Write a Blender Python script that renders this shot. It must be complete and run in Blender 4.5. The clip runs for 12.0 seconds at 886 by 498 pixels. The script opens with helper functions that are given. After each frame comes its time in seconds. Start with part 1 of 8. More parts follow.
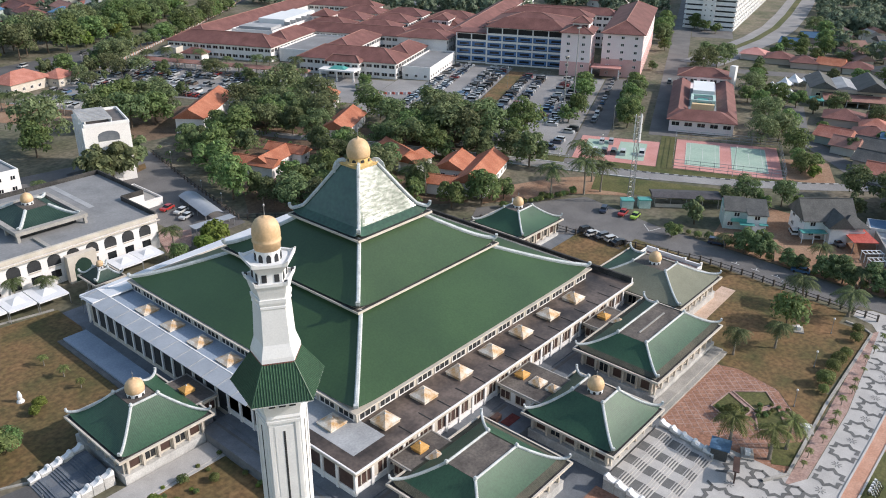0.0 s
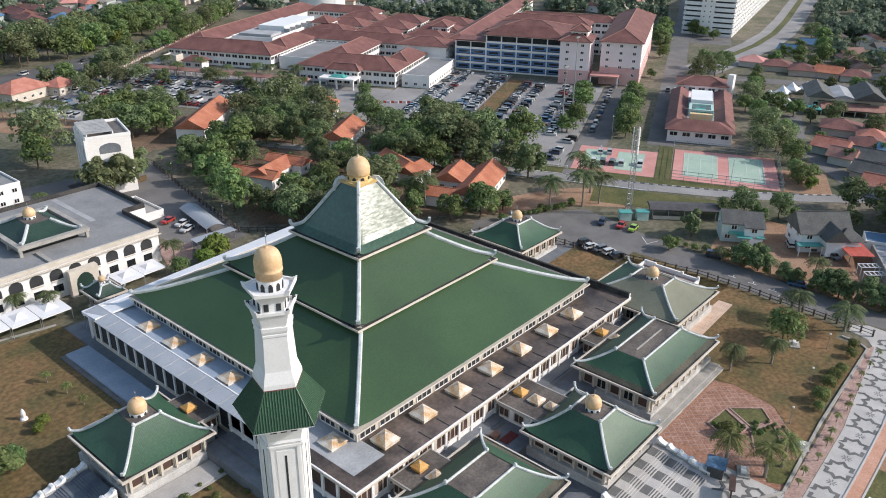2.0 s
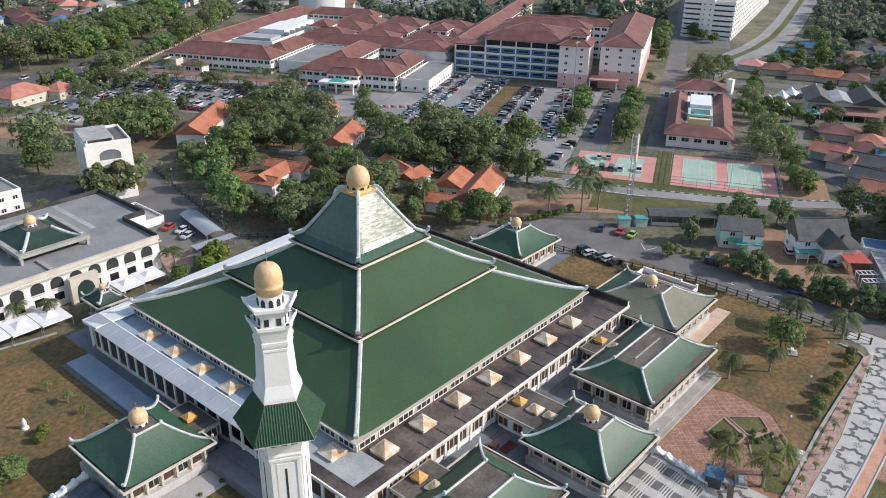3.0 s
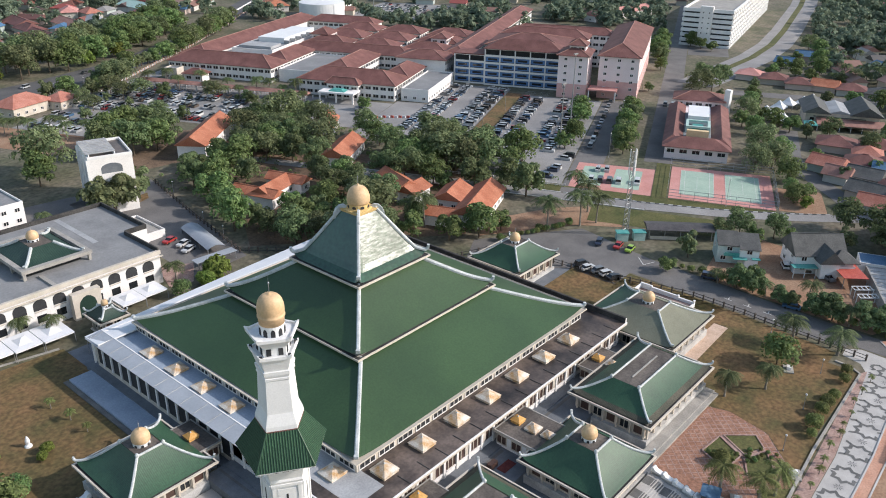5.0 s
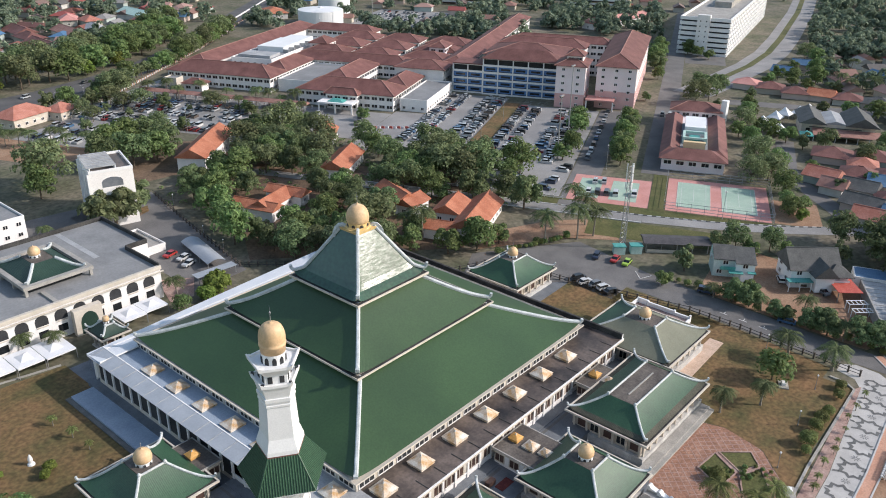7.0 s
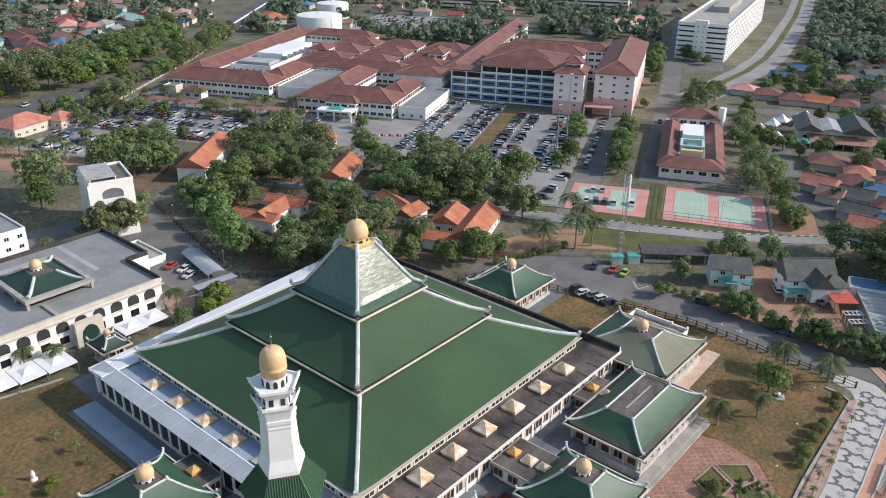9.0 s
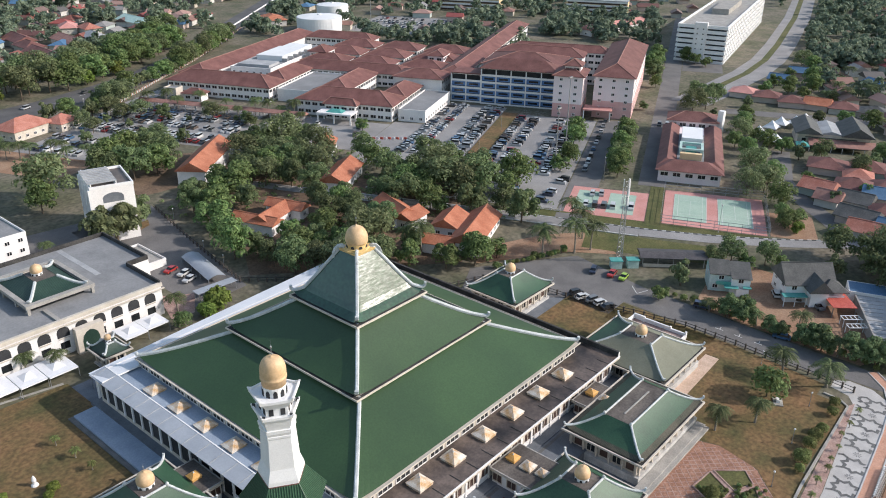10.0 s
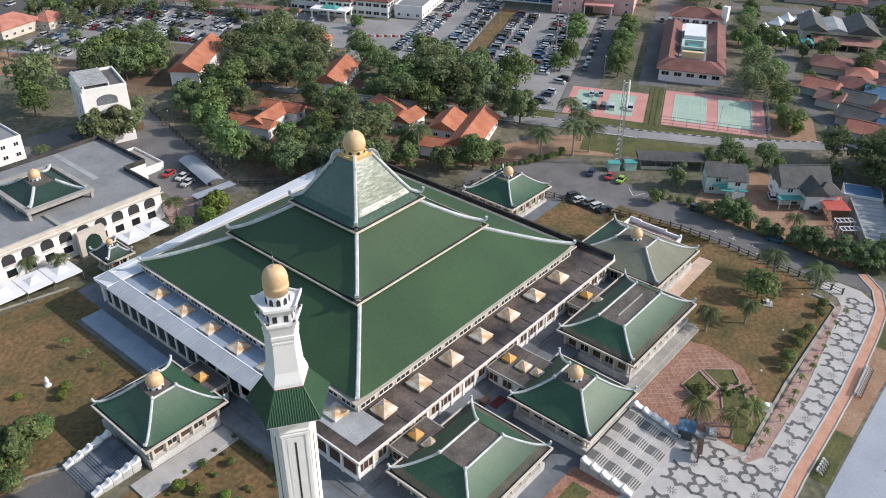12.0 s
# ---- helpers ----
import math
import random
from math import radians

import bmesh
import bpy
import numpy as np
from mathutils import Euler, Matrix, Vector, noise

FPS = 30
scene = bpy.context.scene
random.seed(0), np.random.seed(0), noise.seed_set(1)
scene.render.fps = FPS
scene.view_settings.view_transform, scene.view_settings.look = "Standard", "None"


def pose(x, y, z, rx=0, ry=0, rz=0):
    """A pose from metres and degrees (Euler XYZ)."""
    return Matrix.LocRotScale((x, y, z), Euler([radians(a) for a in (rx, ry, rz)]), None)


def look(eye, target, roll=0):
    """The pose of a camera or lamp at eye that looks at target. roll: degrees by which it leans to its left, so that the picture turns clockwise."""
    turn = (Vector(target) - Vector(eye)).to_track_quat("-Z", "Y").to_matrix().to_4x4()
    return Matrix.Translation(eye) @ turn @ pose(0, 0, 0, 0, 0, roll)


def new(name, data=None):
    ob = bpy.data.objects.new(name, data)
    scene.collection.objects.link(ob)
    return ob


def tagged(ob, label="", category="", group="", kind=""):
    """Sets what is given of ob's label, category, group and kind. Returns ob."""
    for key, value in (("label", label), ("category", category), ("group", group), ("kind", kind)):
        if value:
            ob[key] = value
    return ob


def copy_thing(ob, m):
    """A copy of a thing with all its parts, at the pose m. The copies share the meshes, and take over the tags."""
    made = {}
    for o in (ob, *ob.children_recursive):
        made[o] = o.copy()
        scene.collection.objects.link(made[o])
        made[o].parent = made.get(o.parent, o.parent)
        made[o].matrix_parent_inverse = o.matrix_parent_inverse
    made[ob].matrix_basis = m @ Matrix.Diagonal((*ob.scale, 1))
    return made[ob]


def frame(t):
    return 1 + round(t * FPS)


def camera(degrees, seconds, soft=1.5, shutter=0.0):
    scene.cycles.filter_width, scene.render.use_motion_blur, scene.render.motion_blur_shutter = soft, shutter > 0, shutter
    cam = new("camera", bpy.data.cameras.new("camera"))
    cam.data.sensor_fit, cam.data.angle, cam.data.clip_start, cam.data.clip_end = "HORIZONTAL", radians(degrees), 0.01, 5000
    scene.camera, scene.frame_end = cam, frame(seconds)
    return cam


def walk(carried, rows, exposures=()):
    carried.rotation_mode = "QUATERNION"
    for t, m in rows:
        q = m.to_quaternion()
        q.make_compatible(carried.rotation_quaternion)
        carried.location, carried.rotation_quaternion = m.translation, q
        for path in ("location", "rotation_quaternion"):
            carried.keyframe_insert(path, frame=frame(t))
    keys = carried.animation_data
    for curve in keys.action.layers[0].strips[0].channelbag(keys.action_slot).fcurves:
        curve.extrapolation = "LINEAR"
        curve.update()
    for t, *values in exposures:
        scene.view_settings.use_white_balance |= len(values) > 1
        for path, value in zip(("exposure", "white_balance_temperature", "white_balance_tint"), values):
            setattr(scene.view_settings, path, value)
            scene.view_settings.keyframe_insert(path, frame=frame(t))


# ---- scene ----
cam = camera(58.05, 12.0, soft=1.0)
PATH = [
    (0, (-68.779, -76.481, 85.206), (-67.403, -75.299, 84.364), 0.7),
    (0.5, (-68.772, -76.464, 86.079), (-67.395, -75.282, 85.238), 0.7),
    (1, (-68.708, -76.412, 86.957), (-67.331, -75.23, 86.115), 0.7),
    (1.5, (-68.681, -76.388, 87.927), (-67.304, -75.207, 87.086), 0.7),
    (2, (-68.696, -76.396, 88.858), (-67.319, -75.215, 88.016), 0.7),
    (2.5, (-68.619, -76.341, 89.854), (-67.242, -75.16, 89.012), 0.7),
    (3, (-68.551, -76.337, 90.784), (-67.174, -75.157, 89.942), 0.7),
    (5, (-68.578, -76.261, 94.55), (-67.198, -75.081, 93.711), 0.8),
    (5.5, (-68.631, -76.296, 95.492), (-67.25, -75.116, 94.655), 0.8),
    (6, (-68.725, -76.323, 96.394), (-67.343, -75.144, 95.558), 0.8),
    (6.5, (-68.687, -76.335, 97.35), (-67.304, -75.156, 96.515), 0.8),
    (7, (-68.743, -76.408, 98.223), (-67.359, -75.229, 97.389), 0.8),
    (9, (-68.722, -76.461, 101.421), (-67.336, -75.283, 100.588), 0.7),
    (9.5, (-68.659, -76.544, 102.167), (-67.274, -75.366, 101.333), 0.7),
    (10, (-68.675, -76.569, 102.845), (-67.29, -75.392, 102.012), 0.7),
    (10.5, (-68.726, -76.636, 103.605), (-67.34, -75.459, 102.772), 0.7),
    (11, (-68.702, -76.561, 104.235), (-67.329, -75.398, 103.362), 0.7),
    (11.5, (-68.761, -76.703, 104.567), (-67.42, -75.57, 103.609), 0.7),
    (12, (-68.949, -76.729, 104.865), (-67.651, -75.637, 103.806), 0.7),
]
walk(cam, [(t, look(eye, target, roll)) for t, eye, target, roll in PATH])

# ---- sky, sun and exposure ----
SUN_AZ, SUN_EL = radians(-52.5), radians(31.0)
sun_dir = Vector((math.cos(SUN_EL) * math.cos(SUN_AZ), math.cos(SUN_EL) * math.sin(SUN_AZ), math.sin(SUN_EL)))
world = bpy.data.worlds.new("sky")
scene.world = world
world.use_nodes = True
wn = world.node_tree.nodes
sky = wn.new("ShaderNodeTexSky")
sky.sky_type, sky.sun_disc, sky.sun_elevation, sky.sun_rotation = "NISHITA", False, SUN_EL, math.pi / 2 - SUN_AZ
sky.air_density, sky.dust_density = 1.3, 1.5
world.node_tree.links.new(sky.outputs[0], wn["Background"].inputs[0])
wn["Background"].inputs[1].default_value = 0.15
sun_data = bpy.data.lights.new("sun", "SUN")
sun_data.energy, sun_data.angle, sun_data.color = 3.5, radians(0.6), (1.0, 0.92, 0.875)
sun_lamp = new("sun", sun_data)
sun_lamp.matrix_world = look(sun_dir * 100, (0, 0, 0))
scene.view_settings.exposure = 0.25


# ---- materials ----
def mat(name, c1, c2, rough=0.8, scale=0.5, fine=8.0, bump=0.15, metal=0.0, rnd=0.0, coat=0.0, spec=0.4, contrast=0.2, streak=None):
    m = bpy.data.materials.new(name)
    m.use_nodes = True
    nt = m.node_tree
    n, ln = nt.nodes, nt.links
    b = n["Principled BSDF"]
    tc = n.new("ShaderNodeTexCoord")
    src = tc.outputs["Object"]
    if streak:
        mp = n.new("ShaderNodeMapping")
        mp.inputs["Scale"].default_value = streak
        ln.new(src, mp.inputs[0])
        src = mp.outputs[0]
    big = n.new("ShaderNodeTexNoise")
    big.inputs["Scale"].default_value, big.inputs["Detail"].default_value, big.inputs["Roughness"].default_value = scale, 6, 0.6
    ln.new(src, big.inputs["Vector"])
    ramp = n.new("ShaderNodeValToRGB")
    ramp.color_ramp.elements[0].position, ramp.color_ramp.elements[1].position = 0.35, 0.68
    ramp.color_ramp.elements[0].color, ramp.color_ramp.elements[1].color = (*c1, 1), (*c2, 1)
    ln.new(big.outputs[0], ramp.inputs[0])
    small = n.new("ShaderNodeTexNoise")
    small.inputs["Scale"].default_value, small.inputs["Detail"].default_value = fine, 3
    ln.new(tc.outputs["Object"], small.inputs["Vector"])
    mr = n.new("ShaderNodeMapRange")
    mr.inputs[1].default_value, mr.inputs[2].default_value = 0.3, 0.7
    mr.inputs[3].default_value, mr.inputs[4].default_value = 1 - contrast, 1 + contrast
    ln.new(small.outputs[0], mr.inputs[0])
    hsv = n.new("ShaderNodeHueSaturation")
    ln.new(ramp.outputs[0], hsv.inputs["Color"])
    if rnd:
        oi, mul = n.new("ShaderNodeObjectInfo"), n.new("ShaderNodeMath")
        r2 = n.new("ShaderNodeMapRange")
        r2.inputs[3].default_value, r2.inputs[4].default_value = 1 - rnd, 1 + rnd
        ln.new(oi.outputs["Random"], r2.inputs[0])
        mul.operation = "MULTIPLY"
        ln.new(r2.outputs[0], mul.inputs[0])
        ln.new(mr.outputs[0], mul.inputs[1])
        ln.new(mul.outputs[0], hsv.inputs["Value"])
    else:
        ln.new(mr.outputs[0], hsv.inputs["Value"])
    ln.new(hsv.outputs[0], b.inputs["Base Color"])
    b.inputs["Roughness"].default_value, b.inputs["Metallic"].default_value = rough, metal
    b.inputs["Specular IOR Level"].default_value = spec
    b.inputs["Coat Weight"].default_value = coat
    if bump:
        bp = n.new("ShaderNodeBump")
        bp.inputs["Strength"].default_value, bp.inputs["Distance"].default_value = bump, 0.05
        ln.new(small.outputs[0], bp.inputs["Height"])
        ln.new(bp.outputs[0], b.inputs["Normal"])
    return m


def streaky_gloss(m, scale, distance, rough):
    """Tile courses that lie unevenly: streaks in the relief and in the gloss."""
    n, ln = m.node_tree.nodes, m.node_tree.links
    b, tc, mp, noi, bp, mr = n["Principled BSDF"], n.new("ShaderNodeTexCoord"), n.new("ShaderNodeMapping"), n.new("ShaderNodeTexNoise"), n.new("ShaderNodeBump"), n.new("ShaderNodeMapRange")
    mp.inputs["Scale"].default_value = scale
    noi.inputs["Scale"].default_value, noi.inputs["Detail"].default_value, noi.inputs["Roughness"].default_value = 1.0, 4, 0.65
    ln.new(tc.outputs["Object"], mp.inputs[0])
    ln.new(mp.outputs[0], noi.inputs["Vector"])
    bp.inputs["Strength"].default_value, bp.inputs["Distance"].default_value = 1.0, distance
    ln.new(noi.outputs[0], bp.inputs["Height"])
    ln.new(bp.outputs[0], b.inputs["Normal"])
    mr.inputs[1].default_value, mr.inputs[2].default_value, mr.inputs[3].default_value, mr.inputs[4].default_value = 0.4, 0.65, rough[0], rough[1]
    ln.new(noi.outputs[0], mr.inputs[0])
    ln.new(mr.outputs[0], b.inputs["Roughness"])


def palette_mat(name, colors, rough=0.35, metal=0.0, coat=0.3, island=False):
    """Each object, or each loose piece of a joined mesh, takes one of the colours by chance."""
    m = bpy.data.materials.new(name)
    m.use_nodes = True
    n, ln = m.node_tree.nodes, m.node_tree.links
    oi, ramp, b = n.new("ShaderNodeObjectInfo"), n.new("ShaderNodeValToRGB"), n["Principled BSDF"]
    cr = ramp.color_ramp
    cr.interpolation = "CONSTANT"
    for i, c in enumerate(colors):
        e = cr.elements[i] if i < 2 else cr.elements.new(i / len(colors))
        e.position, e.color = i / len(colors), (*c, 1)
    ln.new(n.new("ShaderNodeNewGeometry").outputs["Random Per Island"] if island else oi.outputs["Random"], ramp.inputs[0])
    noi, mx = n.new("ShaderNodeTexNoise"), n.new("ShaderNodeMix")
    noi.inputs["Scale"].default_value = 3
    mx.data_type, mx.blend_type = "RGBA", "MULTIPLY"
    mx.inputs[0].default_value = 0.3
    ln.new(ramp.outputs[0], mx.inputs[6])
    ln.new(noi.outputs[0], mx.inputs[7])
    ln.new(mx.outputs[2], b.inputs["Base Color"])
    b.inputs["Roughness"].default_value, b.inputs["Metallic"].default_value, b.inputs["Coat Weight"].default_value = rough, metal, coat
    return m


M = {}
M["tile"] = mat("green_glazed_tile", (0.028, 0.062, 0.024), (0.040, 0.084, 0.031), 0.45, 0.06, 2.5, 0.25, contrast=0.12, spec=0.5)
M["tile_top"] = mat("green_gloss_tile", (0.020, 0.060, 0.034), (0.030, 0.082, 0.044), 0.25, 0.25, 1.3, 0.0, contrast=0.25, spec=0.8, streak=(0.6, 0.6, 2.0))
streaky_gloss(M["tile_top"], (0.6, 0.6, 2.6), 0.018, (0.15, 0.25))
M["tile_pav"] = mat("green_ribbed_tile", (0.022, 0.064, 0.036), (0.036, 0.096, 0.050), 0.5, 0.12, 3.0, 0.2, contrast=0.18, spec=0.5)
M["tile_dark"] = mat("dark_green_tile", (0.016, 0.040, 0.030), (0.028, 0.058, 0.042), 0.5, 0.2, 3.0, 0.2, contrast=0.2, spec=0.4)
M["tile_old"] = mat("weathered_grey_green_tile", (0.155, 0.160, 0.115), (0.205, 0.21, 0.155), 0.6, 0.15, 3.0, 0.2, contrast=0.1)
M["tile_band"] = mat("mossy_tile", (0.048, 0.052, 0.036), (0.095, 0.085, 0.062), 0.7, 0.3, 4.0, 0.3, contrast=0.25)
M["white"] = mat("white_paint", (0.74, 0.74, 0.735), (0.82, 0.82, 0.81), 0.6, 0.3, 5.0, 0.08, contrast=0.05)
# white toned down to a mottled grey
M["plinth"] = mat("mottled_white_plinth", (0.38, 0.375, 0.365), (0.58, 0.57, 0.55), 0.75, 0.35, 4.0, 0.15, contrast=0.14)
M["ridge"] = mat("weathered_white_ridge", (0.40, 0.43, 0.43), (0.60, 0.63, 0.63), 0.65, 0.6, 5.0, 0.2, contrast=0.15)
M["cream"] = mat("cream_paint", (0.50, 0.45, 0.38), (0.62, 0.57, 0.50), 0.7, 0.4, 5.0, 0.1, contrast=0.08)
M["gold"] = mat("gold_dome_paint", (0.58, 0.39, 0.21), (0.68, 0.48, 0.29), 0.5, 0.5, 3.0, 0.1, metal=0.0, contrast=0.1)
M["goldbase"] = mat("gold_base_paint", (0.62, 0.42, 0.16), (0.72, 0.52, 0.24), 0.55, 0.5, 3.0, 0.1, contrast=0.1)
M["deck"] = mat("dark_stained_flat_roof", (0.024, 0.020, 0.019), (0.20, 0.155, 0.13), 0.42, 0.11, 1.6, 0.2, contrast=0.25)
M["deck_pale"] = mat("pale_flat_roof", (0.30, 0.31, 0.32), (0.42, 0.43, 0.44), 0.8, 0.2, 3.0, 0.1, contrast=0.12)
# pale bluish paint with the blue of the roof's shade added to its colour
M["deck_shade_blue"] = mat("shade_blue_roof_paint", (0.25, 0.31, 0.39), (0.33, 0.39, 0.47), 0.7, 0.2, 3.0, 0.1, contrast=0.1)
M["deck_brown"] = mat("brown_flat_deck", (0.072, 0.062, 0.056), (0.16, 0.138, 0.12), 0.8, 0.22, 2.5, 0.2, contrast=0.25)
M["deck_grey"] = mat("grey_screed_roof", (0.20, 0.205, 0.21), (0.27, 0.275, 0.28), 0.85, 0.12, 2.0, 0.1, contrast=0.1)
M["parapet"] = mat("black_stained_parapet", (0.030, 0.030, 0.030), (0.075, 0.072, 0.068), 0.9, 0.4, 4.0, 0.2, contrast=0.3)
M["awning"] = mat("grey_sheet_awning", (0.30, 0.33, 0.37), (0.38, 0.41, 0.45), 0.45, 0.2, 3.0, 0.05, contrast=0.06)
M["sheet_white"] = mat("white_sheet_roof", (0.58, 0.61, 0.65), (0.68, 0.70, 0.73), 0.5, 0.15, 3.0, 0.05, contrast=0.06)
M["rust"] = mat("rust_streaked_skylight", (0.45, 0.26, 0.10), (0.74, 0.72, 0.66), 0.7, 0.45, 5.0, 0.15, contrast=0.15, rnd=0.1)
M["ochre"] = mat("ochre_skylight", (0.55, 0.28, 0.07), (0.68, 0.40, 0.14), 0.7, 0.5, 5.0, 0.15, contrast=0.15)
M["glass"] = mat("dark_window_glass", (0.012, 0.014, 0.016), (0.03, 0.034, 0.038), 0.12, 0.5, 3.0, 0.0, contrast=0.2, spec=0.6)
M["brownglass"] = mat("brown_shutter", (0.060, 0.035, 0.028), (0.10, 0.06, 0.05), 0.4, 0.5, 3.0, 0.0, contrast=0.2)
M["stone_grey"] = mat("grey_stone_paving", (0.115, 0.128, 0.145), (0.18, 0.196, 0.216), 0.75, 0.3, 4.0, 0.1, contrast=0.12)
M["stone_dark"] = mat("dark_grey_paving", (0.105, 0.105, 0.105), (0.165, 0.165, 0.16), 0.8, 0.3, 5.0, 0.1, contrast=0.15)
M["stone_pale"] = mat("pale_grey_paving", (0.38, 0.366, 0.352), (0.49, 0.475, 0.455), 0.75, 0.25, 5.0, 0.1, contrast=0.1, rnd=0.06)
M["forecourt"] = mat("blue_grey_forecourt", (0.30, 0.33, 0.38), (0.36, 0.39, 0.44), 0.7, 0.1, 2.0, 0.05, contrast=0.06)
M["paver"] = mat("red_brick_paver", (0.25, 0.125, 0.080), (0.36, 0.20, 0.14), 0.85, 0.4, 2.0, 0.2, contrast=0.3)
M["paver_pink"] = mat("faded_pink_paver", (0.30, 0.19, 0.16), (0.42, 0.30, 0.26), 0.85, 0.4, 2.5, 0.2, contrast=0.25)
M["path_orange"] = mat("orange_footpath", (0.46, 0.24, 0.16), (0.56, 0.33, 0.24), 0.85, 0.3, 3.0, 0.1, contrast=0.15)
M["lawn"] = mat("dry_lawn", (0.082, 0.077, 0.029), (0.215, 0.122, 0.058), 0.95, 0.09, 1.1, 0.5, contrast=0.36)
M["grass"] = mat("green_grass", (0.062, 0.076, 0.022), (0.13, 0.12, 0.046), 0.95, 0.15, 2.0, 0.4, contrast=0.3)
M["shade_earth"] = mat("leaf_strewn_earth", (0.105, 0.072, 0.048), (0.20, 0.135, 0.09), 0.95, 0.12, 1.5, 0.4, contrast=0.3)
# stair stone darkened and blued to carry the pavilion's shade
M["stair_shade"] = mat("shade_blue_stair_stone", (0.085, 0.105, 0.135), (0.14, 0.16, 0.19), 0.8, 0.3, 4.0, 0.1, contrast=0.15)
M["dirt"] = mat("bare_red_earth", (0.25, 0.14, 0.085), (0.36, 0.24, 0.16), 0.95, 0.15, 2.0, 0.3, contrast=0.2)
M["ground"] = mat("mixed_ground", (0.085, 0.092, 0.052), (0.185, 0.158, 0.12), 0.95, 0.05, 0.7, 0.4, contrast=0.35)
M["asphalt"] = mat("worn_asphalt", (0.125, 0.120, 0.118), (0.185, 0.178, 0.172), 0.9, 0.12, 3.0, 0.15, contrast=0.12)
M["asphalt_dark"] = mat("dark_asphalt", (0.075, 0.075, 0.078), (0.12, 0.118, 0.118), 0.9, 0.1, 3.0, 0.15, contrast=0.12)
M["asphalt_pale"] = mat("sun_bleached_asphalt", (0.225, 0.22, 0.218), (0.31, 0.302, 0.295), 0.9, 0.08, 2.0, 0.15, contrast=0.12)
M["bluesheet"] = mat("faded_blue_sheet", (0.07, 0.15, 0.25), (0.11, 0.20, 0.32), 0.6, 0.3, 3.0, 0.05, contrast=0.15)
M["concrete"] = mat("old_concrete", (0.28, 0.27, 0.25), (0.40, 0.38, 0.35), 0.85, 0.3, 4.0, 0.15, contrast=0.15)
M["court_pink"] = mat("pink_court_surface", (0.50, 0.23, 0.20), (0.58, 0.30, 0.27), 0.85, 0.15, 2.0, 0.05, contrast=0.1)
M["court_green"] = mat("faded_green_court", (0.30, 0.42, 0.34), (0.40, 0.50, 0.41), 0.85, 0.1, 2.0, 0.05, contrast=0.1)
M["line"] = mat("white_road_paint", (0.55, 0.55, 0.53), (0.72, 0.72, 0.70), 0.7, 1.0, 6.0, 0.0, contrast=0.1)
M["maroon"] = mat("maroon_roof_tile", (0.135, 0.058, 0.050), (0.215, 0.098, 0.085), 0.75, 0.2, 3.0, 0.25, contrast=0.2, rnd=0.08)
M["ridge_red"] = mat("pale_red_ridge_tile", (0.27, 0.14, 0.115), (0.36, 0.20, 0.165), 0.8, 0.5, 4.0, 0.1, contrast=0.15)
M["orange"] = mat("orange_clay_roof_tile", (0.34, 0.115, 0.062), (0.47, 0.195, 0.115), 0.8, 0.25, 3.0, 0.3, contrast=0.22, rnd=0.1)
M["redtile"] = mat("faded_red_roof_tile", (0.35, 0.13, 0.092), (0.47, 0.215, 0.165), 0.8, 0.3, 3.0, 0.25, contrast=0.2)
M["pink"] = mat("pale_pink_wall", (0.80, 0.68, 0.68), (0.85, 0.75, 0.75), 0.8, 0.15, 3.0, 0.05, contrast=0.06)
M["offwhite"] = mat("off_white_wall", (0.75, 0.73, 0.71), (0.83, 0.81, 0.79), 0.8, 0.2, 3.0, 0.08, contrast=0.08)
M["salmon"] = mat("salmon_pink_wall", (0.62, 0.36, 0.34), (0.70, 0.44, 0.41), 0.8, 0.2, 3.0, 0.05, contrast=0.07)
M["blue"] = mat("blue_panel", (0.075, 0.17, 0.36), (0.12, 0.24, 0.46), 0.6, 0.3, 3.0, 0.0, contrast=0.12)
M["yellow_wall"] = mat("yellow_ochre_wall", (0.62, 0.46, 0.26), (0.72, 0.56, 0.34), 0.8, 0.2, 3.0, 0.05, contrast=0.07)
# near-black, so the shade inside openings, gaps and recesses sits in the colour
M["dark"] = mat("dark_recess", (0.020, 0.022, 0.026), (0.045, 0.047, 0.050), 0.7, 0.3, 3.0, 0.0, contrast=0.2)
M["teal"] = mat("teal_sheet", (0.06, 0.28, 0.26), (0.12, 0.38, 0.34), 0.5, 0.4, 3.0, 0.05, contrast=0.1)
M["tealpale"] = mat("washed_teal_wall", (0.52, 0.62, 0.59), (0.62, 0.70, 0.67), 0.8, 0.3, 3.0, 0.05, contrast=0.1)
M["tealwall"] = mat("pale_teal_wall", (0.36, 0.52, 0.48), (0.46, 0.60, 0.55), 0.8, 0.3, 3.0, 0.05, contrast=0.1)
M["metal"] = mat("galvanised_steel", (0.30, 0.31, 0.32), (0.42, 0.43, 0.44), 0.45, 0.5, 4.0, 0.05, metal=0.6, contrast=0.1)
M["whitemetal"] = mat("white_tank_paint", (0.72, 0.73, 0.74), (0.80, 0.81, 0.81), 0.5, 0.1, 3.0, 0.02, contrast=0.05)
M["canvas"] = mat("white_canvas", (0.72, 0.73, 0.75), (0.80, 0.80, 0.80), 0.7, 0.3, 3.0, 0.05, contrast=0.05)
M["slate"] = mat("grey_roof_sheet", (0.065, 0.067, 0.066), (0.115, 0.115, 0.110), 0.7, 0.3, 3.0, 0.2, contrast=0.2, rnd=0.1)
M["trunk"] = mat("brown_bark", (0.10, 0.075, 0.055), (0.17, 0.135, 0.10), 0.95, 1.0, 8.0, 0.4, contrast=0.25)
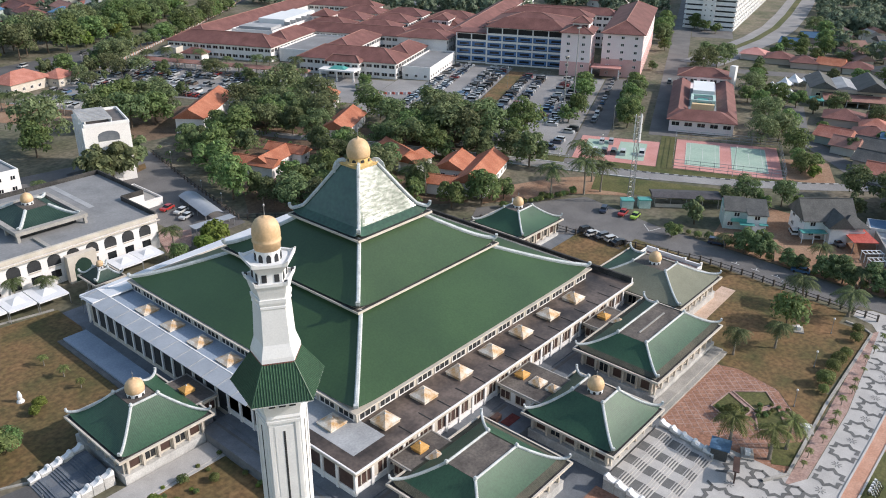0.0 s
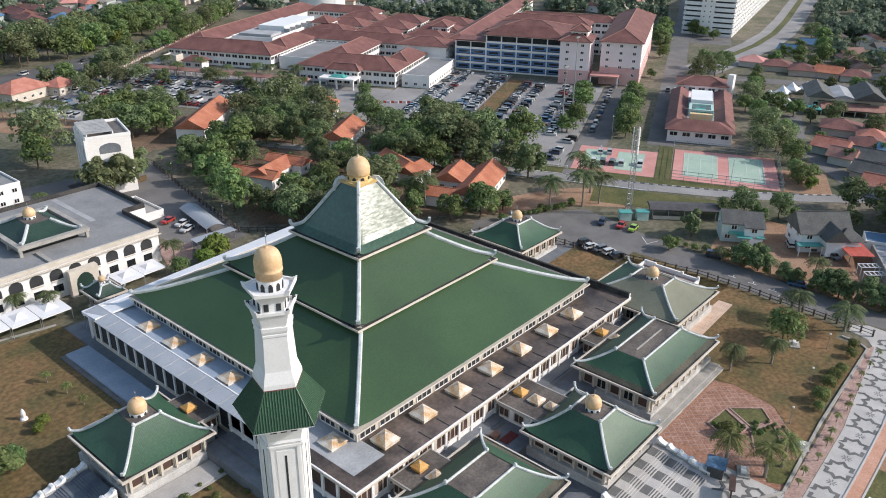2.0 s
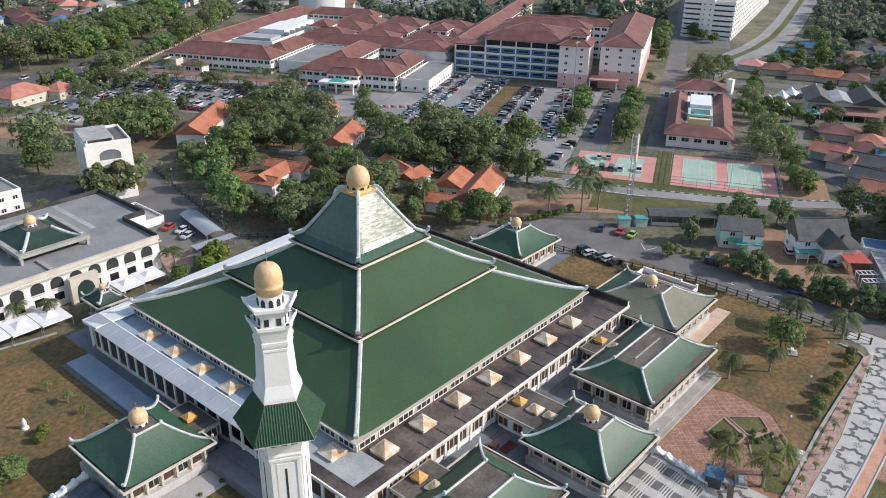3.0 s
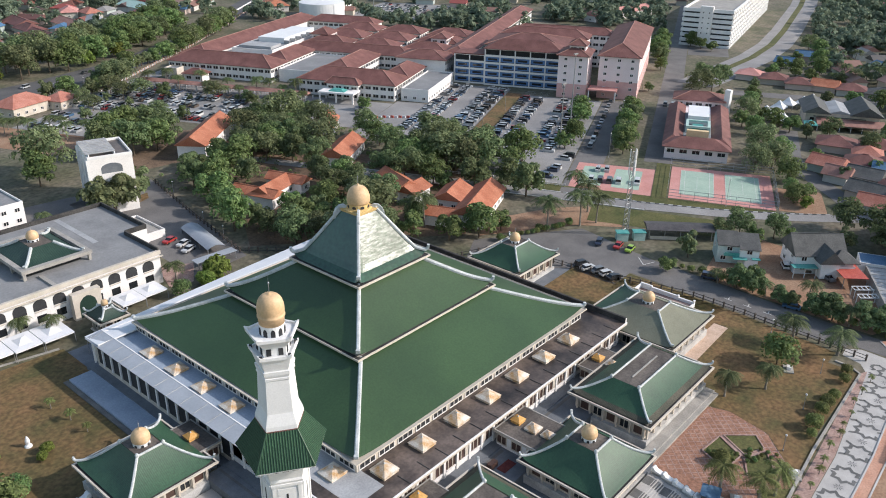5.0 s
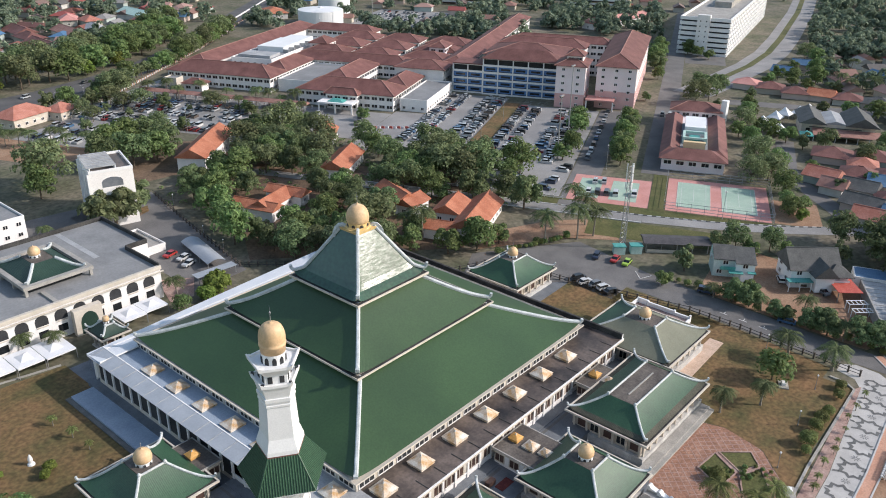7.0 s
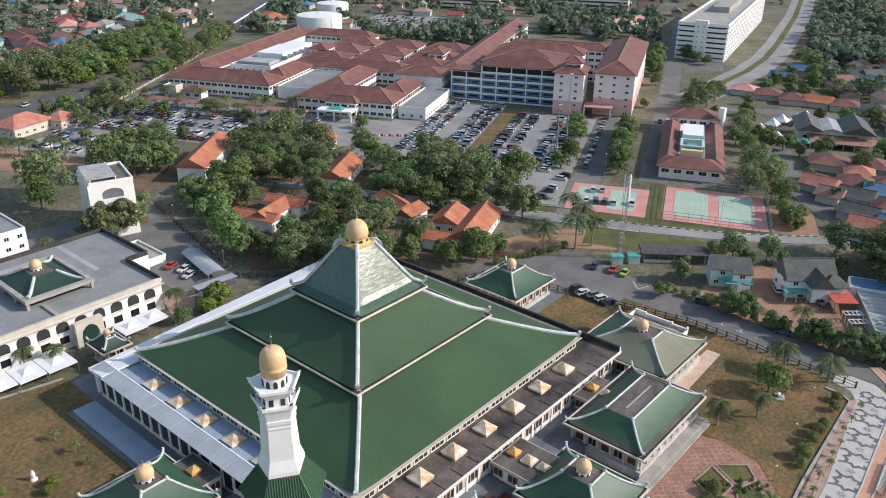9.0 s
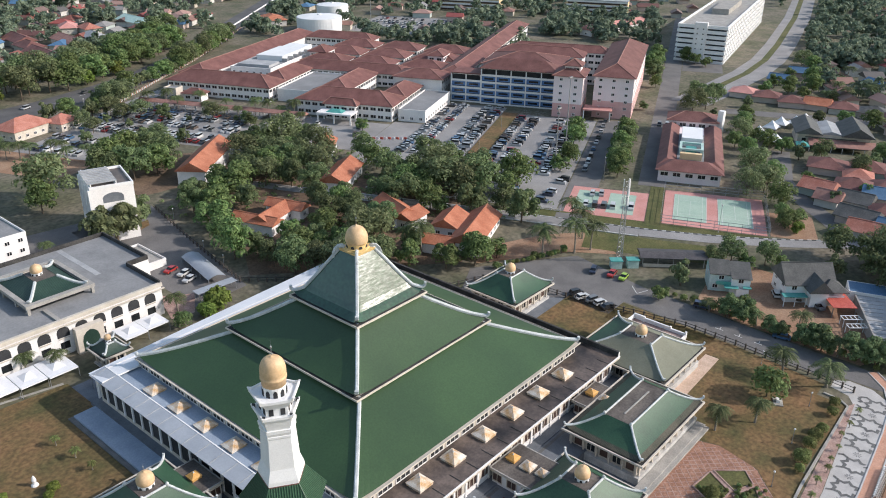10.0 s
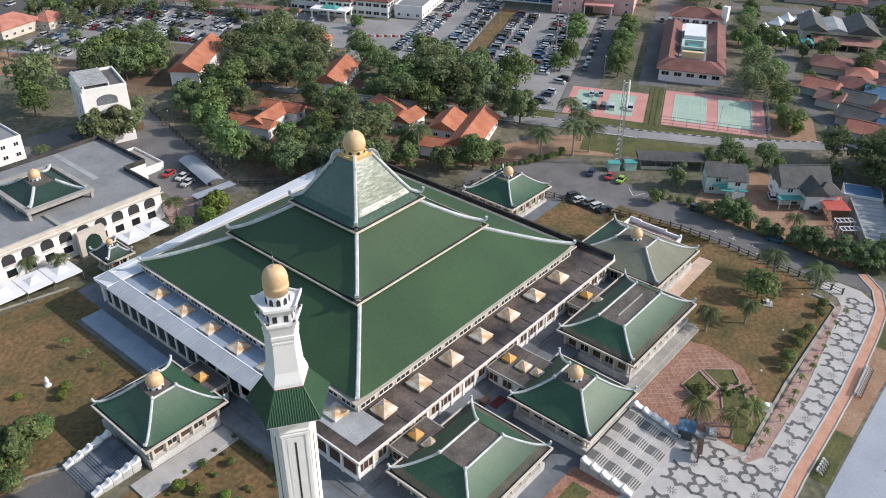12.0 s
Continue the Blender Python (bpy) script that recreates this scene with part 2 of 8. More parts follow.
M["palmtrunk"] = mat("grey_palm_bark", (0.19, 0.165, 0.135), (0.28, 0.25, 0.21), 0.95, 1.5, 8.0, 0.4, contrast=0.2)
M["darkred"] = mat("dark_red_carpet", (0.10, 0.022, 0.02), (0.16, 0.04, 0.035), 0.95, 1.0, 6.0, 0.2)
M["tyre"] = mat("black_rubber", (0.02, 0.02, 0.02), (0.03, 0.03, 0.03), 0.9, 1, 5, 0.0)
M["awning_dark"] = mat("dark_sheet_roof", (0.055, 0.052, 0.055), (0.10, 0.092, 0.095), 0.65, 0.3, 2.0, 0.1, contrast=0.2)
M["peach"] = mat("peach_pavers", (0.50, 0.36, 0.27), (0.62, 0.47, 0.37), 0.8, 0.4, 3.0, 0.1, contrast=0.15)
M["plum"] = mat("red_plastic_barrier", (0.45, 0.08, 0.06), (0.55, 0.14, 0.10), 0.6, 1, 5, 0.0)
CAR_COLOURS = [(0.62, 0.63, 0.64), (0.46, 0.47, 0.48), (0.035, 0.036, 0.04), (0.70, 0.70, 0.69), (0.10, 0.105, 0.11), (0.42, 0.43, 0.44), (0.05, 0.07, 0.12),
    (0.72, 0.72, 0.71), (0.30, 0.03, 0.03), (0.20, 0.21, 0.22), (0.55, 0.56, 0.57), (0.13, 0.10, 0.08), (0.06, 0.14, 0.26)]
M["car"] = palette_mat("car_paint", CAR_COLOURS, 0.3, 0.1, 0.6)
M["car_far"] = palette_mat("far_car_paint", CAR_COLOURS, 0.3, 0.1, 0.6, island=True)
M["carred"] = mat("red_car_paint", (0.38, 0.03, 0.03), (0.42, 0.05, 0.04), 0.3, 1, 4, 0.0, coat=0.6)
M["carlime"] = mat("lime_car_paint", (0.30, 0.48, 0.05), (0.36, 0.52, 0.08), 0.3, 1, 4, 0.0, coat=0.6)
M["housewall"] = palette_mat("house_wall_paint", [(0.60, 0.57, 0.50), (0.66, 0.64, 0.60), (0.55, 0.50, 0.42), (0.62, 0.50, 0.44), (0.48, 0.55, 0.52)], 0.85, 0, 0)
M["houseroof"] = palette_mat("house_roof_paint", [(0.20, 0.085, 0.065), (0.26, 0.10, 0.075), (0.15, 0.105, 0.095), (0.33, 0.09, 0.08), (0.13, 0.12, 0.115), (0.24, 0.13, 0.11),
    (0.17, 0.08, 0.07), (0.09, 0.20, 0.34), (0.27, 0.15, 0.12), (0.22, 0.15, 0.13), (0.42, 0.26, 0.22), (0.30, 0.29, 0.28)], 0.75, 0, 0)


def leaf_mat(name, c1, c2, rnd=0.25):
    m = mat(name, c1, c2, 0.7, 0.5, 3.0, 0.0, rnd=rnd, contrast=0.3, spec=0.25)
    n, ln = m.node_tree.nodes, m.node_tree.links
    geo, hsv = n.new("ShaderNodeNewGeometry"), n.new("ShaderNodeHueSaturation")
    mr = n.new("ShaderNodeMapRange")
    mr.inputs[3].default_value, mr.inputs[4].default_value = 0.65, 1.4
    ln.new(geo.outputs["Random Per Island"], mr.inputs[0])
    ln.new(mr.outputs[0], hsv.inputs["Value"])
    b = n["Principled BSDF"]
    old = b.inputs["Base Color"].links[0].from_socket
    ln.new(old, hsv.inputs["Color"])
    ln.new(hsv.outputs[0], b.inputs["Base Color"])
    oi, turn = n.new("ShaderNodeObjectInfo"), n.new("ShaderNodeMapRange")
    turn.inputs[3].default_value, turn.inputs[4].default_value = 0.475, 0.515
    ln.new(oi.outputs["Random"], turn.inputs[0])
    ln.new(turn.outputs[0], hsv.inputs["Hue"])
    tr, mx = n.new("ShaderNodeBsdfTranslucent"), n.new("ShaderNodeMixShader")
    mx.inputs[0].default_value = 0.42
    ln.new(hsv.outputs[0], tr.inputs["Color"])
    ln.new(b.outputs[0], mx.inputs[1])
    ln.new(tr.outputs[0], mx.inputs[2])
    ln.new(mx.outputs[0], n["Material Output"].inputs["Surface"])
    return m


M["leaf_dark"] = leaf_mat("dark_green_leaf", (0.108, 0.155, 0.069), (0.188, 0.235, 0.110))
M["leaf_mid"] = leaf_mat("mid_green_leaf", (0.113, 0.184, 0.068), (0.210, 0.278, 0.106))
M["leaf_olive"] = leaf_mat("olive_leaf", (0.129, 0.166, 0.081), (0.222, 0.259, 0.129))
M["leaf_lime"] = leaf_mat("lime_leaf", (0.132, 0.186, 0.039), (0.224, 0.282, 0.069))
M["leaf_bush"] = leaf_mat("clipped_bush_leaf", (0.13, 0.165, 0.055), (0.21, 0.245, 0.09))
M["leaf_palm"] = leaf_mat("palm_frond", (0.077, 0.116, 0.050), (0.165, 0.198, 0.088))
# paler and bluer than the near leaves: distance haze held in the colour
M["leaf_far_hazy"] = leaf_mat("hazy_far_foliage", (0.125, 0.172, 0.118), (0.215, 0.25, 0.172))


# ---- building blocks ----
SLOPE_A, SLOPE_B, RISE = 70.0, 150.0, 3.5


def ground_z(x, y):
    return RISE * min(max((0.8 * x + 0.6 * y - SLOPE_A) / (SLOPE_B - SLOPE_A), 0), 1)


def thing(name, m=None, label="", category="", group="", kind=""):
    ob = new(name)
    ob.empty_display_size = 0.5
    if m is not None:
        ob.matrix_world = m
    return tagged(ob, label, category, group, kind)


def mesh_of(bm, material, smooth=False):
    me = bpy.data.meshes.new("part")
    bm.normal_update()
    if smooth:
        for f in bm.faces:
            f.smooth = True
    bm.to_mesh(me)
    bm.free()
    for mm in material if isinstance(material, (list, tuple)) else [material]:
        me.materials.append(mm)
    return me


def part(name, bm, material, parent, label="", smooth=False):
    ob = new(name, bm if isinstance(bm, bpy.types.Mesh) else mesh_of(bm, material, smooth))
    ob.parent = parent
    return tagged(ob, label)


def shared(name, me, parent, m):
    ob = new(name, me)
    ob.parent = parent
    ob.matrix_local = m
    return ob


def setting(name, bm, material, label, category, smooth=False):
    return tagged(new(name, mesh_of(bm, material, smooth)), label, category, kind="structure")


def box(bm, x0, y0, z0, x1, y1, z1, m=None):
    vs = [bm.verts.new((x, y, z)) for z in (z0, z1) for x, y in ((x0, y0), (x1, y0), (x1, y1), (x0, y1))]
    if m is not None:
        for v in vs:
            v.co = m @ v.co
    for q in ((3, 2, 1, 0), (4, 5, 6, 7), (0, 1, 5, 4), (1, 2, 6, 5), (2, 3, 7, 6), (3, 0, 4, 7)):
        bm.faces.new([vs[i] for i in q])
    return vs


def boxes(*rows):
    bm = bmesh.new()
    for r in rows:
        box(bm, *r)
    return bm


def frustum(bm, half0, z0, half1, z1, cx=0, cy=0, cap=True):
    """Square frustum; half may be (hx, hy)."""
    (a0, b0), (a1, b1) = (h if isinstance(h, tuple) else (h, h) for h in (half0, half1))
    lo = [bm.verts.new((cx + sx * a0, cy + sy * b0, z0)) for sx, sy in ((-1, -1), (1, -1), (1, 1), (-1, 1))]
    hi = [bm.verts.new((cx + sx * a1, cy + sy * b1, z1)) for sx, sy in ((-1, -1), (1, -1), (1, 1), (-1, 1))]
    for i in range(4):
        bm.faces.new((lo[i], lo[(i + 1) % 4], hi[(i + 1) % 4], hi[i]))
    if cap:
        bm.faces.new(lo[::-1])
        bm.faces.new(hi)


def lathe(bm, profile, n=24, cx=0, cy=0):
    """Rings of (radius, z), turned round the z axis."""
    rings = [[bm.verts.new((cx + r * math.cos(2 * math.pi * i / n), cy + r * math.sin(2 * math.pi * i / n), z)) for i in range(n)] for r, z in profile]
    for a, b in zip(rings, rings[1:]):
        for i in range(n):
            bm.faces.new((a[i], a[(i + 1) % n], b[(i + 1) % n], b[i]))
    bm.faces.new(rings[0][::-1])
    bm.faces.new(rings[-1])


def tube(bm, pts, w, h, up=Vector((0, 0, 1))):
    """A bar with a rounded top along a line of points."""
    pts = [Vector(p) for p in pts]
    prof = ((-0.5, -0.3), (0.5, -0.3), (0.5, 0.35), (0.25, 0.7), (-0.25, 0.7), (-0.5, 0.35))
    rings = []
    for i, p in enumerate(pts):
        d = (pts[min(i + 1, len(pts) - 1)] - pts[max(i - 1, 0)]).normalized()
        side = d.cross(up)
        side = side.normalized() if side.length > 1e-4 else Vector((1, 0, 0))
        top = side.cross(d)
        rings.append([bm.verts.new(p + side * (a * w) + top * (b * h)) for a, b in prof])
    k = len(prof)
    for a, b in zip(rings, rings[1:]):
        for i in range(k):
            bm.faces.new((a[i], b[i], b[(i + 1) % k], a[(i + 1) % k]))
    bm.faces.new(rings[0])
    bm.faces.new(rings[-1][::-1])


def sheet(bm, corners, lift, step=4.0):
    """A flat quad laid on the ground, cut so that it follows the slope."""
    a, b, c, d = (Vector((*p, 0)) for p in corners)
    nu = max(1, round(max((b - a).length, (c - d).length) / step))
    nv = max(1, round(max((d - a).length, (c - b).length) / step))
    grid = []
    for j in range(nv + 1):
        row = []
        for i in range(nu + 1):
            u, v = i / nu, j / nv
            p = (a * (1 - u) + b * u) * (1 - v) + (d * (1 - u) + c * u) * v
            row.append(bm.verts.new((p.x, p.y, ground_z(p.x, p.y) + lift)))
        grid.append(row)
    for j in range(nv):
        for i in range(nu):
            f = bm.faces.new((grid[j][i], grid[j][i + 1], grid[j + 1][i + 1], grid[j + 1][i]))
            f.normal_update()
            if f.normal.z < 0:
                f.normal_flip()


def ribbon(bm, pts, width, lift, step=4.0, off=0.0, thick=0.0):
    """A strip of even width along a line on the ground; thick gives it a real edge."""
    dense = []
    pts = [Vector((*p, 0)) for p in pts]
    for p, q in zip(pts, pts[1:]):
        n = max(1, round((q - p).length / step))
        dense += [p.lerp(q, i / n) for i in range(n)]
    dense.append(pts[-1])
    rows = []
    for i, p in enumerate(dense):
        d = (dense[min(i + 1, len(dense) - 1)] - dense[max(i - 1, 0)]).normalized()
        s = Vector((d.y, -d.x, 0))
        l, r = p + s * (off - width / 2), p + s * (off + width / 2)
        row = [bm.verts.new((v.x, v.y, ground_z(v.x, v.y) + lift)) for v in (l, r)]
        if thick:
            row += [bm.verts.new((v.x, v.y, ground_z(v.x, v.y) + lift - thick)) for v in (r, l)]
        rows.append(row)
    for a, b in zip(rows, rows[1:]):
        bm.faces.new((a[0], a[1], b[1], b[0]))
        if thick:
            bm.faces.new((a[1], a[2], b[2], b[1]))
            bm.faces.new((a[3], a[0], b[0], b[3]))


ROT = radians(24)
CA, SA = math.cos(ROT), math.sin(ROT)


def town(a, b):
    """From the hospital's own axes (a away, b to the west) to the plan."""
    return (a * CA - b * SA, a * SA + b * CA)


# ---- the ground ----
bm = bmesh.new()
rows = []
for s in (-2500, SLOPE_A, SLOPE_B, 4500):
    z = RISE * min(max((s - SLOPE_A) / (SLOPE_B - SLOPE_A), 0), 1)
    rows.append([bm.verts.new((0.8 * s - 0.6 * l, 0.6 * s + 0.8 * l, z)) for l in (-3500, 3500)])
for p, q in zip(rows, rows[1:]):
    bm.faces.new((p[0], q[0], q[1], p[1]))
setting("ground", bm, M["ground"], "dry brown and green open ground between buildings", "ground")


def area(name, material, label, category, *quads, lift=0.05):
    b = bmesh.new()
    for q in quads:
        sheet(b, q, lift)
    return setting(name, b, material, label, category)


def tquad(a0, b0, a1, b1):
    return (town(a0, b0), town(a1, b0), town(a1, b1), town(a0, b1))


area("lawn_west", M["lawn"], "patchy dry lawn beside the mosque", "lawn", ((-70, 36), (-9, 36), (-9, 84), (-70, 90)), ((-70, -30), (-9.6, -30), (-9.6, 21), (-70, 21)))
area("lawn_east", M["lawn"], "brown dry garden lawn", "lawn", ((70, -50.5), (99, -50.5), (99, -17), (70, -17)), ((99, -44), (104.4, -44), (106.9, -22.5), (99, -22.5)), ((99, -22.5), (106.9, -22.5), (106.5, -9), (99, -9)), ((99, -9), (106.5, -9), (103.2, 4), (99, 4)), ((54.6, -52.6), (70, -51.8), (70, -44), (60.4, -47.9)), ((60.4, -47.9), (70, -44), (70, -38), (65.2, -43.6)), ((65.2, -43.6), (70, -38), (70, -34), (67.3, -35)), ((67.3, -35), (70, -34), (70, -30), (66.2, -31.2)), ((97, -17), (107, -17), (107, 9), (97, 9)), ((93, 5), (104, 5), (101, 22), (97, 22)))
area("pavement_garden", M["paver"], "red brick garden pavement with faded joints", "pavement", ((43, -53), (54.5, -52.4), (60.2, -47.8), (43, -43)), ((43, -43), (60.2, -47.8), (65, -43.6), (43, -37)), ((43, -37), (65, -43.6), (66.7, -39.3), (43, -31.2)), ((43, -31.2), (66.7, -39.3), (67.2, -35), (66, -31.2)), ((39.2, -37.5), (43, -43), (43, -31.2), (42.4, -31.3)), lift=0.03)
area("pavement_side", M["paver"], "red brick pavement beside the stairs", "pavement", ((1, -31.6), (20.6, -31.6), (20.6, -41), (1, -38.5)), lift=0.06)
area("side_bed", M["grass"], "grass bed in the brick pavement", "lawn", ((8, -33.4), (17.5, -33.4), (17.5, -37), (8, -36.5)), lift=0.1)
area("mosque_apron", M["stone_grey"], "grey stone apron round the mosque", "pavement", ((-9.6, -34), (72, -31.2), (75, 44), (-9.6, 44)), ((75.5, 22), (98.5, 22), (97, 43.5), (75.5, 43.5)), lift=0.025)
area("terrace_cream", M["peach"], "peach paved strip beside the tan-roofed pavilion", "pavement", ((73, -22.4), (98.5, -21.6), (98.5, -18.2), (73, -18.2)), lift=0.06)
area("lawn_north", M["lawn"], "dry lawn between the pavilions", "lawn", ((72.5, -18), (75.2, 22), (97, 22), (97, -18)), lift=0.03)
area("mosque_apron_north", M["stone_grey"], "grey stone apron behind the mosque", "pavement", ((-9.2, 44), (80, 44), (80, 82), (-9.2, 82)), lift=0.025)
area("plaza", M["stone_pale"], "pale plaza paving inlaid with grey stars", "pavement", ((-15, -67), (44, -60.8), (44, -42.0), (-15, -34.5)), ((44, -60.8), (71, -60.4), (67, -55.2), (44, -55.8)), ((71, -60.4), (100, -58.4), (100, -51.6), (67, -55.2)), ((100, -58.4), (106.6, -56.6), (103.2, -49.5), (100, -51.6)), ((106.6, -56.6), (109.3, -53), (104.4, -45.4), (103.2, -49.5)), ((109.3, -53), (109.6, -48), (107.6, -45.2), (104.4, -45.4)), lift=0.02)
FOOT = [(-20, -65.2), (44, -62.0), (60, -61.8), (72, -61.5), (94, -60.0), (104, -58.9), (112, -55.8), (117, -51)]
b = bmesh.new()
ribbon(b, FOOT, 2.0, 0.06, 3.0)
setting("footpath", b, M["path_orange"], "orange brick footpath along the plaza", "pavement")
area("pavement_strip", M["paver_pink"], "faded pink paver strip beside the hedge", "pavement", ((40, -53.5), (64, -52.5), (67, -55.1), (44, -55.7)), ((64, -52.5), (98.6, -50.3), (101, -51.5), (67, -55.1)), lift=0.045)
area("verge_dirt", M["dirt"], "bare sandy verge beside the footpath", "ground", ((59.5, -66.2), (90, -66.2), (90, -61.4), (59.5, -62.9)), lift=0.04)
area("verge_grass", M["grass"], "green grass verge beside the footpath", "grass", ((45, -66.6), (59.3, -66.2), (59.3, -62.9), (45, -63.2)), ((90.2, -66.2), (125, -66), (116, -55), (90.2, -61.4)), lift=0.045)
area("forecourt", M["forecourt"], "pale blue-grey forecourt slab", "pavement", ((-20, -120), (125, -120), (125, -66.3), (-20, -67.6)), lift=0.03)


def plaza_inside(x, y):
    if x < 44:
        return x > -14 and -66.8 + 0.10 * (x + 15) < y < (-34.7 - 0.127 * (x + 15) if x < 18 else -43.2)
    left = -55.8 + 0.026 * (x - 44) if x < 67 else -55.2 + 0.109 * (x - 67)
    right = -60.7 + 0.012 * (x - 44) if x < 71 else -60.3 + 0.069 * (x - 71)
    return x < 106.5 and right < y < left


for star in range(2):
    b = bmesh.new()
    for k in range(-7, 10):
        for j in range(-3, 4):
            cx, cy = 34.8 + 8.0 * k + 4.0 * star, -58.15 + 5.6 * j + (0.085 * (8 * k - 34) if k > 4 else 0)
            if star:
                ring = [(cx + r * math.cos(math.pi * i / 8), cy + r * math.sin(math.pi * i / 8)) for i in range(16) for r in ((2.85, 2.15)[i % 2],)]
                core = [(cx + r * math.cos(math.pi * i / 8), cy + r * math.sin(math.pi * i / 8)) for i in range(16) for r in ((2.0, 1.42)[i % 2],)]
                for i in range(16):
                    q = (ring[i], ring[(i + 1) % 16], core[(i + 1) % 16], core[i])
                    for j in range(4):
                        k0, k1 = j / 4, (j + 1) / 4
                        cut = [tuple(m0 + (m1 - m0) * k for m0, m1 in zip(q[u], q[v])) for u, v, k in ((0, 1, k0), (0, 1, k1), (3, 2, k1), (3, 2, k0))]
                        if all(plaza_inside(*p) for p in cut):
                            b.faces.new([b.verts.new((*p, ground_z(*p) + 0.05)) for p in cut])
                for sx in (-1, 1):
                    q = [(cx + sx * 1.6, cy - 2.0), (cx + sx * 2.1, cy - 2.9), (cx + sx * 2.7, cy - 2.9), (cx + sx * 2.1, cy - 1.7)]
                    q2 = [(x, 2 * cy - y) for x, y in q]
                    for w in (q, q2[::-1]):
                        if all(plaza_inside(*p) for p in w):
                            f = b.faces.new([b.verts.new((*p, ground_z(*p) + 0.05)) for p in w])
                            f.normal_update()
                            if f.normal.z < 0:
                                f.normal_flip()
            else:
                for i in range(8):
                    m = Matrix.Translation((cx, cy, ground_z(cx, cy) + 0.05)) @ Matrix.Rotation(math.pi * i / 4, 4, "Z")
                    if plaza_inside(cx, cy + 0.8) and plaza_inside(cx, cy - 0.8):
                        b.faces.new([b.verts.new(m @ Vector(p)) for p in ((0.2, -0.04, 0), (0.85, -0.08, 0), (0.85, 0.08, 0), (0.2, 0.04, 0))])
    setting("plaza_star_inlay" if star else "plaza_flower_inlay", b, M["stone_dark"], "dark grey star outlines inlaid in the plaza" if star else "small dark flower motifs inlaid in the plaza", "pavement")
b = bmesh.new()
for r0, r1 in ((1.0, 0.93),):
    pts = [[(57 + r * k * math.cos(math.pi * i / 8 + 0.2), -83 + r * k * math.sin(math.pi * i / 8 + 0.2)) for i in range(16) for r in ((10.5, 5.6)[i % 2],)] for k in (r0, r1)]
    for i in range(16):
        b.faces.new([b.verts.new((*p, 0.06)) for p in (pts[0][i], pts[0][(i + 1) % 16], pts[1][(i + 1) % 16], pts[1][i])])
setting("forecourt_star", b, M["brownglass"], "dark maroon star outline on the forecourt", "pavement")
b = bmesh.new()
pts = [[(57 + r * k * math.cos(math.pi * i / 8 + 0.2), -83 + r * k * math.sin(math.pi * i / 8 + 0.2)) for i in range(16) for r in ((10.5, 5.6)[i % 2],)] for k in (0.92, 0.76)]
for i in range(16):
    b.faces.new([b.verts.new((*p, 0.06)) for p in (pts[0][i], pts[0][(i + 1) % 16], pts[1][(i + 1) % 16], pts[1][i])])
setting("forecourt_star_inner", b, M["white"], "white inner star outline on the forecourt", "pavement")
area("road_mosque", M["asphalt"], "worn grey road and car park beside the mosque", "road", ((99, 22), (99, 9), (118, 9), (122, 33)), ((107.5, 9), (107.5, -45), (117, -45), (118, 9)), ((110, -45), (110, -57), (117, -57), (117, -45)), ((80, 44), (99, 22), (122, 33), (95, 52)), ((111.5, -57), (111.5, -80), (117, -80), (117, -57)))
area("yard_houses", M["dirt"], "bare red earth yard round the houses", "ground", ((118, -6), (118, -48), (150, -60), (150, 0)))
area("court_earth", M["dirt"], "bare red earth beside the tennis courts", "ground", tquad(156.5, -90, 176, -76), lift=0.05)
area("road_front", M["asphalt_pale"], "pale concrete road in front of the courts", "road", tquad(144, -36, 149.4, 130), lift=0.1)
FRONT = [town(a, bq) for a, bq in ((146.7, -36), (148.2, -56), (150.2, -69), (152.6, -81), (156, -94), (160, -108), (166, -130))]
b = bmesh.new()
ribbon(b, FRONT, 5.2, 0.1)
setting("road_front_bend", b, M["asphalt_pale"], "pale concrete road bending past the houses", "road")
area("verge", M["grass"], "thin green verge beside the road", "grass", tquad(131, -60, 143, -20), tquad(150.5, -78, 155.5, 0), tquad(155.6, -42.3, 189.8, -37.2), lift=0.06)
area("court_pad", M["court_pink"], "faded pink tennis court pad", "court", tquad(156, -75, 187.5, -42.5), tquad(155.5, -37, 181.5, -10.5), lift=0.1)
area("tennis_court", M["court_green"], "faded green tennis court", "court", tquad(160, -56.5, 184, -45.8), tquad(160, -71, 184, -60.2), tquad(159, -20.5, 178, -13), tquad(159, -33, 178, -24), lift=0.14)
area("car_park", M["asphalt_pale"], "grey hospital car park", "road", tquad(150, 170, 180, 209), tquad(180, 135, 216, 214), tquad(216.2, 140, 238, 216.5), tquad(238.2, 208.5, 262, 216.5), tquad(188, 36.5, 282, 66), tquad(157, -8, 272, 28.5), tquad(205, 66.2, 241, 80), tquad(195, 80.2, 236, 134.8), tquad(182, 66.2, 205, 80.1), tquad(462, 120, 540, 200), lift=0.06)
area("road_hospital", M["asphalt"], "worn grey asphalt hospital road", "road", tquad(150, -19, 275, -8.5), tquad(190, -42.5, 620, -32.5), lift=0.07)
area("road_street", M["asphalt"], "grey side street between houses", "road", tquad(306, -150, 316, -66), lift=0.08)
b = bmesh.new()
ribbon(b, [town(a, bq) for a, bq in ((151, -105), (163.5, -99.6), (175.8, -94.6), (188, -90), (199, -86), (212, -84), (230, -85), (250, -86))], 7.0, 0.08)
setting("road_lane", b, M["asphalt"], "narrow grey lane past small houses", "road")
area("belt_earth", M["shade_earth"], "brown leaf-strewn earth under the trees", "ground", ((50, 170), (92, 166.2), (112, 190), (75, 215)), ((50, 96), (96, 56), (152, 92), (92, 166)), lift=0.03)
